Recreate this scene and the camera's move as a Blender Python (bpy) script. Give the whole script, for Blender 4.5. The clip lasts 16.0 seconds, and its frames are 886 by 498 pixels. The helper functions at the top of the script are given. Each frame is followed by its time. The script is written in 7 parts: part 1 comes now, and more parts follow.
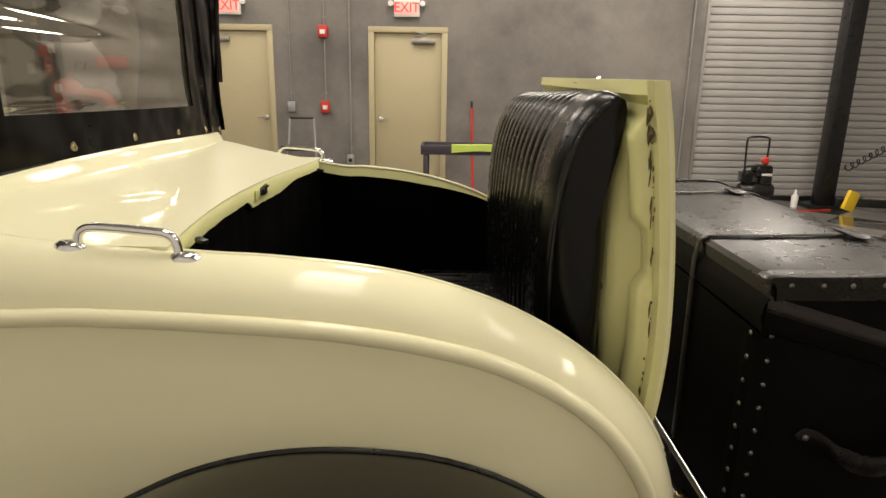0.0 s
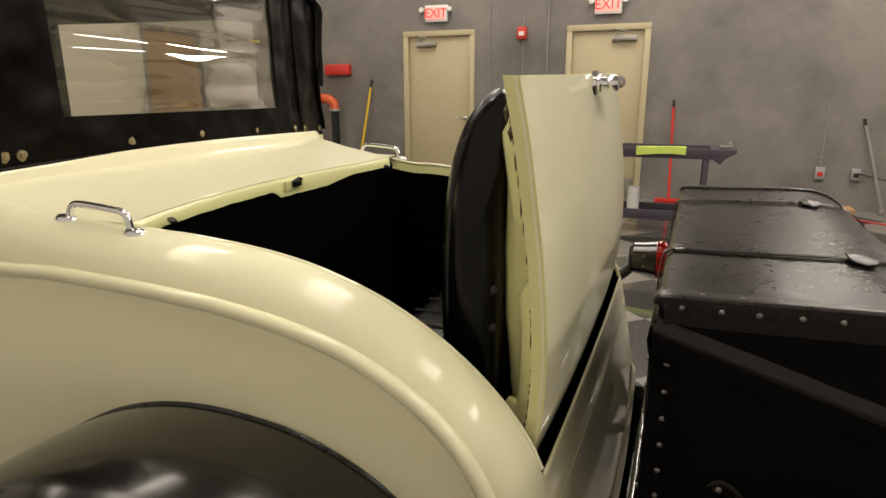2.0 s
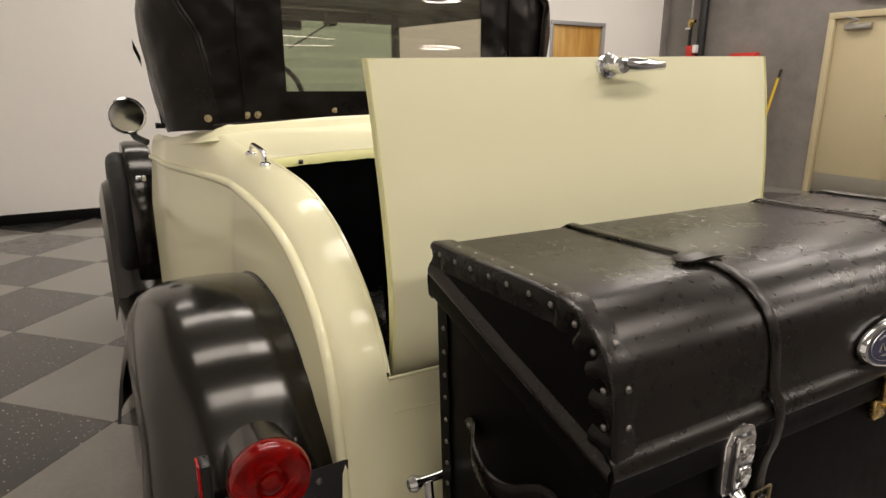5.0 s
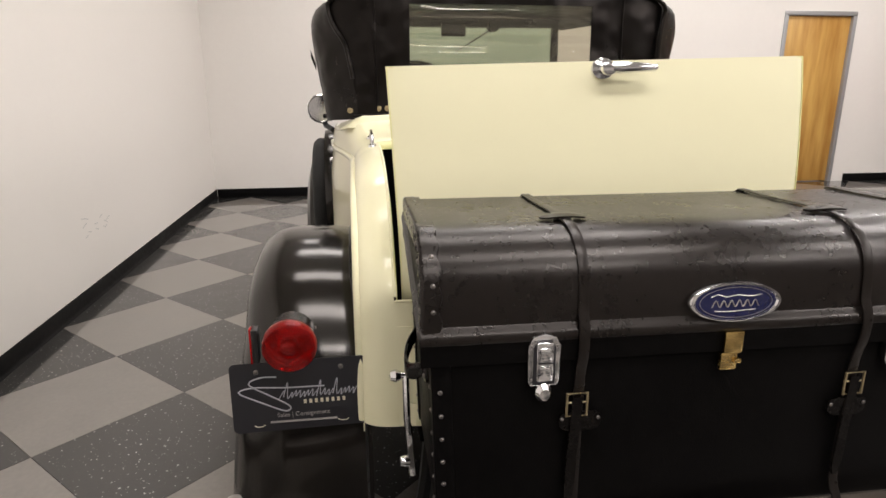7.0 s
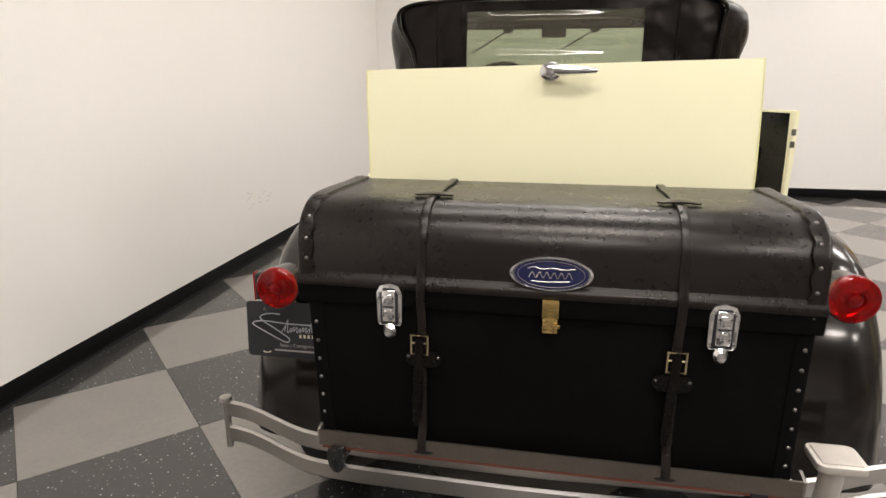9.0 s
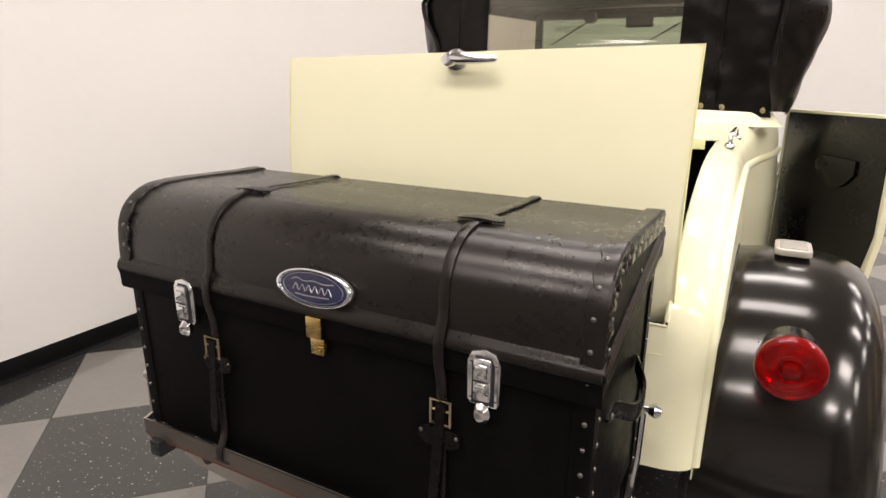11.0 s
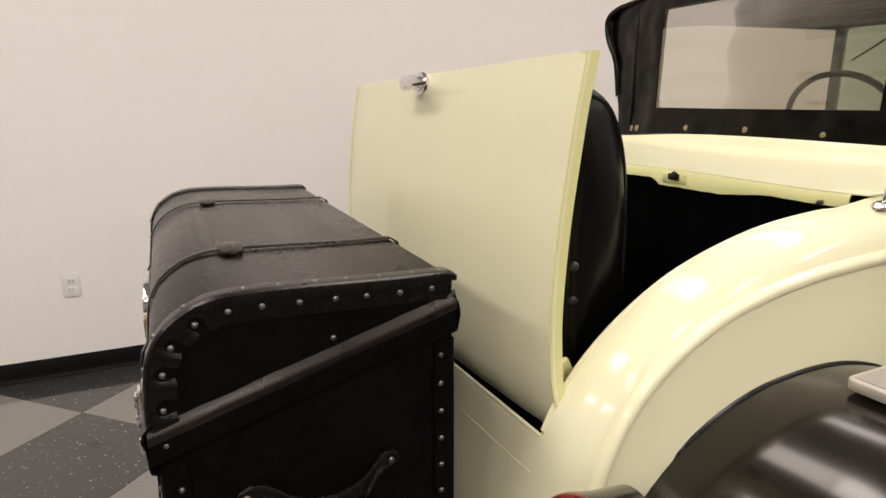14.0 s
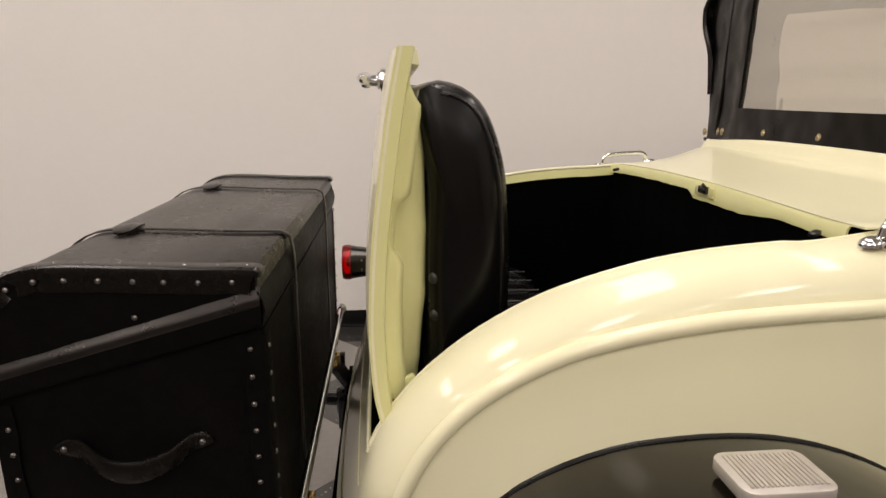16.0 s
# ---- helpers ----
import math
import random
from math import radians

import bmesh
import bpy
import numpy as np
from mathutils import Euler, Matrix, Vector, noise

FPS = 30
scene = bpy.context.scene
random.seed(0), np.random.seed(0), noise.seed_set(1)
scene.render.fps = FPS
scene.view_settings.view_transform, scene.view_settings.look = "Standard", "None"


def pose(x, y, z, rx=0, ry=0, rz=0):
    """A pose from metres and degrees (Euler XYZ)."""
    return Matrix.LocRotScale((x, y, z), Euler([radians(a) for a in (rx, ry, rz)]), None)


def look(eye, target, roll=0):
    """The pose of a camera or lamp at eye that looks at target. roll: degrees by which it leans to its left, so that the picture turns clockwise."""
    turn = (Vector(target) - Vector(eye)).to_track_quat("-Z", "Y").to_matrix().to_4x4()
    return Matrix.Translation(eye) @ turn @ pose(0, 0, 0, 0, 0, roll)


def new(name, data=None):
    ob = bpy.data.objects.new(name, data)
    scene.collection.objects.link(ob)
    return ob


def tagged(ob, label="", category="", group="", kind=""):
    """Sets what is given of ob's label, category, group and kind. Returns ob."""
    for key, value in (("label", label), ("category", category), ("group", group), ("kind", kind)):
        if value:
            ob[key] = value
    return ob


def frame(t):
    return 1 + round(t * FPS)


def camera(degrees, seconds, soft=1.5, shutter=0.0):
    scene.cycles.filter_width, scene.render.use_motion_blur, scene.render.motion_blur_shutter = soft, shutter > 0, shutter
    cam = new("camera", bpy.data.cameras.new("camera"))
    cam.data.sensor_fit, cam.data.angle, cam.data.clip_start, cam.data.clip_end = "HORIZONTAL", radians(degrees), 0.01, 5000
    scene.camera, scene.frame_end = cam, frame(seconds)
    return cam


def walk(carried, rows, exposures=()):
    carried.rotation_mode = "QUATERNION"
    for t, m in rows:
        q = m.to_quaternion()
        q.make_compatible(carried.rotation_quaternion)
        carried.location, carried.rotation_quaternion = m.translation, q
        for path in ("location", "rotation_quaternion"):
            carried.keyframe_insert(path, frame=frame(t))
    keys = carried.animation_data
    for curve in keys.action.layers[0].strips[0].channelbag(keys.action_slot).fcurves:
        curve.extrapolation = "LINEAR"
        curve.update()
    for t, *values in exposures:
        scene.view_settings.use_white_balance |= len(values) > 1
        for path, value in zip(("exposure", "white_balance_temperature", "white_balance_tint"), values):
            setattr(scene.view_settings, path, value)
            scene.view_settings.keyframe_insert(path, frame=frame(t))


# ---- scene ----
cam = camera(71.5, 16.0)
PATH = [
    (0, (0.176, 0.108, 1.353), (0.156, 2.046, 0.856), 1.0),
    (0.5, (0.275, 0.12, 1.354), (0.073, 2.044, 0.847), 0.7),
    (1, (0.387, 0.123, 1.355), (-0.01, 2.016, 0.846), 0.4),
    (1.5, (0.505, 0.134, 1.355), (-0.063, 1.983, 0.846), 0.2),
    (2, (0.62, 0.172, 1.354), (-0.087, 1.975, 0.854), -0.1),
    (2.5, (0.732, 0.224, 1.351), (-0.184, 1.926, 0.837), -0.2),
    (3, (0.835, 0.28, 1.349), (-0.238, 1.886, 0.831), -0.3),
    (3.2, (0.877, 0.306, 1.349), (-0.27, 1.857, 0.819), -0.2),
    (5.3, (1.408, 0.534, 1.332), (-0.328, 1.39, 0.812), 0.3),
    (5.5, (1.457, 0.558, 1.329), (-0.308, 1.346, 0.814), 0.3),
    (6, (1.569, 0.614, 1.332), (-0.259, 1.24, 0.816), 0.2),
    (6.5, (1.672, 0.699, 1.346), (-0.201, 1.156, 0.816), -0.0),
    (7, (1.789, 0.805, 1.346), (-0.119, 1.076, 0.811), -0.1),
    (7.5, (1.889, 0.919, 1.348), (-0.037, 1.013, 0.818), 0.0),
    (8, (1.963, 1.047, 1.349), (0.036, 0.998, 0.818), -0.0),
    (8.5, (2.02, 1.198, 1.352), (0.101, 1.019, 0.818), 0.0),
    (9, (2.032, 1.36, 1.355), (0.136, 1.023, 0.814), -0.1),
    (9.5, (1.97, 1.535, 1.351), (0.11, 1.024, 0.824), -0.1),
    (9.7, (1.934, 1.607, 1.343), (0.085, 1.053, 0.82), 0.0),
    (11.8, (1.516, 2.136, 1.341), (-0.016, 0.969, 0.8), -0.5),
    (12, (1.47, 2.184, 1.344), (-0.005, 0.94, 0.818), -0.9),
    (12.5, (1.341, 2.28, 1.337), (0.007, 0.882, 0.821), -0.9),
    (13, (1.22, 2.358, 1.334), (0.031, 0.828, 0.836), -0.8),
    (13.5, (1.078, 2.43, 1.334), (0.058, 0.777, 0.857), -0.6),
    (14, (0.95, 2.494, 1.334), (0.124, 0.735, 0.863), -0.3),
    (14.5, (0.83, 2.543, 1.333), (0.257, 0.691, 0.839), -0.0),
    (15, (0.7, 2.572, 1.335), (0.269, 0.678, 0.857), 0.1),
    (15.5, (0.571, 2.586, 1.335), (0.299, 0.664, 0.855), 0.1),
    (16, (0.451, 2.594, 1.338), (0.275, 0.661, 0.853), 0.2),
]
EXPOSURE = [(0, -0.26, 6850, 9), (1.5, -0.36, 6850, 9), (3, -0.22, 6700, 11), (5.5, -0.17, 6550, 12), (7, 0.20, 6250, 14), (9, 0.30, 6250, 12), (12, 0.29, 6350, 16), (13, 0.10, 6400, 15), (14.5, -0.17, 6500, 14), (15.4, -0.20, 6550, 15), (16, -0.34, 6600, 16)]
walk(cam, [(t, look(eye, target, roll)) for t, eye, target, roll in PATH], EXPOSURE)

# ---- world and light ----
world = bpy.data.worlds.new("world")
scene.world = world
world.use_nodes = True
world.node_tree.nodes["Background"].inputs[0].default_value = (0.9, 0.93, 1.0, 1)
world.node_tree.nodes["Background"].inputs[1].default_value = 0.25

CEIL = 3.7
LIGHTS = [(x, y) for x in (-4.2, -2.1, -0.12, 2.0, 4.1) for y in (0.72, 1.9, 4.8, 7.3)]
ROW_W = {0.72: 0.30, 1.9: 0.60, 4.8: 0.95, 7.3: 0.95}
LAMP_W = {-4.2: 27.0, -2.1: 31.0, -0.12: 35.0, 2.0: 44.0, 4.1: 62.0}
for lx, ly in LIGHTS:
    lamp = bpy.data.lights.new("tube_light", "AREA")
    lamp.shape, lamp.size, lamp.size_y = "RECTANGLE", 0.52, 1.12
    lamp.energy, lamp.color = LAMP_W[lx] * ROW_W[ly], (1.0, 0.935, 0.86)
    ob = new("tube_light", lamp)
    ob.matrix_world = pose(lx, ly, CEIL - 0.11)


# ---- materials ----
def mat(name, color, rough=0.5, metal=0.0, coat=0.0, var=0.06, scale=6.0, bump=0.0, bump_scale=60.0, spec=0.5, fleck=0.0, coat_rough=0.05, dirt=0.0, laid=False, rvar=0.2, grain=0.0, sheen_tint=None, bump_depth=0.004, bump_detail=5, bump_scale2=None):
    m = bpy.data.materials.new(name)
    m.use_nodes = True
    nt = m.node_tree
    b = nt.nodes["Principled BSDF"]
    b.inputs["Roughness"].default_value, b.inputs["Metallic"].default_value = rough, metal
    b.inputs["Coat Weight"].default_value, b.inputs["Coat Roughness"].default_value = coat, coat_rough
    b.inputs["Specular IOR Level"].default_value = spec
    if sheen_tint:
        b.inputs["Specular Tint"].default_value = (*sheen_tint, 1)
    tc = nt.nodes.new("ShaderNodeTexCoord")
    where = tc.outputs["Object"]
    if laid:
        where = nt.nodes.new("ShaderNodeNewGeometry").outputs["Position"]
    n1 = nt.nodes.new("ShaderNodeTexNoise")
    n1.inputs["Scale"].default_value, n1.inputs["Detail"].default_value = scale, 6
    nt.links.new(where, n1.inputs["Vector"])
    n2 = nt.nodes.new("ShaderNodeTexNoise")
    n2.inputs["Scale"].default_value, n2.inputs["Detail"].default_value = scale * 9, 4
    nt.links.new(where, n2.inputs["Vector"])
    add = nt.nodes.new("ShaderNodeMath")
    add.operation = "ADD"
    nt.links.new(n1.outputs["Fac"], add.inputs[0])
    nt.links.new(n2.outputs["Fac"], add.inputs[1])
    ramp = nt.nodes.new("ShaderNodeMapRange")
    ramp.inputs["From Min"].default_value, ramp.inputs["From Max"].default_value = 0.65, 1.35
    ramp.inputs["To Min"].default_value, ramp.inputs["To Max"].default_value = 1 - var, 1 + var
    nt.links.new(add.outputs[0], ramp.inputs["Value"])
    mul = nt.nodes.new("ShaderNodeMix")
    mul.data_type, mul.blend_type = "RGBA", "MULTIPLY"
    mul.inputs["Factor"].default_value = 1.0
    mul.inputs["A"].default_value = (*color, 1)
    nt.links.new(ramp.outputs[0], mul.inputs["B"])
    out = mul.outputs["Result"]
    if fleck:
        v = nt.nodes.new("ShaderNodeTexNoise")
        v.inputs["Scale"].default_value, v.inputs["Detail"].default_value = 75, 1.5
        nt.links.new(where, v.inputs["Vector"])
        r2 = nt.nodes.new("ShaderNodeMapRange")
        r2.inputs["From Min"].default_value, r2.inputs["From Max"].default_value = 0.675, 0.715
        nt.links.new(v.outputs["Fac"], r2.inputs["Value"])
        mx = nt.nodes.new("ShaderNodeMix")
        mx.data_type = "RGBA"
        nt.links.new(r2.outputs[0], mx.inputs["Factor"])
        nt.links.new(out, mx.inputs["A"])
        mx.inputs["B"].default_value = (fleck, fleck, fleck * 0.97, 1)
        out = mx.outputs["Result"]
    if dirt:
        v = nt.nodes.new("ShaderNodeTexNoise")
        v.inputs["Scale"].default_value, v.inputs["Detail"].default_value = 1.4, 10
        v.inputs["Roughness"].default_value = 0.62
        nt.links.new(where, v.inputs["Vector"])
        r2 = nt.nodes.new("ShaderNodeMapRange")
        r2.inputs["From Min"].default_value, r2.inputs["From Max"].default_value = 0.38, 0.68
        r2.inputs["To Min"].default_value, r2.inputs["To Max"].default_value = 1.0, 1 - dirt
        nt.links.new(v.outputs["Fac"], r2.inputs["Value"])
        mx = nt.nodes.new("ShaderNodeMix")
        mx.data_type, mx.blend_type = "RGBA", "MULTIPLY"
        mx.inputs["Factor"].default_value = 1.0
        nt.links.new(out, mx.inputs["A"])
        nt.links.new(r2.outputs[0], mx.inputs["B"])
        out = mx.outputs["Result"]
    nt.links.new(out, b.inputs["Base Color"])
    r3 = nt.nodes.new("ShaderNodeMapRange")
    r3.inputs["From Min"].default_value, r3.inputs["From Max"].default_value = 0.65, 1.35
    r3.inputs["To Min"].default_value, r3.inputs["To Max"].default_value = max(0.01, rough * (1 - rvar)), min(1, rough * (1 + rvar))
    nt.links.new(add.outputs[0], r3.inputs["Value"])
    nt.links.new(r3.outputs[0], b.inputs["Roughness"])
    if grain:
        v3 = nt.nodes.new("ShaderNodeTexVoronoi")
        v3.feature = "SMOOTH_F1"
        v3.inputs["Scale"].default_value = bump_scale
        nt.links.new(where, v3.inputs["Vector"])
        bp = nt.nodes.new("ShaderNodeBump")
        bp.inputs["Strength"].default_value, bp.inputs["Distance"].default_value = grain, 0.003
        nt.links.new(v3.outputs["Distance"], bp.inputs["Height"])
        nt.links.new(bp.outputs[0], b.inputs["Normal"])
    if bump:
        n3 = nt.nodes.new("ShaderNodeTexNoise")
        n3.inputs["Scale"].default_value, n3.inputs["Detail"].default_value = bump_scale2 or bump_scale, bump_detail
        nt.links.new(where, n3.inputs["Vector"])
        bp = nt.nodes.new("ShaderNodeBump")
        bp.inputs["Strength"].default_value, bp.inputs["Distance"].default_value = bump, bump_depth
        nt.links.new(n3.outputs["Fac"], bp.inputs["Height"])
        if b.inputs["Normal"].is_linked:
            nt.links.new(b.inputs["Normal"].links[0].from_socket, bp.inputs["Normal"])
        nt.links.new(bp.outputs[0], b.inputs["Normal"])
    return m


CREAM = mat("cream_paint", (0.845, 0.812, 0.558), 0.34, coat=0.60, spec=0.10, var=0.012, scale=1.2, coat_rough=0.035, rvar=0.04)
CREAM_IN = mat("cream_inner_paint", (0.78, 0.76, 0.36), 0.3, coat=0.4, var=0.02, scale=2, dirt=0.03, rvar=0.05)
BLACK = mat("black_enamel", (0.007, 0.0058, 0.0048), 0.18, spec=0.42, coat=0.20, coat_rough=0.07, var=0.1, scale=4, rvar=0.03, sheen_tint=(1.0, 0.95, 0.90))
LEATHER = mat("black_leatherette", (0.0042, 0.0038, 0.0037), 0.42, spec=0.035, var=0.25, scale=7, bump=0.12, bump_scale=420)
BINDING = mat("polished_binding_leather", (0.0040, 0.0034, 0.0031), 0.26, spec=0.20, var=0.3, scale=14, bump=0.08, bump_scale=45, sheen_tint=(1.0, 0.95, 0.91))
# lighter, glossier copy of the leather; carries the highlight of ridges and straps
RIDGE = mat("leather_highlight", (0.0080, 0.0062, 0.0052), 0.30, spec=0.32, var=0.3, scale=14, bump=0.06, bump_scale=45, sheen_tint=(1.0, 0.94, 0.90))
TRUNKTOP = mat("worn_leatherette", (0.0075, 0.0058, 0.0050), 0.29, spec=0.39, var=0.3, scale=9, grain=0.06, bump_scale=620, rvar=0.15, bump=0.03, bump_scale2=34, bump_depth=0.004, bump_detail=2, sheen_tint=(1.0, 0.94, 0.90))
VINYL = mat("black_vinyl", (0.0020, 0.0018, 0.0018), 0.32, spec=0.24, var=0.25, scale=8, bump=1.0, bump_scale=10, bump_depth=0.018, bump_detail=0.8, sheen_tint=(1.0, 0.88, 0.80))
SEAT = mat("seat_vinyl", (0.004, 0.0037, 0.0035), 0.25, spec=0.42, var=0.15, scale=10, bump=0.05, bump_scale=240)
SEATEND = mat("satin_vinyl", (0.003, 0.0028, 0.0028), 0.24, spec=0.20, var=0.1, scale=6, bump=0.30, bump_scale=5, rvar=0.05)
# near black: seat well lining, and painted shade in the lid channel
LINER_SHADE = mat("black_liner_shade", (0.0012, 0.0012, 0.0012), 0.9, spec=0.02, var=0.2, scale=12)
RUBBER = mat("tyre_rubber", (0.014, 0.014, 0.014), 0.7, var=0.2, scale=20)
CHROME = mat("chrome", (0.80, 0.80, 0.81), 0.13, metal=1.0, var=0.05, scale=20)
NICKEL = mat("brushed_aluminium", (0.45, 0.43, 0.405), 0.30, metal=1.0, var=0.03, scale=8, rvar=0.06)
RAIL = mat("tarnished_rail_metal", (0.185, 0.162, 0.140), 0.38, metal=0.9, var=0.12, scale=18)
STEEL = mat("dull_rivet_steel", (0.215, 0.20, 0.188), 0.40, metal=1.0, var=0.15, scale=60)
BRASS = mat("brass", (0.62, 0.44, 0.17), 0.25, metal=1.0, var=0.1, scale=30)
SNAPS = mat("aged_brass_snap", (0.42, 0.34, 0.2), 0.4, metal=0.8, var=0.2, scale=60)
STEP = mat("ribbed_step_metal", (0.56, 0.52, 0.47), 0.42, metal=0.5, var=0.08, scale=25)
REDLENS = mat("red_lens", (0.30, 0.0016, 0.002), 0.08, spec=0.35, coat=0.1, coat_rough=0.03, var=0.15, scale=15)
BLUE = mat("blue_enamel", (0.007, 0.009, 0.050), 0.25, coat=0.4)
PLATE = mat("plate_black", (0.014, 0.014, 0.018), 0.35, coat=0.2)
SILVER = mat("silver_print", (0.42, 0.42, 0.46), 0.4)
CREAMPRINT = mat("cream_print", (0.72, 0.66, 0.5), 0.4)
GREYPRINT = mat("grey_print", (0.35, 0.33, 0.32), 0.4)
SEAMDIRT = mat("dark_seam_rust", (0.10, 0.07, 0.03), 0.7, var=0.4, scale=60)
BROWN = mat("red_brown_trim", (0.16, 0.045, 0.025), 0.5)
WHITEWALL = mat("white_wall_paint", (0.80, 0.77, 0.73), 0.55, var=0.012, scale=2, bump=0.06, bump_scale=160)
CONCRETE = mat("grey_concrete", (0.220, 0.199, 0.181), 0.72, var=0.09, scale=2.6, bump=0.15, bump_scale=30, dirt=0.40, laid=True)
BASE = mat("black_rubber_base", (0.010, 0.010, 0.010), 0.30, var=0.2, scale=12)
RUBBERBASE = mat("wall_base_rubber", (0.0045, 0.0044, 0.0046), 0.5, spec=0.10, var=0.15, scale=3)
TILE_L = mat("grey_vinyl_tile", (0.200, 0.184, 0.167), 0.42, var=0.12, scale=5, bump=0.014, bump_scale=90, laid=True, coat=1.0, coat_rough=0.03, spec=0.2)
TILE_D = mat("dark_speckled_tile", (0.027, 0.026, 0.0245), 0.42, var=0.35, scale=9, fleck=0.38, bump=0.014, bump_scale=90, laid=True, coat=1.0, coat_rough=0.03, spec=0.2)
SLAB = mat("joint_grout", (0.05, 0.048, 0.045), 0.8)
KICK = mat("dull_kick_plate", (0.24, 0.22, 0.18), 0.5, metal=0.3)
CONDUIT = mat("weathered_conduit", (0.26, 0.24, 0.22), 0.55, var=0.1)
DOORPAINT = mat("khaki_door_paint", (0.47, 0.40, 0.25), 0.45, var=0.03, scale=3)
WOOD_D = None
ROLL = mat("galvanised_slat", (0.36, 0.34, 0.325), 0.45, var=0.06, scale=4)
RED = mat("red_paint", (0.55, 0.03, 0.02), 0.4)
ORANGE = mat("orange_pipe_paint", (0.62, 0.10, 0.03), 0.45)
YELLOW = mat("yellow_plastic", (0.75, 0.50, 0.03), 0.4)
GREEN = mat("lime_towel", (0.50, 0.62, 0.12), 0.9, bump=0.5, bump_scale=180)
CART = mat("grey_purple_plastic", (0.055, 0.045, 0.06), 0.5, var=0.1)
GREYMETAL = mat("grey_metal", (0.36, 0.36, 0.36), 0.45, metal=0.4)
PLASTIC = mat("white_plastic", (0.75, 0.73, 0.70), 0.4)
PVC = mat("off_white_pipe", (0.6, 0.57, 0.5), 0.5)
CEILM = mat("ceiling_panel", (0.62, 0.61, 0.59), 0.9, var=0.03)
CARD = mat("brown_cardboard", (0.32, 0.19, 0.09), 0.8)
GLASSY = mat("windscreen_tint", (0.45, 0.55, 0.48), 0.15)


def wood_mat():
    m = mat("oak_veneer", (0.55, 0.27, 0.08), 0.4, var=0.1, scale=2)
    nt = m.node_tree
    b = nt.nodes["Principled BSDF"]
    tc = nt.nodes.new("ShaderNodeTexCoord")
    mp = nt.nodes.new("ShaderNodeMapping")
    mp.inputs["Scale"].default_value = (7, 7, 0.9)
    nt.links.new(tc.outputs["Object"], mp.inputs["Vector"])
    w = nt.nodes.new("ShaderNodeTexNoise")
    w.inputs["Scale"].default_value, w.inputs["Detail"].default_value = 1.4, 5
    nt.links.new(mp.outputs[0], w.inputs["Vector"])
    r = nt.nodes.new("ShaderNodeValToRGB")
    r.color_ramp.elements[0].position, r.color_ramp.elements[0].color = 0.32, (0.40, 0.19, 0.035, 1)
    r.color_ramp.elements[1].position, r.color_ramp.elements[1].color = 0.66, (0.62, 0.37, 0.10, 1)
    nt.links.new(w.outputs["Fac"], r.inputs["Fac"])
    nt.links.new(r.outputs[0], b.inputs["Base Color"])
    return m


WOOD_D = wood_mat()


def emit_mat(name, color, power):
    m = bpy.data.materials.new(name)
    m.use_nodes = True
    b = m.node_tree.nodes["Principled BSDF"]
    b.inputs["Base Color"].default_value = (*color, 1)
    b.inputs["Emission Color"].default_value = (*color, 1)
    b.inputs["Emission Strength"].default_value = power
    return m


EXITRED = emit_mat("exit_red", (1.0, 0.035, 0.03), 1.3)
EXITFACE = emit_mat("exit_face", (1.0, 0.50, 0.44), 0.22)
TUBE = emit_mat("lit_diffuser", (1.0, 0.95, 0.85), 3.0)


def film_mat():
    m = bpy.data.materials.new("clear_vinyl_window")
    m.use_nodes = True
    nt = m.node_tree
    b = nt.nodes["Principled BSDF"]
    tr = nt.nodes.new("ShaderNodeBsdfTransparent")
    tr.inputs[0].default_value = (0.55, 0.52, 0.41, 1)
    gl = nt.nodes.new("ShaderNodeBsdfGlossy")
    gl.inputs["Roughness"].default_value = 0.035
    gl.inputs["Color"].default_value = (1, 0.98, 0.92, 1)
    fr = nt.nodes.new("ShaderNodeFresnel")
    fr.inputs["IOR"].default_value = 1.5
    mr = nt.nodes.new("ShaderNodeMapRange")
    mr.inputs["To Min"].default_value, mr.inputs["To Max"].default_value = 0.04, 0.55
    nt.links.new(fr.outputs[0], mr.inputs["Value"])
    mx = nt.nodes.new("ShaderNodeMixShader")
    nt.links.new(mr.outputs[0], mx.inputs[0])
    nt.links.new(tr.outputs[0], mx.inputs[1])
    nt.links.new(gl.outputs[0], mx.inputs[2])
    df = nt.nodes.new("ShaderNodeBsdfDiffuse")
    df.inputs[0].default_value = (0.6, 0.56, 0.44, 1)
    m2 = nt.nodes.new("ShaderNodeMixShader")
    m2.inputs[0].default_value = 0.07
    nt.links.new(mx.outputs[0], m2.inputs[1])
    nt.links.new(df.outputs[0], m2.inputs[2])
    tc = nt.nodes.new("ShaderNodeTexCoord")
    mp = nt.nodes.new("ShaderNodeMapping")
    mp.inputs["Scale"].default_value = (1, 0.35, 7)
    nt.links.new(tc.outputs["Object"], mp.inputs["Vector"])
    nz = nt.nodes.new("ShaderNodeTexNoise")
    nz.inputs["Scale"].default_value, nz.inputs["Detail"].default_value = 1.6, 1
    nt.links.new(mp.outputs[0], nz.inputs["Vector"])
    bp = nt.nodes.new("ShaderNodeBump")
    bp.inputs["Strength"].default_value, bp.inputs["Distance"].default_value = 0.9, 0.042
    nt.links.new(nz.outputs["Fac"], bp.inputs["Height"])
    nt.links.new(bp.outputs[0], gl.inputs["Normal"])
    nt.links.new(m2.outputs[0], nt.nodes["Material Output"].inputs["Surface"])
    nt.nodes.remove(b)
    return m


FILM = film_mat()


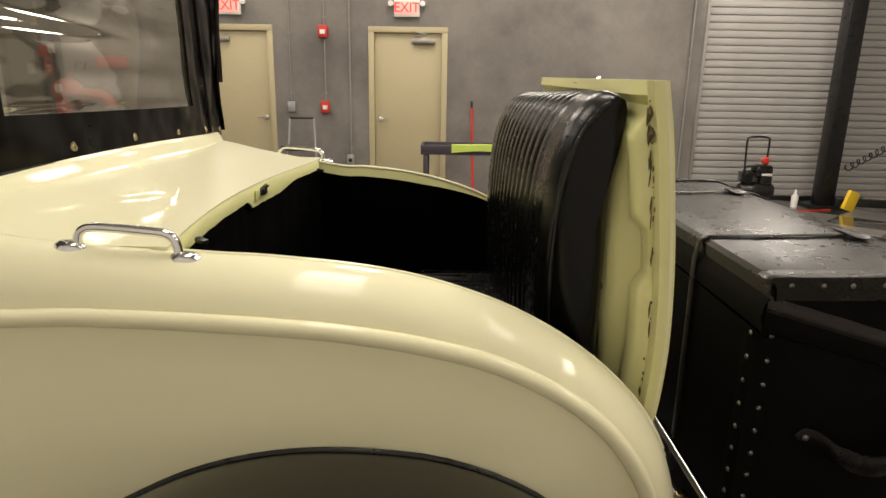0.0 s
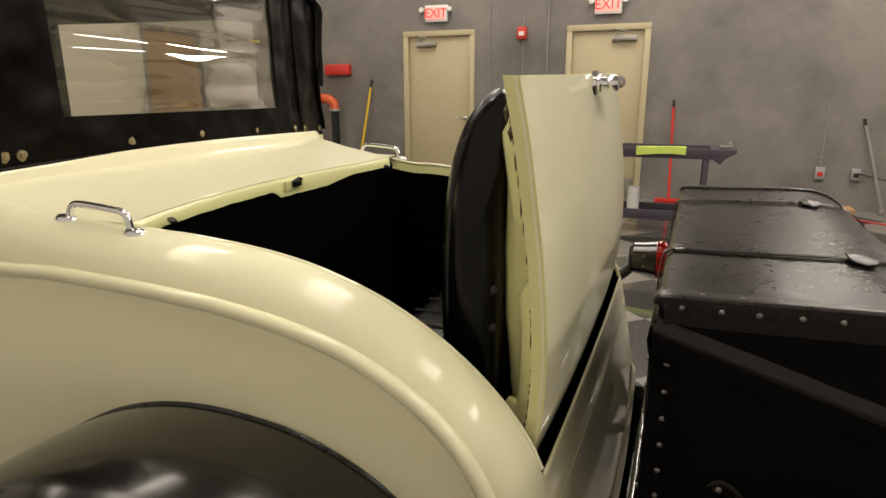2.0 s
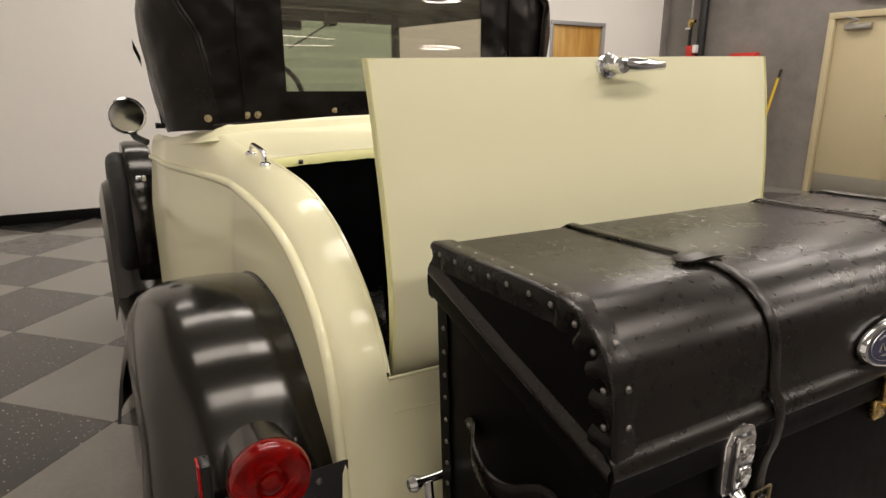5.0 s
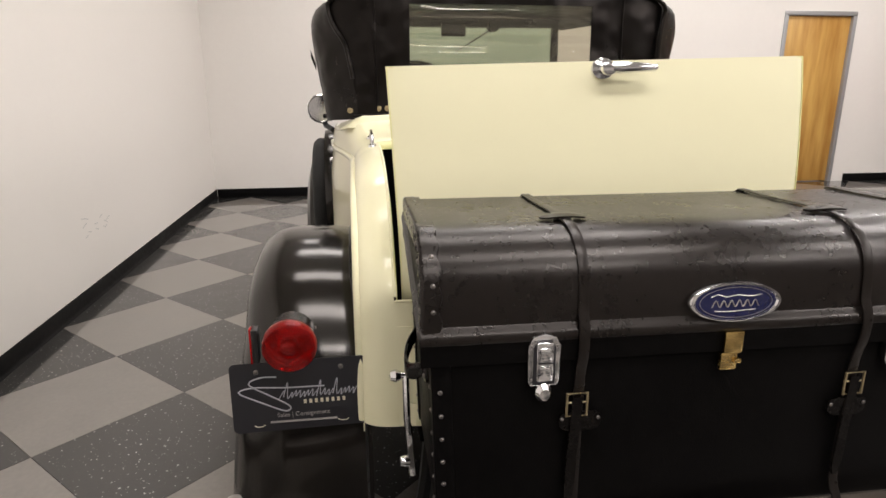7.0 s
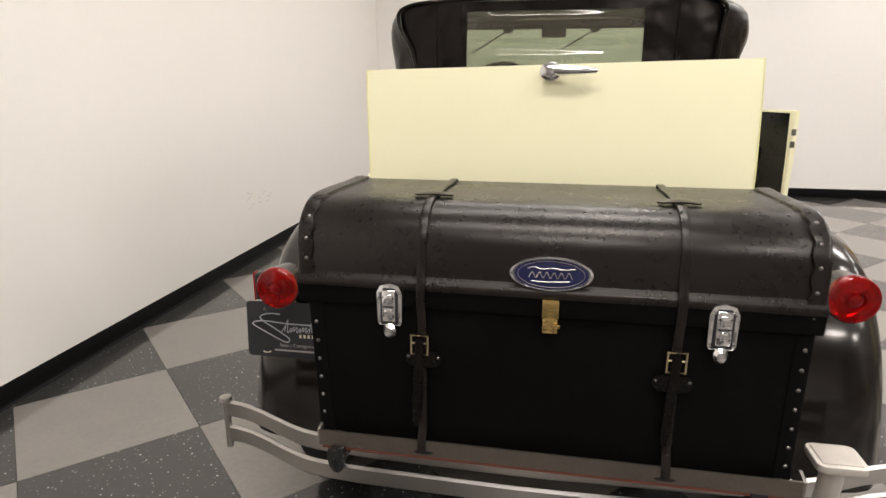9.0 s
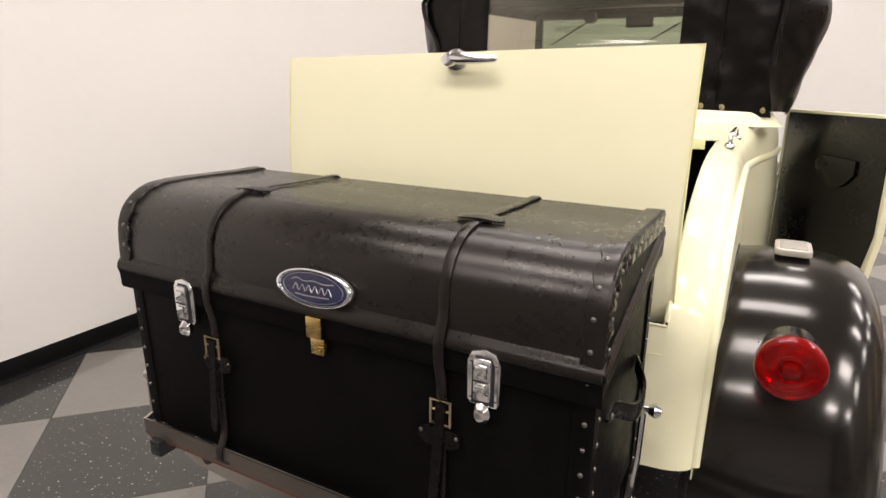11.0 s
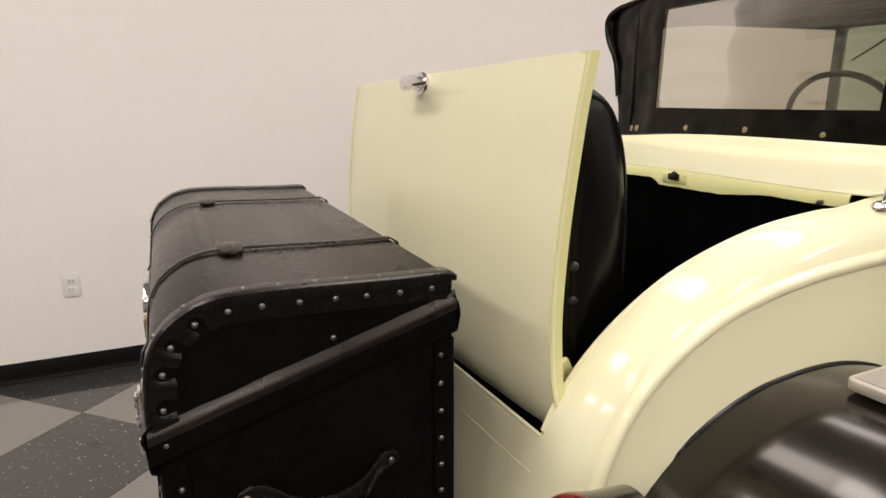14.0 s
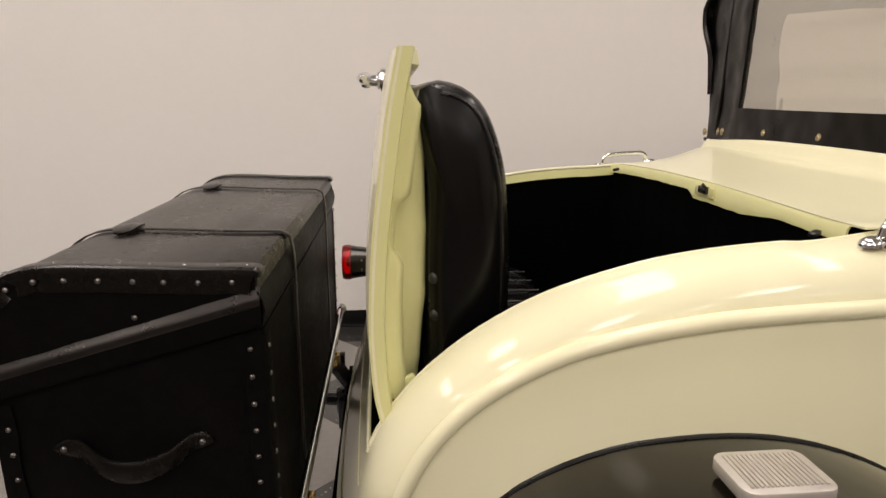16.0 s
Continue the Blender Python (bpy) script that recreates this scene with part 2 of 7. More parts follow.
def glass_mat():
    m = bpy.data.materials.new("green_tinted_glass")
    m.use_nodes = True
    nt = m.node_tree
    tr = nt.nodes.new("ShaderNodeBsdfTransparent")
    tr.inputs[0].default_value = (0.80, 0.90, 0.84, 1)
    gl = nt.nodes.new("ShaderNodeBsdfGlossy")
    gl.inputs["Roughness"].default_value = 0.02
    fr = nt.nodes.new("ShaderNodeFresnel")
    mx = nt.nodes.new("ShaderNodeMixShader")
    nt.links.new(fr.outputs[0], mx.inputs[0])
    nt.links.new(tr.outputs[0], mx.inputs[1])
    nt.links.new(gl.outputs[0], mx.inputs[2])
    nt.links.new(mx.outputs[0], nt.nodes["Material Output"].inputs["Surface"])
    nt.nodes.remove(nt.nodes["Principled BSDF"])
    return m


GLASS = glass_mat()


def lens_mat():
    m = bpy.data.materials.new("red_lens_glass")
    m.use_nodes = True
    nt = m.node_tree
    tr = nt.nodes.new("ShaderNodeBsdfTransparent")
    tr.inputs[0].default_value = (0.98, 0.010, 0.006, 1)
    gl = nt.nodes.new("ShaderNodeBsdfGlossy")
    gl.inputs["Roughness"].default_value = 0.05
    df = nt.nodes.new("ShaderNodeBsdfDiffuse")
    df.inputs[0].default_value = (0.68, 0.004, 0.003, 1)
    body = nt.nodes.new("ShaderNodeMixShader")
    body.inputs[0].default_value = 0.20
    nt.links.new(tr.outputs[0], body.inputs[1])
    nt.links.new(df.outputs[0], body.inputs[2])
    fr = nt.nodes.new("ShaderNodeFresnel")
    fr.inputs["IOR"].default_value = 1.5
    mx = nt.nodes.new("ShaderNodeMixShader")
    nt.links.new(fr.outputs[0], mx.inputs[0])
    nt.links.new(body.outputs[0], mx.inputs[1])
    nt.links.new(gl.outputs[0], mx.inputs[2])
    nt.links.new(mx.outputs[0], nt.nodes["Material Output"].inputs["Surface"])
    nt.nodes.remove(nt.nodes["Principled BSDF"])
    return m


LENS = lens_mat()


# ---- mesh helpers ----
def part(name, bm, material, parent=None, label="", sharp=38, tidy=True):
    """Links a bmesh as one mesh object, under a thing or a part if one is given."""
    if tidy:
        bmesh.ops.recalc_face_normals(bm, faces=bm.faces)
    me = bpy.data.meshes.new(name)
    bm.to_mesh(me)
    bm.free()
    me.materials.append(material)
    me.shade_smooth()
    me.set_sharp_from_angle(angle=radians(sharp))
    ob = new(name, me)
    if parent is not None:
        ob.parent = parent
    if label:
        tagged(ob, label)
    return ob


def thing(name, label, category, loc=(0, 0, 0), rot=(0, 0, 0), group=""):
    ob = new(name)
    ob.empty_display_size = 0.05
    ob.matrix_world = pose(*loc, *rot)
    return tagged(ob, label, category, group)


def structure(ob, label=""):
    return tagged(ob, label, kind="structure")


def B():
    return bmesh.new()


def grid(bm, rows, wrap=False):
    vs = [[bm.verts.new(p) for p in row] for row in rows]
    for a, b in zip(vs, vs[1:]):
        n = len(a)
        for i in range(n if wrap else n - 1):
            j = (i + 1) % n
            bm.faces.new((a[i], a[j], b[j], b[i]))
    return vs


def cap(bm, ring):
    try:
        bm.faces.new(ring)
    except ValueError:
        pass


def box(bm, size, loc, bev=0.0, rot=(0, 0, 0), seg=2):
    r = bmesh.ops.create_cube(bm, size=1.0, matrix=pose(*loc, *rot) @ Matrix.Diagonal((*size, 1)))
    if bev:
        edges = list({e for v in r["verts"] for e in v.link_edges})
        bmesh.ops.bevel(bm, geom=edges, offset=bev, segments=seg, profile=0.5, affect="EDGES")
    return bm


def tube(bm, pts, r, n=10, closed=False, flat=1.0):
    pts = [Vector(p) for p in pts]
    rad = r if isinstance(r, (list, tuple)) else [r] * len(pts)
    m = len(pts)
    rows, up = [], None
    for i, p in enumerate(pts):
        if closed:
            d = pts[(i + 1) % m] - pts[i - 1]
        else:
            d = pts[min(i + 1, m - 1)] - pts[max(i - 1, 0)]
        d.normalize()
        if up is None:
            up = Vector((0, 0, 1)) if abs(d.z) < 0.9 else Vector((1, 0, 0))
        up = (up - d * up.dot(d)).normalized()
        side = d.cross(up)
        rows.append([p + rad[i] * (math.cos(a) * side + flat * math.sin(a) * up) for a in (2 * math.pi * k / n for k in range(n))])
    if closed:
        rows.append(rows[0])
        vs = [[bm.verts.new(q) for q in row] for row in rows[:-1]]
        for i in range(m):
            a, b = vs[i], vs[(i + 1) % m]
            for k in range(n):
                bm.faces.new((a[k], a[(k + 1) % n], b[(k + 1) % n], b[k]))
    else:
        vs = grid(bm, rows, wrap=True)
        cap(bm, vs[0])
        cap(bm, vs[-1])
    return bm


def lathe(bm, prof, m=Matrix(), n=24):
    """Turns a profile of (radius, height) round the z axis of m."""
    rows = [[m @ Vector((r * math.cos(a), r * math.sin(a), h)) for a in (2 * math.pi * k / n for k in range(n))] for r, h in prof]
    vs = grid(bm, rows, wrap=True)
    for ring, (r, h) in ((vs[0], prof[0]), (vs[-1], prof[-1])):
        if r > 1e-5:
            cap(bm, ring)
    bmesh.ops.remove_doubles(bm, verts=bm.verts, dist=1e-5)
    return bm


def prism(bm, poly, fn, a, b, bev=0.0):
    """A polygon, given as 2D points, drawn out between a and b; fn(p, q, d) gives the place."""
    f1 = [bm.verts.new(fn(p, q, a)) for p, q in poly]
    f2 = [bm.verts.new(fn(p, q, b)) for p, q in poly]
    n = len(poly)
    bm.faces.new(f1)
    bm.faces.new(f2)
    side = [bm.faces.new((f1[i], f1[(i + 1) % n], f2[(i + 1) % n], f2[i])) for i in range(n)]
    if bev:
        edges = [e for e in bm.edges if (e.verts[0] in f1 and e.verts[1] in f1) or (e.verts[0] in f2 and e.verts[1] in f2)]
        bmesh.ops.bevel(bm, geom=edges, offset=bev, segments=2, profile=0.5, affect="EDGES")
    return bm


def smooth_path(pts, n):
    """n points along a smooth curve through pts, evenly spaced."""
    P = np.array(pts, float)
    ext = np.vstack([2 * P[0] - P[1], P, 2 * P[-1] - P[-2]])
    out = []
    for i in range(1, len(ext) - 2):
        p0, p1, p2, p3 = ext[i - 1 : i + 3]
        for t in np.linspace(0, 1, 12, endpoint=False):
            out.append(0.5 * (2 * p1 + (p2 - p0) * t + (2 * p0 - 5 * p1 + 4 * p2 - p3) * t**2 + (3 * p1 - p0 - 3 * p2 + p3) * t**3))
    out.append(P[-1])
    out = np.array(out)
    s = np.r_[0, np.cumsum(np.linalg.norm(np.diff(out, axis=0), axis=1))]
    want = np.linspace(0, s[-1], n)
    return np.stack([np.interp(want, s, out[:, k]) for k in range(P.shape[1])], 1)


def thicken(bm, d):
    bmesh.ops.recalc_face_normals(bm, faces=bm.faces)
    bmesh.ops.solidify(bm, geom=list(bm.faces), thickness=d)
    return bm


def text_mesh(name, words, size, material, m, parent, depth=0.0006, spacing=1.0, shear=0.0):
    cu = bpy.data.curves.new(name, "FONT")
    cu.body, cu.size, cu.align_x, cu.align_y, cu.extrude = words, size, "CENTER", "CENTER", depth
    cu.space_character, cu.shear = spacing, shear
    tmp = bpy.data.objects.new("tmp", cu)
    scene.collection.objects.link(tmp)
    me = bpy.data.meshes.new_from_object(tmp.evaluated_get(bpy.context.evaluated_depsgraph_get()))
    bpy.data.objects.remove(tmp)
    me.transform(m)
    me.materials.clear()
    me.materials.append(material)
    ob = new(name, me)
    ob.parent = parent
    return ob


def rivet_mesh(r=0.0040, h=0.0030):
    bm = B()
    lathe(bm, [(r, 0), (r * 0.9, h * 0.5), (r * 0.55, h * 0.9), (0, h)], n=10)
    me = bpy.data.meshes.new("rivet")
    bmesh.ops.recalc_face_normals(bm, faces=bm.faces)
    bm.to_mesh(me)
    bm.free()
    me.materials.append(STEEL)
    me.shade_smooth()
    return me


RIVET = rivet_mesh()
TO_REAR = pose(0, 0, 0, 0, 90, 0)       # z axis turned towards +x
TO_LEFT = pose(0, 0, 0, 90, 0, 0)       # z axis turned towards -y
TO_RIGHT = pose(0, 0, 0, -90, 0, 0)     # z axis turned towards +y


def rivet(parent, loc, turn, name="rivet", scale=1.0):
    ob = new(name, RIVET)
    ob.parent = parent
    ob.matrix_local = Matrix.Translation(loc) @ turn @ Matrix.Scale(scale, 4)
    return ob


# ---- the room ----
NORTH, WEST, EAST = 8.374, -5.63, 9.5


def south_y(x):
    return -0.815 - 0.0125 * (x + 5.6)


def slab(name, material, pieces, label):
    bm = B()
    for lo, hi in pieces:
        box(bm, [h - l for l, h in zip(lo, hi)], [(h + l) / 2 for l, h in zip(lo, hi)])
    return structure(part(name, bm, material), label)


DOOR_A, DOOR_B, ROLL_X = (-3.18, -2.134), (-0.91, 0.104), (3.35, 8.6)
DOOR_H, ROLL_H = 2.137, 3.2
T = 0.2
pieces = []
edges = [WEST - T, DOOR_A[0], DOOR_A[1], DOOR_B[0], DOOR_B[1], ROLL_X[0], ROLL_X[1], EAST]
for i in range(0, 8, 2):
    pieces.append(((edges[i], NORTH, 0), (edges[i + 1], NORTH + T, CEIL)))
for (a, b), h in ((DOOR_A, DOOR_H), (DOOR_B, DOOR_H), (ROLL_X, ROLL_H)):
    pieces.append(((a, NORTH, h), (b, NORTH + T, CEIL)))
wall_north = slab("wall_north", CONCRETE, pieces, "bare grey tilt-up concrete wall with mottled stains")
rows = [(WEST - 0.2, south_y(WEST - 0.2)), (WEST - 0.2, south_y(WEST - 0.2) - T), (EAST, south_y(EAST) - T), (EAST, south_y(EAST))]
bm = B()
prism(bm, rows, lambda p, q, d: (p, q, d), 0, CEIL)
wall_south = structure(part("wall_south", bm, WHITEWALL), "plain white painted wall with faint scuff marks")
slab("wall_west", WHITEWALL, [((WEST - T, south_y(WEST), 0), (WEST, 6.13, CEIL)), ((WEST - T, 6.13, 2.14), (WEST, 7.12, CEIL)), ((WEST - T, 7.12, 0), (WEST, NORTH, CEIL))], "white painted wall with a wooden door")
slab("wall_east", WHITEWALL, [((EAST, south_y(EAST) - T, 0), (EAST + T, NORTH + T, CEIL))], "plain white painted wall")
slab("ceiling", CEILM, [((WEST - T, -1.4, CEIL), (EAST + T, NORTH + T, CEIL + 0.15))], "flat off-white ceiling")
floor = slab("floor", SLAB, [((WEST - T, -1.4, -0.2), (EAST + T, NORTH + T, -0.004))], "checkerboard vinyl tile floor in grey and speckled black")
COVE = [(0.001, 0.100), (0.004, 0.100), (0.0055, 0.098), (0.006, 0.035), (0.007, 0.020), (0.010, 0.010), (0.0155, 0.0045), (0.019, 0.0022), (0.019, 0.0005), (0.001, 0.0005)]
bm = B()
ends = grid(bm, [[(x, south_y(x) + d, z) for d, z in COVE] for x in (WEST + 0.002, EAST)], wrap=True)
cap(bm, ends[0])
cap(bm, ends[-1])
structure(part("baseboard", bm, RUBBERBASE), "black rubber wall base")
bm = B()
box(bm, (0.010, 6.06 - south_y(WEST) - 0.012, 0.10), (WEST + 0.006, (6.06 + south_y(WEST) + 0.012) / 2, 0.05), 0.002)
box(bm, (0.010, NORTH - 7.30, 0.10), (WEST + 0.006, (NORTH + 7.30) / 2, 0.05), 0.002)
structure(part("baseboard", bm, RUBBERBASE), "black rubber wall base")

# exposed concrete pilaster strip where the white wall ends
slab("trim", CONCRETE, [((WEST, 8.27, 0), (WEST + 0.04, NORTH, CEIL))], "grey concrete strip in the corner")


def swing_door(name, x0, x1, hinge_right, handle_x, closer_x):
    d = structure(new(name), "khaki painted steel door in a matching frame, closed")
    d.matrix_world = pose(0, NORTH, 0)
    w = 0.072
    for s, (a, b) in (("jamb", (x0, x0 + w)), ("jamb", (x1 - w, x1))):
        bm = B()
        box(bm, (b - a, 0.15, DOOR_H - w), ((a + b) / 2, 0.055, (DOOR_H - w) / 2), 0.004)
        part(s, bm, DOORPAINT, d)
    bm = B()
    box(bm, (x1 - x0, 0.15, w), ((x0 + x1) / 2, 0.055, DOOR_H - w / 2 + 0.0), 0.004)
    part("head_jamb", bm, DOORPAINT, d)
    bm = B()
    box(bm, (x1 - x0 - 2 * w - 0.008, 0.045, DOOR_H - w - 0.015), ((x0 + x1) / 2, 0.05, (DOOR_H - w) / 2 + 0.004), 0.003)
    leaf = part("door_leaf", bm, DOORPAINT, d)
    bm = B()
    box(bm, (x1 - x0 - 2 * w - 0.03, 0.004, 0.235), ((x0 + x1) / 2, 0.0245, 0.135), 0.001)
    part("kick_plate", bm, KICK, leaf, "dull grey metal kick plate")
    bm = B()
    lathe(bm, [(0.032, 0), (0.032, 0.012), (0.012, 0.016), (0.012, 0.05), (0, 0.05)], pose(handle_x, 0.027, 0.98) @ TO_LEFT, 16)
    tube(bm, [(handle_x, -0.02, 0.98), (handle_x + (0.11 if hinge_right else -0.11), -0.022, 0.98)], 0.010, 8)
    part("lever_handle", bm, CHROME, leaf, "brushed metal lever handle")
    bm = B()
    box(bm, (0.30, 0.055, 0.06), (closer_x, -0.004, 1.965), 0.006)
    cl = part("door_closer", bm, NICKEL, leaf, "silver hydraulic door closer")
    bm = B()
    tube(bm, [(closer_x - 0.10, -0.03, 2.01), (closer_x + 0.05, -0.12, 2.03)], 0.008, 6)
    tube(bm, [(closer_x + 0.05, -0.12, 2.035), (closer_x - 0.16, -0.02, 2.085)], 0.008, 6)
    part("closer_arm", bm, GREYMETAL, cl)
    return d


swing_door("door_1", *DOOR_A, False, -2.27, -2.84)
swing_door("door_2", *DOOR_B, True, -0.76, -0.203)


def wood_door():
    d = structure(new("door_3"), "honey oak veneer door in a dark metal frame, closed")
    d.matrix_world = pose(WEST, 0, 0)
    for a, b in ((6.13, 6.18), (7.07, 7.12)):
        bm = B()
        box(bm, (0.14, b - a, 2.09), (-0.055, (a + b) / 2, 1.045), 0.003)
        part("jamb", bm, GREYMETAL, d)
    bm = B()
    box(bm, (0.14, 0.99, 0.05), (-0.055, 6.625, 2.115), 0.003)
    part("head_jamb", bm, GREYMETAL, d)
    bm = B()
    box(bm, (0.045, 0.884, 2.078), (-0.05, 6.625, 1.047), 0.002)
    leaf = part("door_leaf", bm, WOOD_D, d)
    bm = B()
    lathe(bm, [(0, 0.0), (0.032, 0.0), (0.030, 0.010), (0.012, 0.014), (0, 0.014)], Matrix.Translation((-0.028, 6.27, 1.01)) @ TO_REAR, 18)
    tube(bm, [(-0.03, 6.27, 1.01), (0.025, 6.27, 1.01), (0.032, 6.29, 1.01), (0.032, 6.38, 1.008)], [0.010, 0.011, 0.010, 0.008], 10)
    part("lever_handle", bm, CHROME, leaf, "brushed metal lever handle")


wood_door()


def exit_sign(x, z):
    s = thing("exit_sign", "white wall sign with lit red exit letters", "sign", (x, NORTH, z), group="exit signs over the doors")
    bm = B()
    box(bm, (0.32, 0.05, 0.21), (0, -0.027, 0), 0.008)
    body = part("housing", bm, PLASTIC, s)
    bm = B()
    box(bm, (0.27, 0.004, 0.16), (0, -0.0545, 0), 0.001)
    part("face", bm, EXITFACE, body, "pale lit face")
    text_mesh("letters", "EXIT", 0.165, EXITRED, pose(0, -0.059, 0.0, 90, 0, 0), body, 0.001, 0.95)
    for side in (-1, 1):
        bm = B()
        lathe(bm, [(0.0, 0.0), (0.028, 0.0), (0.034, 0.05), (0.0, 0.055)], pose(side * 0.20, -0.03, 0.05, 90, 0, 0), 14)
        tube(bm, [(side * 0.155, -0.03, 0.05), (side * 0.20, -0.03, 0.05)], 0.012, 8)
        part("lamp_head", bm, PLASTIC, s)


exit_sign(-2.675, 2.352)
exit_sign(-0.416, 2.357)


def wall_box(name, label, cat, x, z, w, h, d, material, extra=None):
    t = thing(name, label, cat, (x, NORTH, z))
    bm = B()
    box(bm, (w, d, h), (0, -d / 2 - 0.001, 0), min(w, h, d) * 0.15)
    body = part("housing", bm, material, t)
    if extra:
        bm = B()
        box(bm, (w * 0.55, 0.006, h * 0.35), (0, -d - 0.002, -h * 0.05), 0.001)
        part("panel", bm, extra, body)
    return t


wall_box("fire_alarm", "red fire alarm strobe on the concrete wall", "fire alarm", -1.485, 2.065, 0.12, 0.15, 0.06, RED, PLASTIC)
wall_box("fire_alarm_pull_station", "red fire alarm pull station on the concrete wall", "fire alarm", -1.48, 1.13, 0.11, 0.15, 0.05, RED, PLASTIC)
wall_box("junction_box", "grey electrical box on the concrete wall", "electrical box", -1.92, 1.127, 0.10, 0.13, 0.05, GREYMETAL)
wall_box("electrical_outlet", "grey surface outlet box with red plug", "outlet", 2.075, 0.42, 0.10, 0.14, 0.05, GREYMETAL, RED)
wall_box("electrical_outlet", "grey surface outlet box with a black plug", "outlet", 2.43, 0.42, 0.09, 0.13, 0.06, GREYMETAL, BASE)
wall_box("electrical_outlet", "grey surface outlet box low beside the door", "outlet", -1.16, 0.45, 0.09, 0.13, 0.06, GREYMETAL, BASE)
wall_box("light_switch", "ivory switch plate on the concrete wall", "switch", -5.30, 1.55, 0.10, 0.13, 0.02, PVC)
wall_box("hose_cabinet_box", "flat red metal box on the concrete wall", "fire equipment box", -4.215, 1.645, 0.40, 0.15, 0.10, RED)
for x, z0, z1, r in ((-1.47, 1.21, 1.98, 0.010), (-1.47, 2.14, CEIL, 0.010), (-1.92, 1.2, CEIL, 0.008), (-1.15, 0.5, CEIL, 0.012), (2.075, 0.5, 1.2, 0.009), (3.20, 0.2, CEIL, 0.012)):
    c = thing("conduit", "thin grey electrical conduit on the concrete wall", "conduit", (x, NORTH, 0))
    bm = B()
    tube(bm, [(0, -r - 0.002, z0), (0, -r - 0.002, z1)], r, 8)
    part("pipe", bm, CONDUIT, c)
    for z in np.arange(z0 + 0.1, z1 - 0.05, 0.75):
        bm = B()
        box(bm, (0.05, 0.006, 0.02), (0, -0.004, float(z)), 0.001)
        part("clip", bm, CONDUIT, c)


def roll_door():
    d = structure(new("door_4"), "closed galvanised roll-up door with ribbed slats")
    d.matrix_world = pose((ROLL_X[0] + ROLL_X[1]) / 2, NORTH + 0.05, 0)
    w = ROLL_X[1] - ROLL_X[0]
    pitch = 0.0915
    bm = B()
    prof = [(0.010, 0.0), (-0.008, 0.004), (-0.012, 0.012), (-0.013, 0.045), (-0.012, 0.078), (-0.007, 0.083), (0.010, 0.0855), (0.010, 0.0915)]
    prof = prof + [(a + 0.008, b) for a, b in prof[::-1]]
    prism(bm, prof, lambda p, q, dd: (dd, p, q), -w / 2 + 0.03, w / 2 - 0.03)
    first = part("slat", bm, ROLL, d)
    first.matrix_local = pose(0, 0, 0.06)
    for i in range(1, int((ROLL_H - 0.06) / pitch)):
        s = new("slat", first.data)
        s.parent = d
        s.matrix_local = pose(0, 0, 0.06 + i * pitch)
    for x in (-w / 2 + 0.03, w / 2 - 0.03):
        bm = B()
        box(bm, (0.045, 0.06, ROLL_H), (x, -0.015, ROLL_H / 2), 0.004)
        part("guide_rail", bm, CONDUIT, d)
    bm = B()
    box(bm, (w - 0.12, 0.03, 0.055), (0, 0, 0.03), 0.004)
    part("bottom_bar", bm, BASE, d)


roll_door()
slab("wall_backing", CONCRETE, [((ROLL_X[0] - 0.2, NORTH + T + 0.02, 0), (ROLL_X[1] + 0.2, NORTH + T + 0.1, ROLL_H + 0.2))], "dark backing behind the roll-up door")

for x, side in ((0.90, 1), (1.37, 1)):
    o = thing("wall_outlet", "white duplex outlet on the white wall", "outlet", (x, south_y(x), 0.475 if x < 1 else 0.462), (0, 0, -0.7), group="white wall outlets")
    bm = B()
    box(bm, (0.075, 0.006, 0.118), (0, 0.004, 0), 0.002)
    p = part("cover_plate", bm, PLASTIC, o)
    for z in (-0.022, 0.022):
        bm = B()
        box(bm, (0.034, 0.004, 0.028), (0, 0.0085, z), 0.0015)
        r = part("receptacle", bm, PLASTIC, p)
        for dx in (-0.007, 0.007):
            bm = B()
            box(bm, (0.003, 0.001, 0.010), (dx, 0.0112, z + 0.002))
            part("slot", bm, BASE, p)
bm = B()
random.seed(4)
for k in range(12):
    x = -2.55 + random.random() * 0.42
    z = 0.39 + random.random() * 0.15
    box(bm, (0.02 + 0.05 * random.random(), 0.0008, 0.006), (x, south_y(x) + 0.0006, z), 0, (0, random.uniform(-25, 25), -0.7))
tagged(part("wall_scuff", bm, CEILM), "pale chipped scuff marks on the white wall", "scuff marks", kind="stuff")

# ceiling lights
for lx, ly in LIGHTS:
    f = thing("ceiling_light", "long white fluorescent ceiling light, switched on", "ceiling light", (lx, ly, CEIL), group="ceiling lights")
    bm = B()
    box(bm, (0.62, 1.22, 0.07), (0, 0, -0.036), 0.008)
    part("housing", bm, PLASTIC, f)
    bm = B()
    box(bm, (0.56, 1.16, 0.012), (0, 0, -0.078), 0.004)
    part("diffuser", bm, TUBE, f)


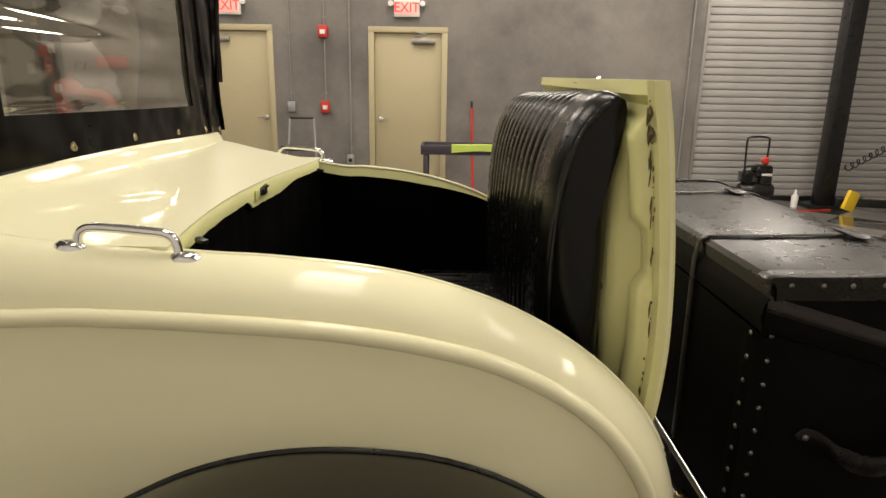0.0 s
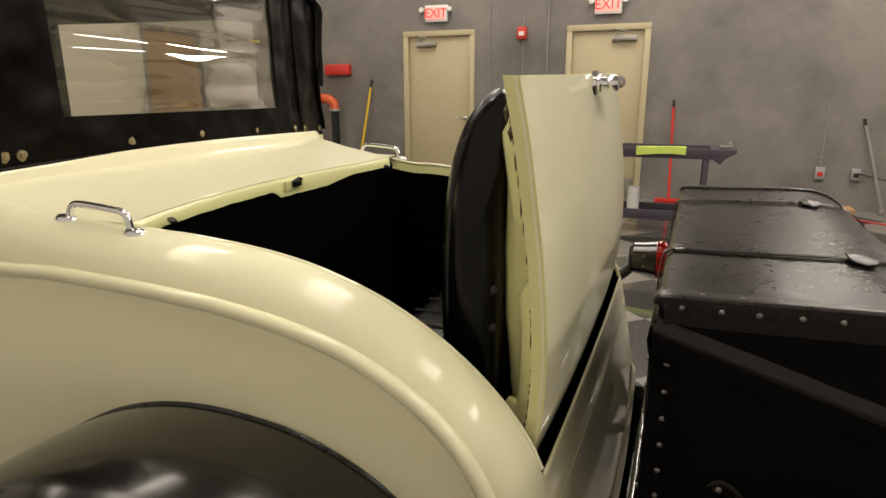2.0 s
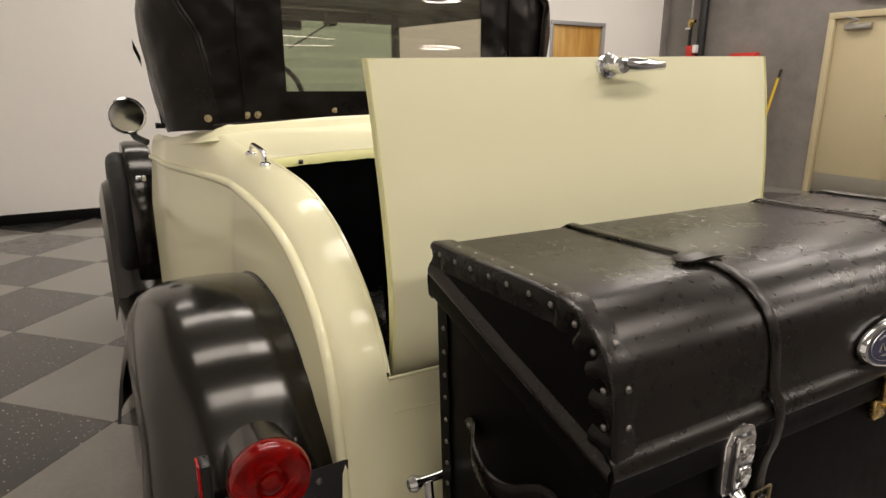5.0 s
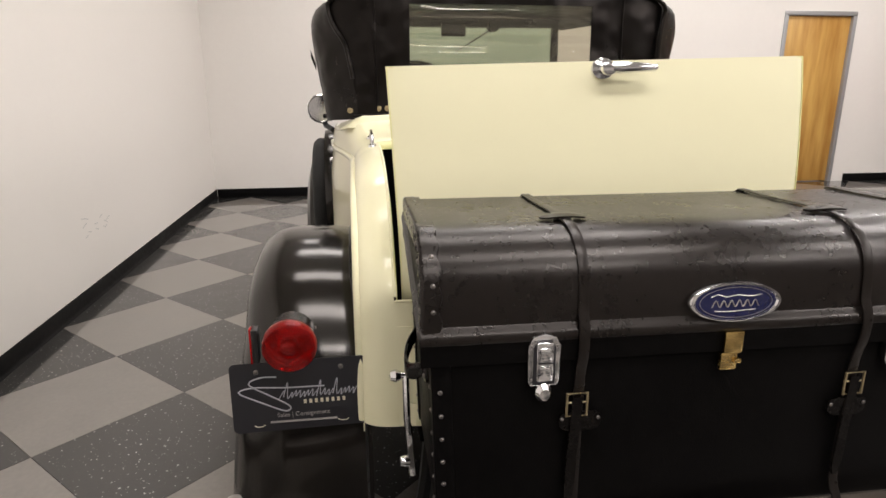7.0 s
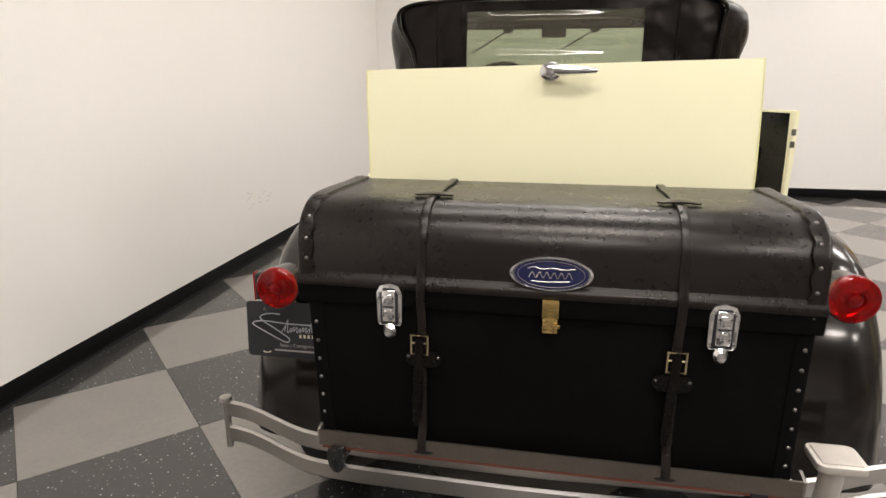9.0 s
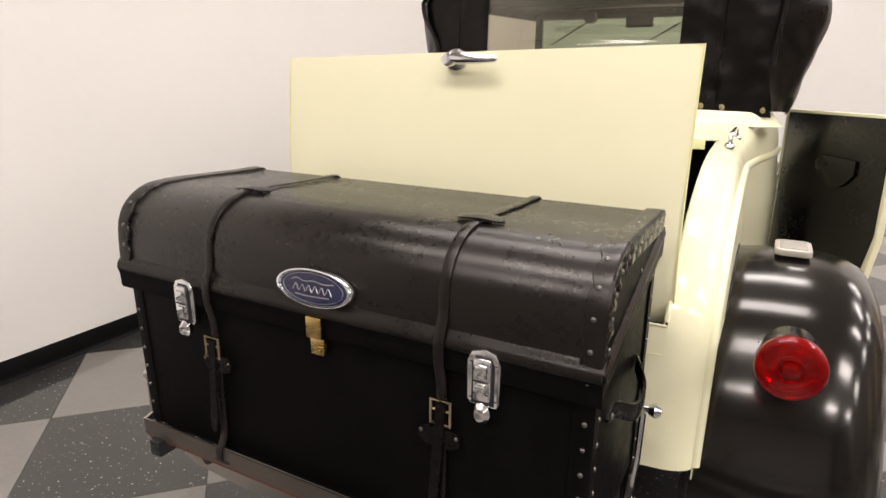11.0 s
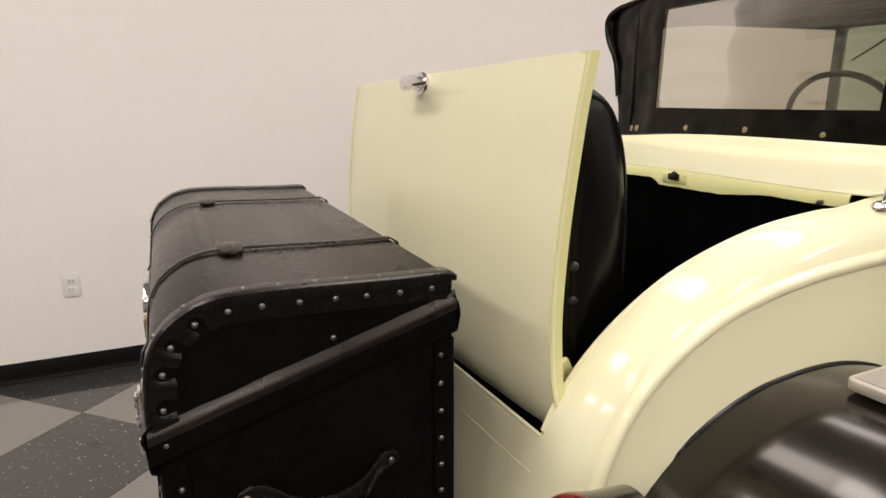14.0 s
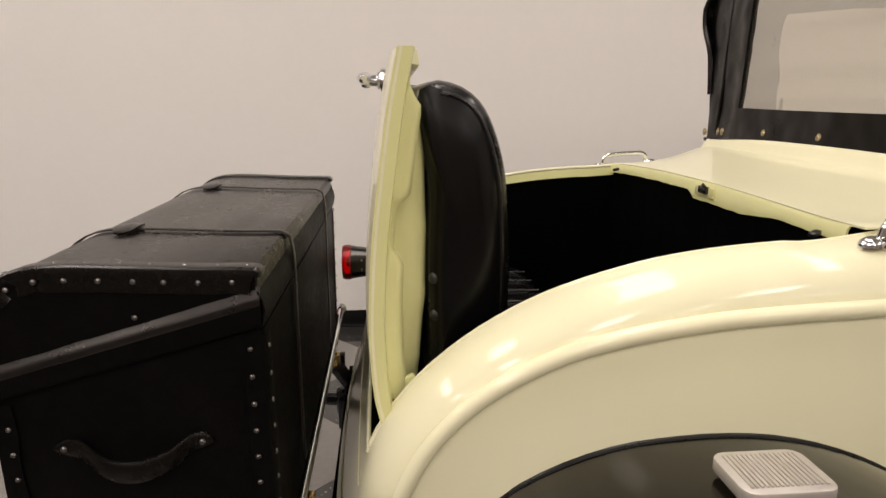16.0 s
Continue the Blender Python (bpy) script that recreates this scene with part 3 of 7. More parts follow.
# fire riser in the corner
def fire_riser():
    t = thing("fire_riser", "red and black fire sprinkler riser with valves in the corner", "fire riser", (-4.85, 8.2, 0))

    def pipe(name, pts, r, material, label="", n=14):
        bm = B()
        tube(bm, pts, r, n)
        return part(name, bm, material, t, label)

    def ring(name, x, z, r, h, material):
        bm = B()
        lathe(bm, [(0.0, -h), (r * 0.9, -h), (r, -h * 0.7), (r, h * 0.7), (r * 0.9, h), (0, h)], pose(x, 0, z), 18)
        return part(name, bm, material, t)

    pipe("black_pipe", [(-0.01, 0.03, 1.40), (-0.01, 0.03, CEIL)], 0.062, BASE)
    pipe("thin_pipe", [(-0.235, 0.06, 0.35), (-0.235, 0.06, 2.12)], 0.024, BASE)
    pipe("thin_pipe", [(-0.235, 0.06, 2.2), (-0.235, 0.06, CEIL)], 0.016, GREYMETAL)
    v = pipe("test_valve", [(-0.235, 0.06, 2.10), (-0.235, 0.05, 2.16), (-0.20, 0.02, 2.19), (-0.12, 0.0, 2.17)], [0.035, 0.045, 0.03, 0.022], BRASS, "small brass test valve")
    ring("valve_collar", -0.235, 2.08, 0.034, 0.012, PLASTIC)
    bm = B()
    box(bm, (0.10, 0.10, 0.15), (-0.10, -0.06, 1.76), 0.012)
    fs = part("flow_switch", bm, RED, t)
    bm = B()
    box(bm, (0.05, 0.09, 0.11), (-0.02, -0.06, 1.79), 0.012)
    part("switch_cover", bm, PLASTIC, fs)
    bm = B()
    box(bm, (0.10, 0.012, 0.17), (-0.07, -0.075, 1.555), 0.003)
    tg = part("sign_tag", bm, RED, t, "red instruction tag with white lines")
    for k in range(3):
        bm = B()
        box(bm, (0.07, 0.003, 0.016), (-0.07, -0.082, 1.58 - 0.035 * k))
        part("tag_line", bm, PLASTIC, tg)
    # alarm check valve: a domed body on a stem
    bm = B()
    rows = []
    for k in range(9):
        a = math.pi / 2 * k / 8
        rows.append([(0.09 + 0.20 * math.cos(a) * math.cos(c), 0.15 * math.cos(a) * math.sin(c), 1.27 + 0.16 * math.sin(a)) for c in (2 * math.pi * i / 24 for i in range(24))])
    rows.insert(0, [(0.09 + 0.20 * math.cos(c), 0.15 * math.sin(c), 1.235) for c in (2 * math.pi * i / 24 for i in range(24))])
    vs = grid(bm, rows[:-1], wrap=True)
    cap(bm, vs[0])
    cap(bm, vs[-1])
    dome = part("check_valve", bm, RED, t, "domed red alarm check valve")
    bm = B()
    lathe(bm, [(0, 0), (0.055, 0), (0.052, 0.006), (0, 0.007)], pose(0.07, -0.150, 1.31, 78, 0, 0), 18)
    part("data_plate", bm, PLASTIC, dome)
    bm = B()
    tube(bm, [(0.14, -0.02, 1.40), (0.19, -0.04, 1.54)], [0.022, 0.014], 10)
    part("lever", bm, RED, dome)
    pipe("riser_neck", [(0.0, 0, 1.25), (0.01, 0, 1.10), (0.02, 0, 0.98), (0.02, 0, 0.86)], [0.075, 0.075, 0.095, 0.075], RED)
    for z, r in ((1.10, 0.085), (0.86, 0.10), (0.74, 0.10)):
        ring("flange", 0.02, z, r, 0.016, RED)
    pipe("lower_pipe", [(0.02, 0, 0.85), (0.02, 0, 0.25)], 0.058, BASE)
    ring("coupling", 0.025, 0.26, 0.098, 0.022, ORANGE)
    pipe("floor_sleeve", [(0.03, 0, 0.0), (0.03, 0, 0.25)], 0.078, PVC)
    bm = B()
    box(bm, (0.16, 0.10, 0.11), (-0.16, -0.05, 0.82), 0.02)
    act = part("valve_actuator", bm, RED, t)
    bm = B()
    lathe(bm, [(0, 0), (0.04, 0), (0.035, 0.03), (0, 0.035)], pose(-0.17, -0.10, 0.80, 90, 0, 0), 14)
    part("indicator", bm, YELLOW, act)
    pipe("side_valve", [(-0.30, 0.02, 0.88), (-0.20, 0.02, 0.88)], 0.03, RED)
    pipe("trim_pipe", smooth_path([(-0.235, 0.06, 0.36), (-0.20, 0.03, 0.33), (-0.05, 0.0, 0.40), (0.02, 0, 0.42)], 10), 0.020, BASE)
    pipe("elbow", smooth_path([(0.20, 0, 1.25), (0.40, 0, 1.24), (0.53, 0, 1.225), (0.605, 0, 1.17), (0.625, 0, 1.06)], 16), 0.068, ORANGE, "orange painted pipe elbow")
    pipe("drop_pipe", [(0.625, 0, 1.07), (0.625, 0, 0.25)], 0.060, BASE, "black drop pipe")
    ring("coupling", 0.625, 1.075, 0.085, 0.018, GREYMETAL)
    ring("coupling", 0.625, 0.26, 0.09, 0.02, ORANGE)
    pipe("floor_sleeve", [(0.63, 0, 0.0), (0.63, 0, 0.24)], 0.070, PVC)
    pipe("drain_pipe", smooth_path([(0.69, -0.02, 0.05), (0.80, -0.05, 0.04), (1.15, -0.10, 0.035)], 10), 0.032, PVC)
    return t


fire_riser()


def broom(name, label, base, top, handle, headm, headw):
    t = thing(name, label, "broom", base)
    d = Vector(top) - Vector(base)
    bm = B()
    tube(bm, [Vector((0, 0, 0.05)), d * 0.93], 0.017, 10)
    part("handle", bm, handle, t)
    bm = B()
    tube(bm, [d * 0.93, d], 0.015, 10)
    part("grip", bm, BASE, t)
    bm = B()
    box(bm, (headw, 0.05, 0.06), (0, 0, 0.03), 0.01)
    part("head", bm, headm, t)
    return t


broom("yellow_broom", "yellow handled broom leaning on the concrete wall", (-3.90, 8.20, 0), (-3.68, 8.345, 1.50), YELLOW, PLASTIC, 0.16)
broom("red_broom", "red handled squeegee broom leaning on the wall", (0.47, 8.15, 0), (0.43, 8.345, 1.23), RED, RED, 0.32)
broom("wooden_stick", "pale wooden pole leaning on the concrete wall", (2.70, 8.20, 0), (2.43, 8.35, 1.04), CONDUIT, CONDUIT, 0.05)


def cart():
    t = thing("utility_cart", "dark grey plastic two-shelf utility cart on castors", "cart", (0.36, 6.55, 0))
    L, Wd = 0.98, 0.44
    for name, z in (("top_shelf", 0.745), ("bottom_shelf", 0.15)):
        bm = B()
        o = [(-L / 2, -Wd / 2), (L / 2, -Wd / 2), (L / 2, Wd / 2), (-L / 2, Wd / 2)]
        box(bm, (L, Wd, 0.025), (0, 0, z), 0.004)
        for sy in (-1, 1):
            box(bm, (L, 0.025, 0.085), (0, sy * (Wd / 2 - 0.0125), z + 0.043), 0.006)
        for sx in (-1, 1):
            box(bm, (0.025, Wd - 0.052, 0.083), (sx * (L / 2 - 0.0125), 0, z + 0.043), 0.006)
        part(name, bm, CART, t)
    for sx in (-1, 1):
        for sy in (-1, 1):
            bm = B()
            box(bm, (0.05, 0.05, 0.52), (sx * (L / 2 - 0.05), sy * (Wd / 2 - 0.03), 0.485), 0.012)
            part("post", bm, CART, t)
            bm = B()
            lathe(bm, [(0.0, -0.018), (0.05, -0.018), (0.055, 0), (0.05, 0.018), (0, 0.018)], pose(sx * (L / 2 - 0.08), sy * (Wd / 2 - 0.05), 0.055, 90, 0, 0), 16)
            c = part("castor", bm, RUBBER, t, "black castor wheel")
            bm = B()
            box(bm, (0.05, 0.045, 0.03), (sx * (L / 2 - 0.08), sy * (Wd / 2 - 0.05), 0.125), 0.006)
            part("fork", bm, GREYMETAL, c)
    bm = B()
    prism(bm, [(L / 2 - 0.01, 0.83), (L / 2 + 0.20, 0.83), (L / 2 + 0.20, 0.795), (L / 2 + 0.11, 0.755), (L / 2 + 0.07, 0.69), (L / 2 - 0.01, 0.745)], lambda p, q, d: (p, d, q), -Wd / 2, Wd / 2, 0.01)
    part("push_handle", bm, CART, t)
    g = thing("microfibre_towel", "lime green towel hanging over the cart edge", "towel", (0.40, 6.33, 0))
    bm = B()
    rows = []
    for i in range(14):
        x = -0.22 + 0.44 * i / 13
        rows.append([(x, 0.10, 0.836 + 0.003 * math.sin(9 * x)), (x, -0.012, 0.838 + 0.004 * math.sin(14 * x)), (x, -0.018, 0.80), (x, -0.02, 0.765 + 0.012 * math.sin(8 * x + 1))])
    grid(bm, rows)
    part("cloth", thicken(bm, 0.006), GREEN, g)
    r = thing("paper_towel_roll", "white paper towel roll on the lower cart shelf", "paper roll", (0.17, 6.55, 0.163))
    bm = B()
    lathe(bm, [(0.02, 0), (0.058, 0), (0.058, 0.26), (0.02, 0.26), (0.02, 0)], n=20)
    part("roll", bm, PLASTIC, r)
    for k, (mx, nm, lb, dx) in enumerate(((GREEN, "rag", "crumpled green rag on the cart's lower shelf", 0.0), (BLUE, "rag", "folded blue cloth on the cart's lower shelf", 0.30))):
        c = thing(nm, lb, "rag", (0.02 + dx, 6.50, 0.163))
        bm = B()
        random.seed(k)
        bmesh.ops.create_icosphere(bm, subdivisions=2, radius=0.07)
        for v in bm.verts:
            v.co = Vector((v.co.x * 1.4, v.co.y, max(0, v.co.z * 0.5))) * (1 + 0.3 * noise.noise(v.co * 30))
        part("cloth", bm, mx, c)
    j = thing("red_jack_stand", "small red metal jack stand on the cart's lower shelf", "jack stand", (0.66, 6.55, 0.163))
    bm = B()
    lathe(bm, [(0.0, 0), (0.07, 0), (0.045, 0.12), (0.03, 0.22), (0.05, 0.225), (0.05, 0.25), (0, 0.25)], n=4)
    part("body", bm, RED, j)
    s = thing("scraper_tool", "small metal and black hand tool on the cart handle", "tool", (0.96, 6.42, 0.83))
    bm = B()
    box(bm, (0.11, 0.05, 0.03), (0, 0, 0.016), 0.005)
    box(bm, (0.03, 0.03, 0.03), (0.03, 0, 0.045), 0.005)
    part("body", bm, NICKEL, s)


cart()


def step_stool():
    t = thing("step_stool", "grey folding step stool with black treads", "step stool", (-1.75, 8.05, 0))
    for sx in (-1, 1):
        bm = B()
        tube(bm, [(sx * 0.22, -0.18, 0.0), (sx * 0.17, 0.08, 0.72), (sx * 0.155, 0.10, 0.99)], 0.012, 8)
        part("front_leg", bm, GREYMETAL, t)
        bm = B()
        tube(bm, [(sx * 0.21, 0.24, 0.0), (sx * 0.17, 0.08, 0.64)], 0.012, 8)
        part("rear_leg", bm, GREYMETAL, t)
    bm = B()
    tube(bm, [(-0.155, 0.10, 0.99), (0.155, 0.10, 0.99)], 0.014, 8)
    part("top_rail", bm, BASE, t)
    for z, y in ((0.26, -0.10), (0.60, 0.02)):
        bm = B()
        box(bm, (0.36, 0.22, 0.03), (0, y, z), 0.006)
        part("tread", bm, BASE, t)


step_stool()


def bucket():
    t = thing("yellow_bucket", "yellow plastic bucket with a green rag on its rim", "bucket", (2.88, 7.72, 0))
    bm = B()
    lathe(bm, [(0.0, 0), (0.115, 0), (0.122, 0.02), (0.148, 0.31), (0.156, 0.315), (0.156, 0.34), (0.146, 0.345), (0.112, 0.03), (0, 0.03)], n=28)
    b = part("pail", bm, YELLOW, t)
    bm = B()
    box(bm, (0.07, 0.003, 0.10), (-0.10, -0.098, 0.17), 0.0005, (-4, 0, -45))
    part("label", bm, BASE, b, "black printed label")
    bm = B()
    box(bm, (0.05, 0.003, 0.08), (0.02, -0.137, 0.18), 0.0005, (-5, 0, 8))
    part("label", bm, BASE, b, "black printed label")
    g = thing("green_rag", "pale green rag draped on the bucket", "rag", (2.80, 7.66, 0.345))
    bm = B()
    bmesh.ops.create_icosphere(bm, subdivisions=2, radius=0.09)
    for v in bm.verts:
        v.co = Vector((v.co.x, v.co.y, v.co.z * 0.35 + 0.03)) * (1 + 0.3 * noise.noise(v.co * 25))
    part("cloth", bm, GREEN, g)


bucket()


def compressor():
    t = thing("air_compressor", "black portable air compressor with a folding handle", "air compressor", (4.08, 8.0, 0))
    bm = B()
    lathe(bm, [(0, -0.22), (0.08, -0.21), (0.11, -0.17), (0.11, 0.17), (0.08, 0.21), (0, 0.22)], pose(0, 0, 0.19, 0, 90, 0), 20)
    part("tank", bm, BASE, t)
    bm = B()
    box(bm, (0.24, 0.18, 0.16), (0.05, 0, 0.44), 0.05)
    box(bm, (0.16, 0.16, 0.20), (0.09, 0, 0.30), 0.03)
    part("motor", bm, BLACK, t)
    bm = B()
    lathe(bm, [(0, 0), (0.045, 0), (0.05, 0.03), (0.03, 0.05), (0, 0.05)], pose(0.045, -0.05, 0.575, 90, 0, 0), 14)
    part("gauge", bm, RED, t)
    bm = B()
    for k in range(5):
        box(bm, (0.17, 0.16, 0.014), (-0.13, -0.02, 0.31 + 0.026 * k), 0.004)
    box(bm, (0.10, 0.10, 0.17), (-0.13, -0.02, 0.36), 0.01)
    part("pump_head", bm, BASE, t, "finned black pump head")
    bm = B()
    tube(bm, smooth_path([(-0.20, -0.05, 0.44), (-0.16, -0.05, 0.50), (-0.06, -0.05, 0.49), (0.0, -0.05, 0.42)], 12), 0.012, 8)
    part("air_line", bm, BASE, t)
    bm = B()
    box(bm, (0.13, 0.004, 0.03), (0.08, -0.0925, 0.40), 0.001)
    part("label", bm, PLASTIC, t, "white label strip")
    bm = B()
    tube(bm, smooth_path([(-0.12, 0.08, 0.28), (-0.14, 0.08, 0.8), (-0.10, 0.08, 0.855), (0.10, 0.08, 0.855), (0.14, 0.08, 0.8), (0.13, 0.08, 0.28)], 24), 0.013, 8)
    part("handle", bm, BASE, t)
    for s in (-1, 1):
        bm = B()
        lathe(bm, [(0, -0.02), (0.075, -0.02), (0.08, 0), (0.075, 0.02), (0, 0.02)], pose(-0.15, s * 0.14, 0.08, 90, 0, 0), 16)
        part("wheel", bm, RUBBER, t)


compressor()


def car_lift():
    t = thing("car_lift", "black steel lift column with yellow arm pads", "car lift", (4.95, 7.98, 0))
    bm = B()
    box(bm, (0.20, 0.18, CEIL - 0.02), (0, 0, (CEIL - 0.02) / 2), 0.008)
    part("column", bm, BASE, t)
    bm = B()
    box(bm, (0.42, 0.40, 0.025), (0, 0, 0.0125), 0.004)
    part("base_plate", bm, BASE, t)
    for x, y, z, r in ((0.13, -0.35, 0.13, 20), (0.62, -0.5, 0.17, -15)):
        bm = B()
        box(bm, (0.16, 0.05, 0.24), (x, y, z), 0.006, (0, r, 15))
        part("guard", bm, YELLOW, t, "yellow painted guard plate")
    bm = B()
    box(bm, (1.0, 0.12, 0.10), (0.55, -0.25, 0.09), 0.01, (0, 0, -14))
    arm = part("arm", bm, BASE, t)
    bm = B()
    tube(bm, [(0.3, -0.30, 0.17), (0.95, -0.46, 0.17)], 0.02, 8)
    part("pad_rod", bm, CHROME, arm)
    c = thing("coiled_air_hose", "black coiled air hose hanging by the lift", "hose", (5.0, 7.86, 0.02))
    bm = B()
    pts = [(0.10 + 0.02 * k / 4 + 0.04 * math.cos(k * 0.7), -0.02 + 0.04 * math.sin(k * 0.7), 0.42 + 0.0048 * k) for k in range(160)]
    pts = [(0.10 + 0.006 * k, 0.05 * math.sin(k * 0.55), 0.48 + 0.0035 * k + 0.04 * math.cos(k * 0.55)) for k in range(160)]
    tube(bm, pts, 0.008, 5)
    part("coil", bm, BASE, c)
    h = thing("red_air_hose", "thin red air hose lying along the floor", "hose", (0, 0, 0.008))
    bm = B()
    tube(bm, smooth_path([(2.2, 7.9, 0), (2.9, 7.45, 0), (3.6, 7.9, 0), (4.3, 7.6, 0), (4.9, 7.7, 0)], 50), 0.008, 6)
    part("hose", bm, RED, h)
    b = thing("spray_bottle", "small white spray bottle on the floor", "bottle", (4.55, 7.9, 0))
    bm = B()
    lathe(bm, [(0, 0), (0.04, 0), (0.042, 0.14), (0.015, 0.18), (0.015, 0.22), (0, 0.22)], n=14)
    part("bottle", bm, PLASTIC, b)
    k = thing("black_air_hose", "thin black cable drooping along the concrete wall", "cable", (0, 0, 0))
    bm = B()
    tube(bm, smooth_path([(2.43, 8.29, 0.44), (2.8, 8.25, 0.36), (3.3, 8.2, 0.27), (3.9, 8.15, 0.2)], 30), 0.008, 6)
    part("cable", bm, BASE, k)
    bx = thing("cardboard_box", "small brown cardboard box by the wall", "box", (2.05, 7.2, 0))
    bm = B()
    box(bm, (0.3, 0.25, 0.22), (0, 0, 0.111), 0.003)
    part("carton", bm, CARD, bx)


car_lift()


# ---- the car ----
CY = 1.356
car = thing("roadster", "cream and black vintage roadster with its rumble seat open", "car", (0, CY, 0))
REAR_EDGE = [(-0.138, 1.149), (-0.077, 1.147), (-0.019, 1.143), (0.037, 1.137), (0.093, 1.128), (0.148, 1.115), (0.202, 1.099), (0.255, 1.079), (0.306, 1.053), (0.354, 1.022),
             (0.399, 0.985), (0.439, 0.942), (0.470, 0.895), (0.488, 0.848), (0.502, 0.785), (0.516, 0.710), (0.527, 0.640), (0.534, 0.575)]
REAR_BEAD = [(-0.30, 1.077), (-0.232, 1.077), (-0.173, 1.076), (-0.118, 1.074), (-0.066, 1.072), (-0.016, 1.069), (0.032, 1.066), (0.081, 1.060), (0.130, 1.053), (0.179, 1.043), (0.229, 1.030),
             (0.277, 1.010), (0.323, 0.985), (0.366, 0.953), (0.402, 0.914), (0.430, 0.868), (0.449, 0.819), (0.463, 0.767), (0.478, 0.700), (0.490, 0.630), (0.494, 0.575)]
EDGE = [(-1.35, -0.625, 1.135), (-0.9, -0.615, 1.155), (-0.72, -0.595, 1.178), (-0.53, -0.540, 1.200), (-0.35, -0.490, 1.161)] + [(x, -0.477, z - 0.005 * min(1.0, max(0.0, (0.15 - x) / 0.15))) for x, z in REAR_EDGE]
EDGE_R = [(-1.35, 0.575, 1.222), (-0.9, 0.56, 1.220), (-0.53, 0.525, 1.212), (-0.35, 0.492, 1.184)] + [(x, 0.477, z) for x, z in REAR_EDGE]
BEAD = [(-1.35, -0.655, 1.045), (-0.9, -0.632, 1.058), (-0.5, -0.578, 1.073)] + [(x, -0.556, z) for x, z in REAR_BEAD]
BEAD_R = [(-1.35, 0.655, 1.045), (-0.9, 0.632, 1.060), (-0.5, 0.580, 1.075)] + [(x, 0.558, z + 0.001) for x, z in REAR_BEAD]
NS = 90
SIDES = {-1: (smooth_path(EDGE, NS), smooth_path(BEAD, NS)), 1: (smooth_path(EDGE_R, NS), smooth_path(BEAD_R, NS))}
EC, BC = SIDES[-1]


def flip(p, s):
    return (p[0], p[1] * s, p[2])


def section(i, s, n=14):
    """Across the rounded quarter panel, from the deck's edge to the belt bead."""
    e, b = SIDES[s][0][i], SIDES[s][1][i]
    row = []
    for k in range(n + 1):
        a = math.pi / 2 * k / n
        v = e[1] + (b[1] - e[1]) * math.sin(a)
        w = 1 - math.cos(a)
        row.append((e[0] + (b[0] - e[0]) * w, v, e[2] + (b[2] - e[2]) * w))
    return row


def cut(first_x, s):
    """The first step of the side curve behind first_x."""
    return next(i for i in range(NS) if SIDES[s][1][i][0] > first_x)


for s, x0 in ((-1, -1.32), (1, -1.15)):
    E_, B_ = SIDES[s]
    i0 = cut(x0, s)
    bm = B()
    grid(bm, [section(i, s) for i in range(i0, NS)])
    q = part("quarter_panel", thicken(bm, 0.003), CREAM, car, "cream painted quarter panel", sharp=60)
    bm = B()
    tube(bm, [p + np.array((0, s * 0.001, 0.004)) for p in B_[i0:]], 0.0115, 12)
    part("belt_bead", bm, CREAM, q)
    bm = B()
    rows = []
    top = list(B_[i0:])
    for p in top:
        fall = [(p[2] - 0.545) * k / 12 for k in range(13)]
        rows.append([(p[0], p[1] + s * 0.017 * min(1.0, f / 0.16) * min(1.0, max(0.0, (0.46 - p[0]) / 0.14)), p[2] - f) for f in fall])
    grid(bm, rows)
    part("side_panel", thicken(bm, 0.003), CREAM, q, sharp=60)
    # rolled edge of the seat opening and its black liner
    j0 = next(i for i in range(NS) if E_[i][0] > -0.25)
    j1 = next(i for i in range(NS) if E_[i][2] < 0.85)
    rim = [tuple(p) for p in E_[j0:j1]]
    bm = B()
    tube(bm, [(x, y - s * 0.002, z - 0.002) for x, y, z in rim], 0.0045, 8)
    part("opening_rim", bm, CREAM, q)
    bm = B()
    grid(bm, [[(x, y - s * 0.004, z - 0.003), (x, y - s * 0.006, z - 0.012), (x, y - s * 0.008, z - 0.010 - 0.018 * min(1, max(0, (0.30 - x) / 0.2)))] for x, y, z in rim])
    part("side_lip", bm, CREAM_IN, q)
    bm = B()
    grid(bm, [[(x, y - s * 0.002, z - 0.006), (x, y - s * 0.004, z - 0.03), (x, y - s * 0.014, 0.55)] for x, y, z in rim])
    part("inner_liner", bm, LINER_SHADE, q, "near-black inner liner")


def deck_z(x):
    return float(np.interp(x, [-0.62, -0.50, -0.45, -0.40, -0.33, -0.20], [1.236, 1.216, 1.207, 1.197, 1.180, 1.160]))


def edge_at(x, t=-1):
    c = SIDES[-1 if t < 0 else 1][0]
    return [x] + [float(np.interp(x, c[:45, 0], c[:45, n])) for n in (1, 2)]


def lip_x(t):
    return -0.222 + 0.034 * t * t


bm = B()
rows = []
NV = 28
for k in range(NV + 1):
    t = -1 + 2 * k / NV
    row = []
    for m in range(13):
        x = -0.60 + (lip_x(t) + 0.60) * m / 12
        e = edge_at(x, t)
        z = e[2] + (deck_z(x) - e[2]) * (1 - abs(t) ** 4.5)
        row.append((x, t * abs(e[1]), z))
    rows.append(row)
grid(bm, rows)
deck = part("rear_deck", thicken(bm, 0.003), CREAM, car, "cream painted deck behind the soft top", sharp=60)
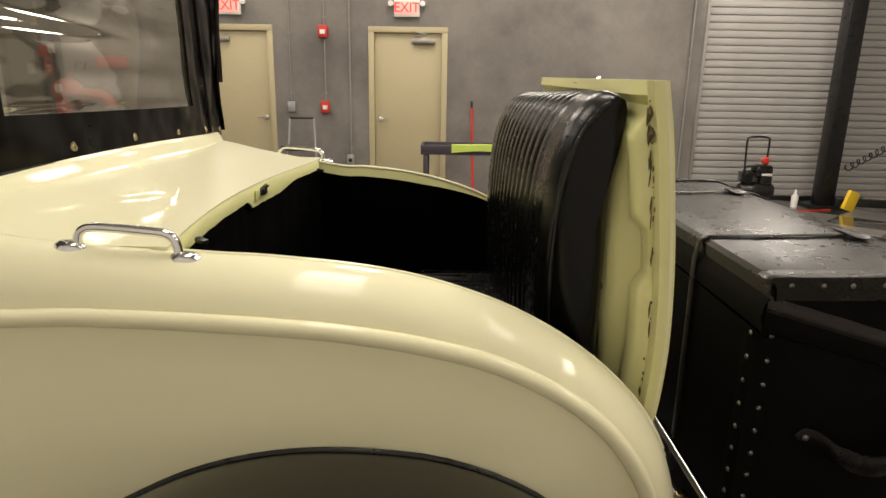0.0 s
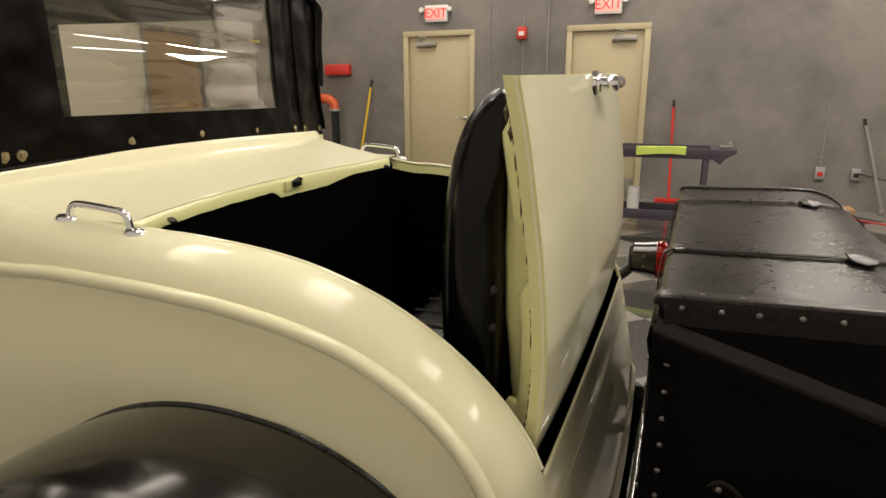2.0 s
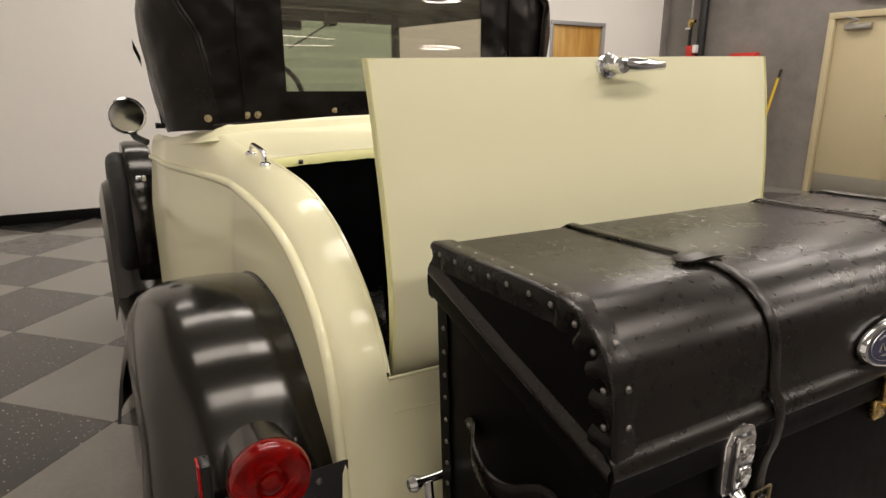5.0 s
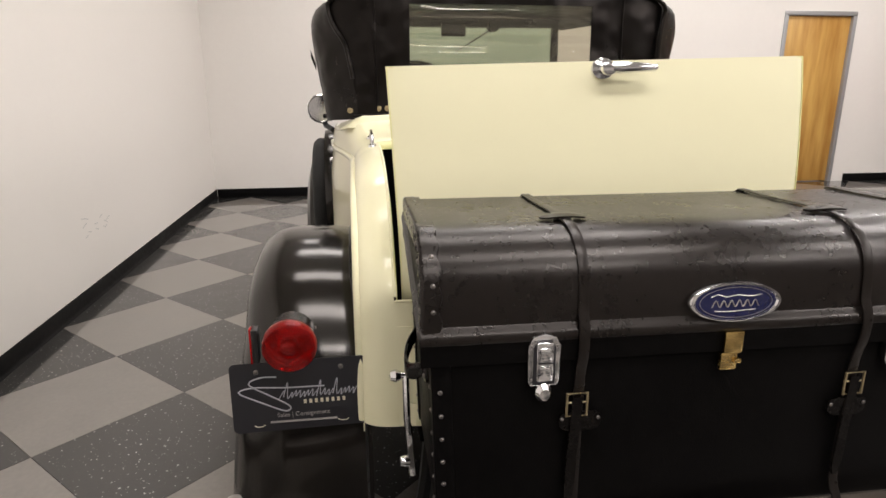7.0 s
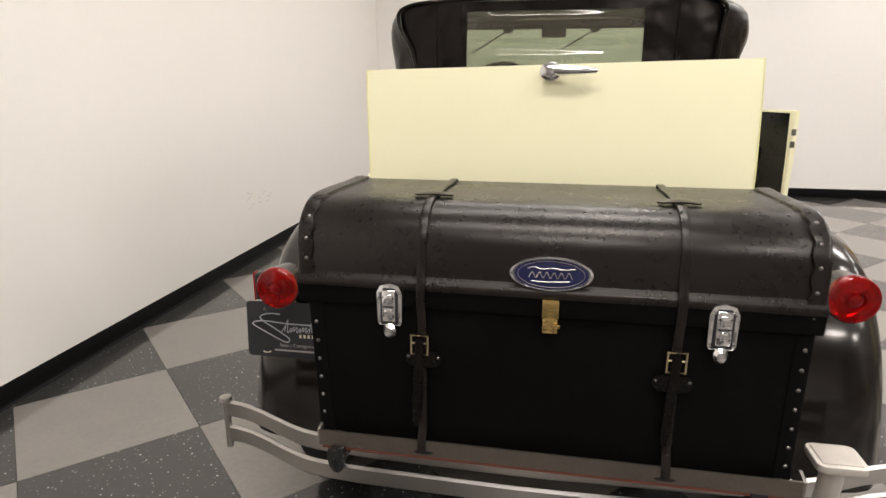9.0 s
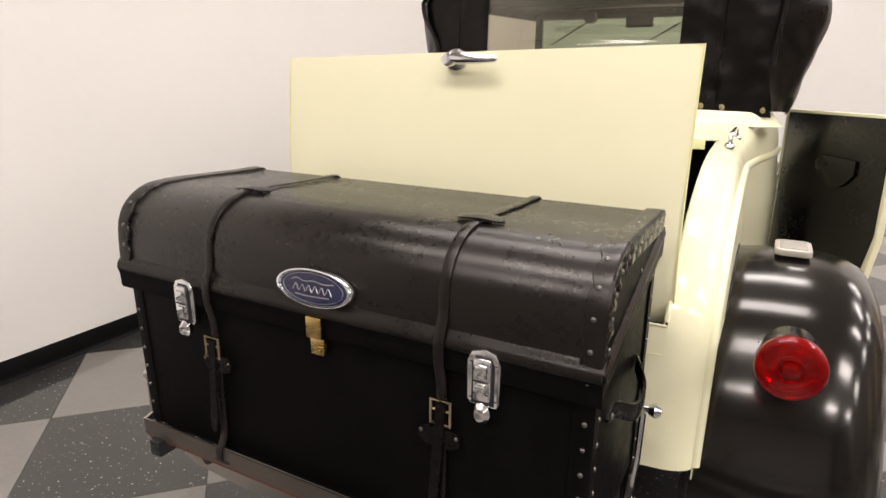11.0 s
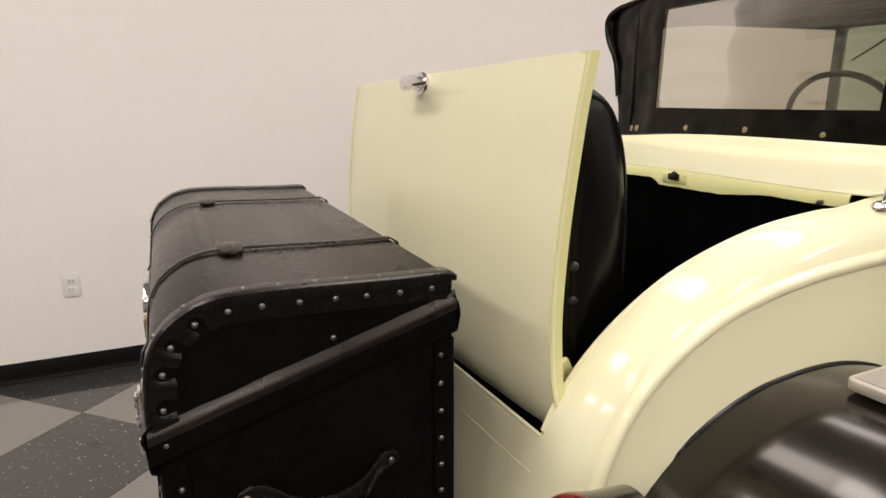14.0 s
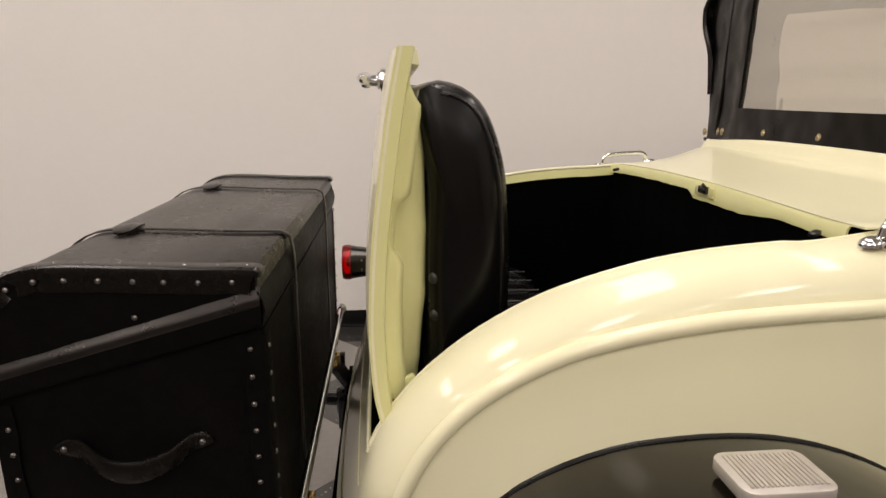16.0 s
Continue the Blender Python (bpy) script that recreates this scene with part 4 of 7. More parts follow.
# the opening's front flange with its notch and striker
bm = B()
rows = []
for k in range(61):
    t = -0.985 + 1.915 * k / 60
    x = lip_x(t) + 0.001
    e = edge_at(x, t)
    z = e[2] + (deck_z(x) - e[2]) * (1 - abs(t) ** 4.5)
    drop = 0.026 + 0.016 * min(1, max(0, (t + 0.13) / 0.02)) * min(1, max(0, (0.55 - t) / 0.25)) + 0.002 * noise.noise(Vector((0, 21 * t, 1.7)))
    rows.append([(x - 0.002, t * abs(e[1]), z - 0.001), (x + 0.003, t * abs(e[1]), z - 0.008), (x + 0.004, t * abs(e[1]), z - drop)])
grid(bm, rows)
part("opening_flange", thicken(bm, 0.003), CREAM_IN, deck)
bm = B()
box(bm, (0.004, 0.075, 0.022), (-0.214, 0.006, deck_z(-0.22) - 0.020), 0.001)
st = part("striker_plate", bm, CREAM_IN, deck)
bm = B()
box(bm, (0.010, 0.032, 0.014), (-0.211, 0.008, deck_z(-0.22) - 0.016), 0.001)
tube(bm, [(-0.211, 0.0, deck_z(-0.22) - 0.010), (-0.205, 0.012, deck_z(-0.22) - 0.004), (-0.205, 0.022, deck_z(-0.22) - 0.008)], 0.003, 6)
part("striker", bm, BASE, st, "black latch slot")
bm = B()
rows = []
for k in range(61):
    t = -0.99 + 1.98 * k / 60
    x = lip_x(t) - 0.012
    e = edge_at(x, t)
    z = e[2] + (deck_z(x) - e[2]) * (1 - abs(t) ** 4.5)
    w = 0.004 * noise.noise(Vector((0, 14 * t, 0.3)))
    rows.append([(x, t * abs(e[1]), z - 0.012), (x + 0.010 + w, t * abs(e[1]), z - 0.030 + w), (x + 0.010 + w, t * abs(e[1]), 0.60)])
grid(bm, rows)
part("rubber_seal", thicken(bm, 0.004), LINER_SHADE, deck, "ragged black rubber seal")
for s in (-1, 1):
    bm = B()
    box(bm, (0.018, 0.012, 0.008), (-0.175, s * 0.405, 1.142 + (0.0 if s < 0 else 0.0)), 0.003, (0, 15, s * 20))
    part("rubber_bumper", bm, BASE, deck)

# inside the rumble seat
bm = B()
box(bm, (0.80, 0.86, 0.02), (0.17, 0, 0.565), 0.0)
part("seat_well_floor", bm, LINER_SHADE, car, "dark floor of the seat well")
bm = B()
box(bm, (0.34, 0.82, 0.16), (0.24, 0, 0.80), 0.05, seg=4)
cush = part("seat_cushion", bm, SEAT, car, "black vinyl lower seat cushion")
for k in range(9):
    bm = B()
    y = -0.32 + 0.08 * k
    tube(bm, [(0.09, y, 0.880), (0.2, y, 0.882), (0.38, y, 0.880)], 0.004, 6)
    part("piping", bm, SEAT, cush)

# tail panel below the lid
bm = B()
rows = []
for z in np.linspace(0.862, 0.575, 26):
    a, b = [[float(np.interp(-z, -SIDES[k][0][40:, 2], SIDES[k][0][40:, n])) for n in (0, 1)] for k in (-1, 1)]
    rows.append([(a[0] + (b[0] - a[0]) * u + (0.004 + 0.018 * min(1.0, (0.862 - z) / 0.2)) * (1 - (2 * u - 1) ** 2), a[1] + (b[1] - a[1]) * u, z) for u in np.linspace(0, 1, 21)])
grid(bm, rows)
tail = part("tail_panel", thicken(bm, 0.003), CREAM, car, "cream painted tail panel", sharp=60)
# rolled top edge, a channel coloured near black for its shade, and a pressed line
bm = B()
tube(bm, [(0.484 + 0.004 * (1 - (y / 0.476) ** 2), y, 0.862) for y in np.linspace(-0.476, 0.476, 30)], 0.0032, 8)
part("panel_edge", bm, CREAM, tail)
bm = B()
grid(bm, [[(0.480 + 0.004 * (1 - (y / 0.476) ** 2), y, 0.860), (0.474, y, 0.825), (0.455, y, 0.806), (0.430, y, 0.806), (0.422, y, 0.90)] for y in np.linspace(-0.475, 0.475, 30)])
part("lid_channel", thicken(bm, 0.002), LINER_SHADE, tail, "near-black lining that stands for shade below the lid")
bm = B()
tube(bm, [(0.4995 + 0.0085 * (1 - (y / 0.472) ** 2), y, 0.806) for y in np.linspace(-0.472, 0.472, 40)], 0.0010, 6)
part("pressed_line", bm, CREAM, tail)
bm = B()
rows = []
for k in range(41):
    t = -1 + 2 * k / 40
    x = 0.532 - 0.001 * t + 0.020 * (1 - t * t) - 0.09 * max(0, abs(t) - 0.8) / 0.2
    rows.append([(x, t * 0.548, 0.632), (x + 0.007, t * 0.548, 0.62), (x + 0.007, t * 0.548, 0.582), (x - 0.01, t * 0.548, 0.572)])
grid(bm, rows)
part("lower_lip", thicken(bm, 0.003), CREAM, tail)


# fenders
JOIN = [(-0.80, 0.34), (-0.70, 0.47), (-0.58, 0.60), (-0.44, 0.708), (-0.30, 0.797), (-0.199, 0.856), (-0.137, 0.885), (-0.075, 0.904), (-0.011, 0.915), (0.056, 0.918), (0.126, 0.914), (0.163, 0.909), (0.20, 0.900),
        (0.24, 0.886), (0.278, 0.868), (0.314, 0.844), (0.368, 0.786), (0.425, 0.70), (0.462, 0.60), (0.482, 0.50), (0.492, 0.40), (0.498, 0.31)]
CROWN = [(0.012, 0.002), (0.0, 0.002), (-0.015, 0.0040), (-0.035, 0.0070), (-0.08, 0.0105), (-0.13, 0.0110), (-0.175, 0.0085), (-0.212, 0.000), (-0.241, -0.018), (-0.262, -0.050), (-0.274, -0.085), (-0.279, -0.115), (-0.272, -0.118)]


def inner_edge(x):
    """Where the fender meets the body side."""
    return float(np.interp(x, [0.30, 0.46], [0.573, 0.549]))


def rear_fender(s, wide, flare):
    jc = smooth_path(JOIN, 64)
    bm = B()
    rows = []
    for i, p in enumerate(jc):
        d = jc[min(i + 1, 63)] - jc[max(i - 1, 0)]
        d /= np.hypot(*d)
        nx, nz = -d[1], d[0]
        y0 = inner_edge(p[0])
        rows.append([(p[0] + nx * o, s * (y0 - dv * (wide - y0) / 0.279 + min(0.05, max(0.0, (0.80 - p[1]) * flare)) * (dv / 0.279) ** 2), p[1] + nz * o) for dv, o in CROWN])
    grid(bm, rows)
    f = part("rear_fender", thicken(bm, 0.003), BLACK, car, "glossy black rear fender", sharp=60)
    bm = B()
    tube(bm, [(p[0], s * (inner_edge(p[0]) + 0.0005), p[1] + 0.003) for p in jc[6:]], 0.0036, 8)
    part("fender_welt", bm, BASE, f)
    return f


fender_left, fender_right = rear_fender(-1, 0.845, 0.10), rear_fender(1, 0.885, 0.05)
for s in (-1, 1):
    bm = B()
    box(bm, (1.0, 0.26, 0.03), (-1.32, s * 0.70, 0.33), 0.008)
    part("running_board", bm, BLACK, car, "black running board")
    bm = B()
    rows = []
    for i, p in enumerate(smooth_path([(-1.78, 0.34), (-1.85, 0.50), (-1.95, 0.68), (-2.12, 0.80), (-2.35, 0.83), (-2.60, 0.72), (-2.75, 0.52)], 30)):
        rows.append([(p[0], s * 0.52, p[1]), (p[0], s * 0.62, p[1] + 0.03), (p[0], s * 0.76, p[1] + 0.03), (p[0], s * 0.83, p[1] - 0.02), (p[0], s * 0.85, p[1] - 0.10)])
    grid(bm, rows)
    part("front_fender", thicken(bm, 0.003), BLACK, car, "glossy black front fender")
    bm = B()
    box(bm, (3.1, 0.05, 0.09), (-0.95, s * 0.36, 0.47), 0.006)
    part("chassis_rail", bm, BASE, car)


def wheel(parent, x, y, z, name="wheel"):
    m = pose(x, y, z, 90, 0, 0)
    bm = B()
    lathe(bm, [(0.245, -0.05), (0.275, -0.062), (0.32, -0.064), (0.352, -0.045), (0.36, 0.0), (0.352, 0.045), (0.32, 0.064), (0.275, 0.062), (0.245, 0.05), (0.245, -0.05)], m, 48)
    t = part(name, bm, RUBBER, parent, "black tyre on a cream wire wheel")
    bm = B()
    lathe(bm, [(0.215, -0.045), (0.246, -0.05), (0.250, -0.04), (0.232, -0.02), (0.232, 0.02), (0.250, 0.04), (0.246, 0.05), (0.215, 0.045), (0.215, -0.045)], m, 40)
    part("rim", bm, CREAM, t)
    bm = B()
    lathe(bm, [(0, -0.085), (0.035, -0.08), (0.05, -0.06), (0.06, -0.02), (0.06, 0.05), (0, 0.05)], m, 20)
    part("hub_cap", bm, CHROME, t, "chrome hub cap")
    bm = B()
    for k in range(30):
        a = 2 * math.pi * k / 30
        b = a + (0.35 if k % 2 else -0.35)
        p = m @ Vector((0.055 * math.cos(b), 0.055 * math.sin(b), -0.045 if k % 3 else 0.035))
        q = m @ Vector((0.225 * math.cos(a), 0.225 * math.sin(a), 0))
        tube(bm, [p, q], 0.0032, 5)
    part("spokes", bm, CREAM, t)
    return t


for s in (-1, 1):
    wheel(car, 0.08, s * 0.71, 0.362)
    wheel(car, -2.45, s * 0.71, 0.362)
bm = B()
tube(bm, [(0.08, -0.66, 0.37), (0.08, -0.15, 0.37), (0.08, 0, 0.37), (0.08, 0.15, 0.37), (0.08, 0.66, 0.37)], [0.04, 0.05, 0.14, 0.05, 0.04], 14)
part("rear_axle", bm, BASE, car)
bm = B()
tube(bm, smooth_path([(0.30, -0.52, 0.66), (0.36, -0.25, 0.52), (0.38, 0, 0.47), (0.36, 0.25, 0.52), (0.30, 0.52, 0.66)], 24), 0.028, 10)
part("leaf_spring", bm, BASE, car)
# spare wheel in the front fender
SPX, SPZ = -2.10, 0.655
bm = B()
tube(bm, [(SPX + 0.290 * math.cos(a), -0.752, SPZ + 0.290 * math.sin(a)) for a in (2 * math.pi * k / 40 for k in range(40))], 0.050, 14, closed=True)
spare = part("spare_wheel", bm, RUBBER, car, "black spare tyre mounted beside the cowl")
bm = B()
lathe(bm, [(0.0, -0.02), (0.08, -0.02), (0.12, -0.01), (0.240, 0.0), (0.262, 0.02), (0.338, 0.026), (0.346, 0.030), (0.346, 0.052), (0, 0.052)], pose(SPX, -0.752, SPZ, -90, 0, 0), 36)
part("wheel_disc", bm, CREAM, spare, "cream wheel centre")
bm = B()
lathe(bm, [(0.0, 0.0), (0.045, 0.0), (0.042, 0.035), (0.03, 0.05), (0, 0.052)], pose(SPX, -0.775, SPZ, 90, 0, 0), 18)
part("hub_cap", bm, CHROME, spare)
bm = B()
lathe(bm, [(0.350, -0.060), (0.372, -0.058), (0.387, -0.048), (0.390, -0.02), (0.390, 0.04), (0.384, 0.062), (0.350, 0.066), (0.23, 0.055), (0.23, 0.02), (0.335, 0.01), (0.350, -0.060)], pose(SPX, -0.664, SPZ, 90, 0, 0), 48)
part("tyre_cover", bm, BLACK, spare, "black metal tyre cover band")
bm = B()
box(bm, (0.03, 0.046, 0.026), (-1.795, -0.672, 0.900), 0.006)
part("strap_clip", bm, CHROME, spare)
bm = B()
box(bm, (0.03, 0.022, 0.032), (-1.735, -0.585, 0.505), 0.006)
part("strap_clip", bm, CHROME, spare)
# round mirror beside the windscreen
bm = B()
lathe(bm, [(0.0, 0.006), (0.062, 0.004), (0.066, 0.010), (0.072, 0.006), (0.072, -0.004), (0.066, -0.014), (0.035, -0.034), (0, -0.04)], Matrix.Translation((-1.47, -0.713, 1.198)) @ pose(0, 0, 0, 0, 0, 4) @ TO_REAR, 32)
mir = part("side_mirror", bm, CHROME, car, "round chrome rear view mirror")
bm = B()
tube(bm, [(-1.49, -0.708, 1.15), (-1.47, -0.69, 1.112), (-1.42, -0.655, 1.095)], 0.014, 8)
part("mirror_stalk", bm, BASE, mir)


# chrome grab handles on the quarter panels
def grab_handle(s):
    bm = B()
    p = [(-0.297, 1.153), (-0.294, 1.168), (-0.286, 1.1765), (-0.268, 1.1795), (-0.20, 1.1750), (-0.180, 1.1715), (-0.171, 1.163), (-0.167, 1.142)]
    feet = [(-0.306, 1.1535), (-0.159, 1.1415)]
    if s > 0:
        p = [(x - 0.020, z + 0.012) for x, z in p]
        feet = [(x - 0.020, z + 0.012) for x, z in feet]

    def side(x):
        return -0.496 if s < 0 else 0.513 - 0.06 * (x + 0.20)

    tube(bm, [(x, side(x), z) for x, z in smooth_path(p, 30)], 0.0060, 10)
    h = part("grab_handle", bm, CHROME, car, "small chrome grab handle")
    for x, z in feet:
        bm = B()
        lathe(bm, [(0.0, 0.008), (0.008, 0.0075), (0.012, 0.004), (0.014, -0.001), (0.014, -0.006), (0, -0.006)], pose(x, side(x), z, 0, 5, 0) @ Matrix.Diagonal((1.5, 1, 1, 1)), 16)
        part("foot", bm, CHROME, h)


grab_handle(-1)
grab_handle(1)


# ---- rumble lid ----
LID = [(0.438, 1.382), (0.452, 1.31), (0.462, 1.24), (0.471, 1.17), (0.477, 1.10), (0.480, 1.03), (0.478, 0.97), (0.4745, 0.93), (0.469, 0.903), (0.462, 0.879), (0.454, 0.858), (0.446, 0.842)]
lc = smooth_path(LID, 40)


def lid_half(z):
    return float(np.interp(z, [0.815, 1.0, 1.39], [0.470, 0.472, 0.481]))


bm = B()
rows = []
for x, z in lc:
    w = lid_half(z)
    rows.append([(x + 0.012 * (1 - abs(2 * k / 24 - 1) ** 2.5) - 0.004 * (abs(2 * k / 24 - 1) > 0.97), -w + 2 * w * k / 24, z) for k in range(25)])
grid(bm, rows)
lid = part("rumble_lid", thicken(bm, 0.004), CREAM, car, "cream painted rumble seat lid, raised upright", sharp=50)
lid.matrix_local = pose(0, 0, 1.38, 1.45, 0, 0) @ pose(0, 0, -1.38)
for s in (-1, 1):
    bm = B()
    rows = []
    for x, z in lc:
        w = s * (lid_half(z) - 0.001)
        rows.append([(x - 0.001, w, z), (x - 0.021, w, z), (x - 0.023, w - s * 0.022, z)])
    grid(bm, rows)
    part("side_flange", thicken(bm, 0.002), CREAM_IN, lid)
bm = B()
rows = []
for y in np.linspace(-0.476, 0.476, 40):
    d = 0.013 + 0.015 * min(1.0, max(0.0, (0.462 - abs(y)) / 0.03))
    rows.append([(0.437, y, 1.381), (0.438 - d, y, 1.382), (0.436 - d, y, 1.364), (0.440 - d * 0.55, y, 1.350)])
grid(bm, rows)
part("top_flange", thicken(bm, 0.002), CREAM_IN, lid)
# pressed inner panel, with a raised bead inside its edge
QS = [0, 0.003, 0.006, 0.009, 0.013, 0.018, 0.024, 0.030, 0.036, 0.040, 0.043, 0.046, 0.051, 0.056, 0.066, 0.08, 0.10, 0.125, 0.2, 0.3]
INS = [(q, -1) for q in QS] + [(0.44, -1)] + [(q, 1) for q in reversed(QS)]
bm = B()
rows = []
zs = np.linspace(1.352, 0.865, 40)
for z in zs:
    x = float(np.interp(-z, -lc[:, 1], lc[:, 0]))
    d = float(np.interp(z, [0.865, 0.95, 1.05, 1.15, 1.25, 1.315, 1.335, 1.352], [0.045, 0.066, 0.078, 0.073, 0.058, 0.042, 0.024, 0.022]))
    w = lid_half(z) - 0.022
    bead = 1 - 0.35 * min(1, max(0, (0.045 - abs(z - 1.155)) / 0.012))
    row = []
    for q, s in INS:
        h = min(d, float(np.interp(q, [0, 0.003, 0.009, 0.018, 0.030, 0.036, 0.040, 0.056], [0.022, 0.028, 0.039, 0.044, 0.044, 0.040, 0.037, 0.046])) * (bead if q < 0.045 else 1))
        e = min(1.0, max(0.0, (q - 0.040) / 0.022))
        h = max(h, 0.036 + (d - 0.036) * e * e * (3 - 2 * e)) if q > 0.040 else h
        row.append((x - max(0.022, min(h, d)), s * (w - q), z))
    rows.append(row)
grid(bm, rows)
part("inner_panel", thicken(bm, 0.002), CREAM_IN, lid, "yellowish pressed inner panel with chipped paint", sharp=60)
random.seed(9)
for k in range(16):
    z = random.choice((0.88, 1.20, 1.30, 1.31)) + random.uniform(0, 0.05) + (0.25 * random.random() if k % 5 == 0 else 0) * (-1)
    z = max(0.87, z)
    s = -1
    x = float(np.interp(-z, -lc[:, 1], lc[:, 0])) - 0.0246
    bm = B()
    box(bm, (0.0006, 0.002 + 0.005 * random.random(), 0.002 + 0.010 * random.random() ** 2), (x, s * (lid_half(z) - 0.010 - 0.008 * random.random()), z), 0, (random.uniform(-30, 30), 0, 0))
    part("paint_chip", bm, BROWN, lid)
# dark rust along the seam and bare patches at the corners
for k in range(44):
    s = 1 if k % 6 == 0 else -1
    z = random.uniform(0.87, 0.97) if k % 3 == 0 else (random.uniform(1.26, 1.355) if k % 3 == 1 else random.uniform(0.88, 1.35))
    x = float(np.interp(-z, -lc[:, 1], lc[:, 0])) - 0.0250
    tall = random.choice((0.003, 0.005, 0.008, 0.016, 0.024))
    bm = B()
    p0 = Vector((x, s * (lid_half(z) - random.uniform(0.0165, 0.0225)), z))
    tube(bm, [p0, p0 + Vector((0, random.uniform(-0.0015, 0.0015), -tall / 2)), p0 + Vector((0, random.uniform(-0.002, 0.002), -tall))], [0.0006, random.uniform(0.0008, 0.0022), 0.0005], 5)
    part("rust_mark", bm, SEAMDIRT, lid)
for z, h in ((1.352, 0.024), (1.325, 0.018)):
    bm = B()
    x = float(np.interp(-z, -lc[:, 1], lc[:, 0])) - 0.0238
    p0 = Vector((x, 0.013 - lid_half(z), z))
    tube(bm, [p0, p0 + Vector((-0.0002, -0.003, -h * 0.4)), p0 + Vector((-0.001, 0.002, -h))], [0.001, 0.0042, 0.001], 6)
    part("bare_patch", bm, SEAMDIRT, lid)
bm = B()
box(bm, (0.018, 0.05, 0.034), (0.418, -0.03, 1.360), 0.003)
box(bm, (0.03, 0.012, 0.012), (0.405, -0.025, 1.352), 0.003)
part("lid_latch", bm, STEEL, lid, "worn metal lid latch")
for s in (-1, 1):
    bm = B()
    box(bm, (0.05, 0.012, 0.03), (0.435, s * 0.430, 0.925), 0.004, (0, 25, 0))
    box(bm, (0.02, 0.03, 0.06), (0.45, s * 0.435, 0.895), 0.004, (0, 20, 0))
    part("hinge_bracket", bm, CREAM_IN, lid)
# chrome T handle
bm = B()
lathe(bm, [(0.0, 0.0), (0.025, 0.0), (0.027, 0.004), (0.025, 0.009), (0.019, 0.011), (0.019, 0.015), (0.013, 0.017), (0.012, 0.028), (0.016, 0.031), (0.017, 0.038), (0.015, 0.046), (0, 0.05)], Matrix.Translation((0.451, -0.010, 1.3655)) @ TO_REAR @ Matrix.Diagonal((0.85, 1, 1, 1)), 24)
hd = part("lid_handle", bm, CHROME, lid, "chrome locking lid handle")
bm = B()
tube(bm, [(0.488, -0.008, 1.3685), (0.491, 0.014, 1.3675), (0.493, 0.05, 1.3665), (0.492, 0.094, 1.3645), (0.491, 0.098, 1.3645)], [0.011, 0.013, 0.011, 0.007, 0.004], 12, flat=1.0)
part("lever", bm, CHROME, hd)

# pleated seat back on the lid
BACK = [(0.396, 0.90), (0.398, 1.10), (0.397, 1.20), (0.402, 1.28), (0.410, 1.322), (0.406, 1.346), (0.388, 1.358), (0.363, 1.353), (0.341, 1.337), (0.322, 1.310), (0.306, 1.268), (0.296, 1.22), (0.290, 1.15), (0.288, 1.08),
        (0.289, 1.0), (0.292, 0.93), (0.298, 0.88)]
bc = smooth_path(BACK, 72)
bt = np.gradient(bc, axis=0)
bn = np.stack((bt[:, 1], -bt[:, 0]), 1) / np.hypot(bt[:, 0], bt[:, 1])[:, None]
bn *= -np.sign(np.sum(bn * (np.array((0.345, 1.1)) - bc), 1))[:, None]
bm = B()
rows = []
NW = 240
for k in range(NW + 1):
    u = -1 + 2 * k / NW
    y = u * 0.405
    pleat = 0.0
    if abs(y) < 0.30:
        pleat = -0.011 * abs(math.cos(math.pi * y / 0.052)) ** 9 + 0.002 * abs(math.sin(math.pi * y / 0.052))
    roll = 0.024 * (1 - math.sqrt(1 - 0.94 * min(1, max(0, (abs(y) - 0.365) / 0.04)) ** 2))
    row = []
    for (x, z), (nx, nz) in zip(bc, bn):
        f = min(1.0, max(0.0, (0.404 - x) / 0.03))
        o = (pleat * min(1, max(0, (0.38 - x) / 0.04)) - roll) * f
        yaw = -0.015 * u * min(1.0, max(0.0, (0.40 - x) / 0.06))
        row.append((x + nx * o + yaw, y, z + nz * o))
    rows.append(row)
vs = grid(bm, rows, wrap=True)
ends = [[tuple(v.co) for v in r] for r in (vs[0], vs[-1])]
back = part("seat_back", bm, SEAT, car, "black pleated vinyl seat back", sharp=70)
for ring in ends:
    bm = B()
    mid = sum((Vector(p) for p in ring), Vector()) / len(ring)
    out = 1 if mid.y > 0 else -1
    puff = [[mid + (Vector(p) - mid) * r + Vector((0, out * 0.020 * (1 - r ** 3), 0)) for p in ring] for r in (1, 0.94, 0.85, 0.7, 0.5, 0.28, 0.12)]
    vs = grid(bm, puff, wrap=True)
    cap(bm, vs[-1])
    part("end_panel", thicken(bm, 0.003), SEATEND, back, "satin black end panel")
for s in (-1, 1):
    bm = B()
    tube(bm, [(x - nx * 0.0175 - s * 0.015 * min(1.0, max(0.0, (0.40 - x) / 0.06)), s * 0.4045, z - nz * 0.0175) for (x, z), (nx, nz) in zip(bc, bn) if x < 0.385], 0.0036, 8)
    part("piping", bm, SEAT, back)
    for x, z in ((0.386, 1.088), (0.385, 1.033)):
        bm = B()
        lathe(bm, [(0.010, 0), (0.009, 0.004), (0.005, 0.007), (0, 0.008)], Matrix.Translation((x, s * 0.4075, z)) @ (TO_RIGHT if s > 0 else TO_LEFT), 12)
        part("button", bm, BASE, back)


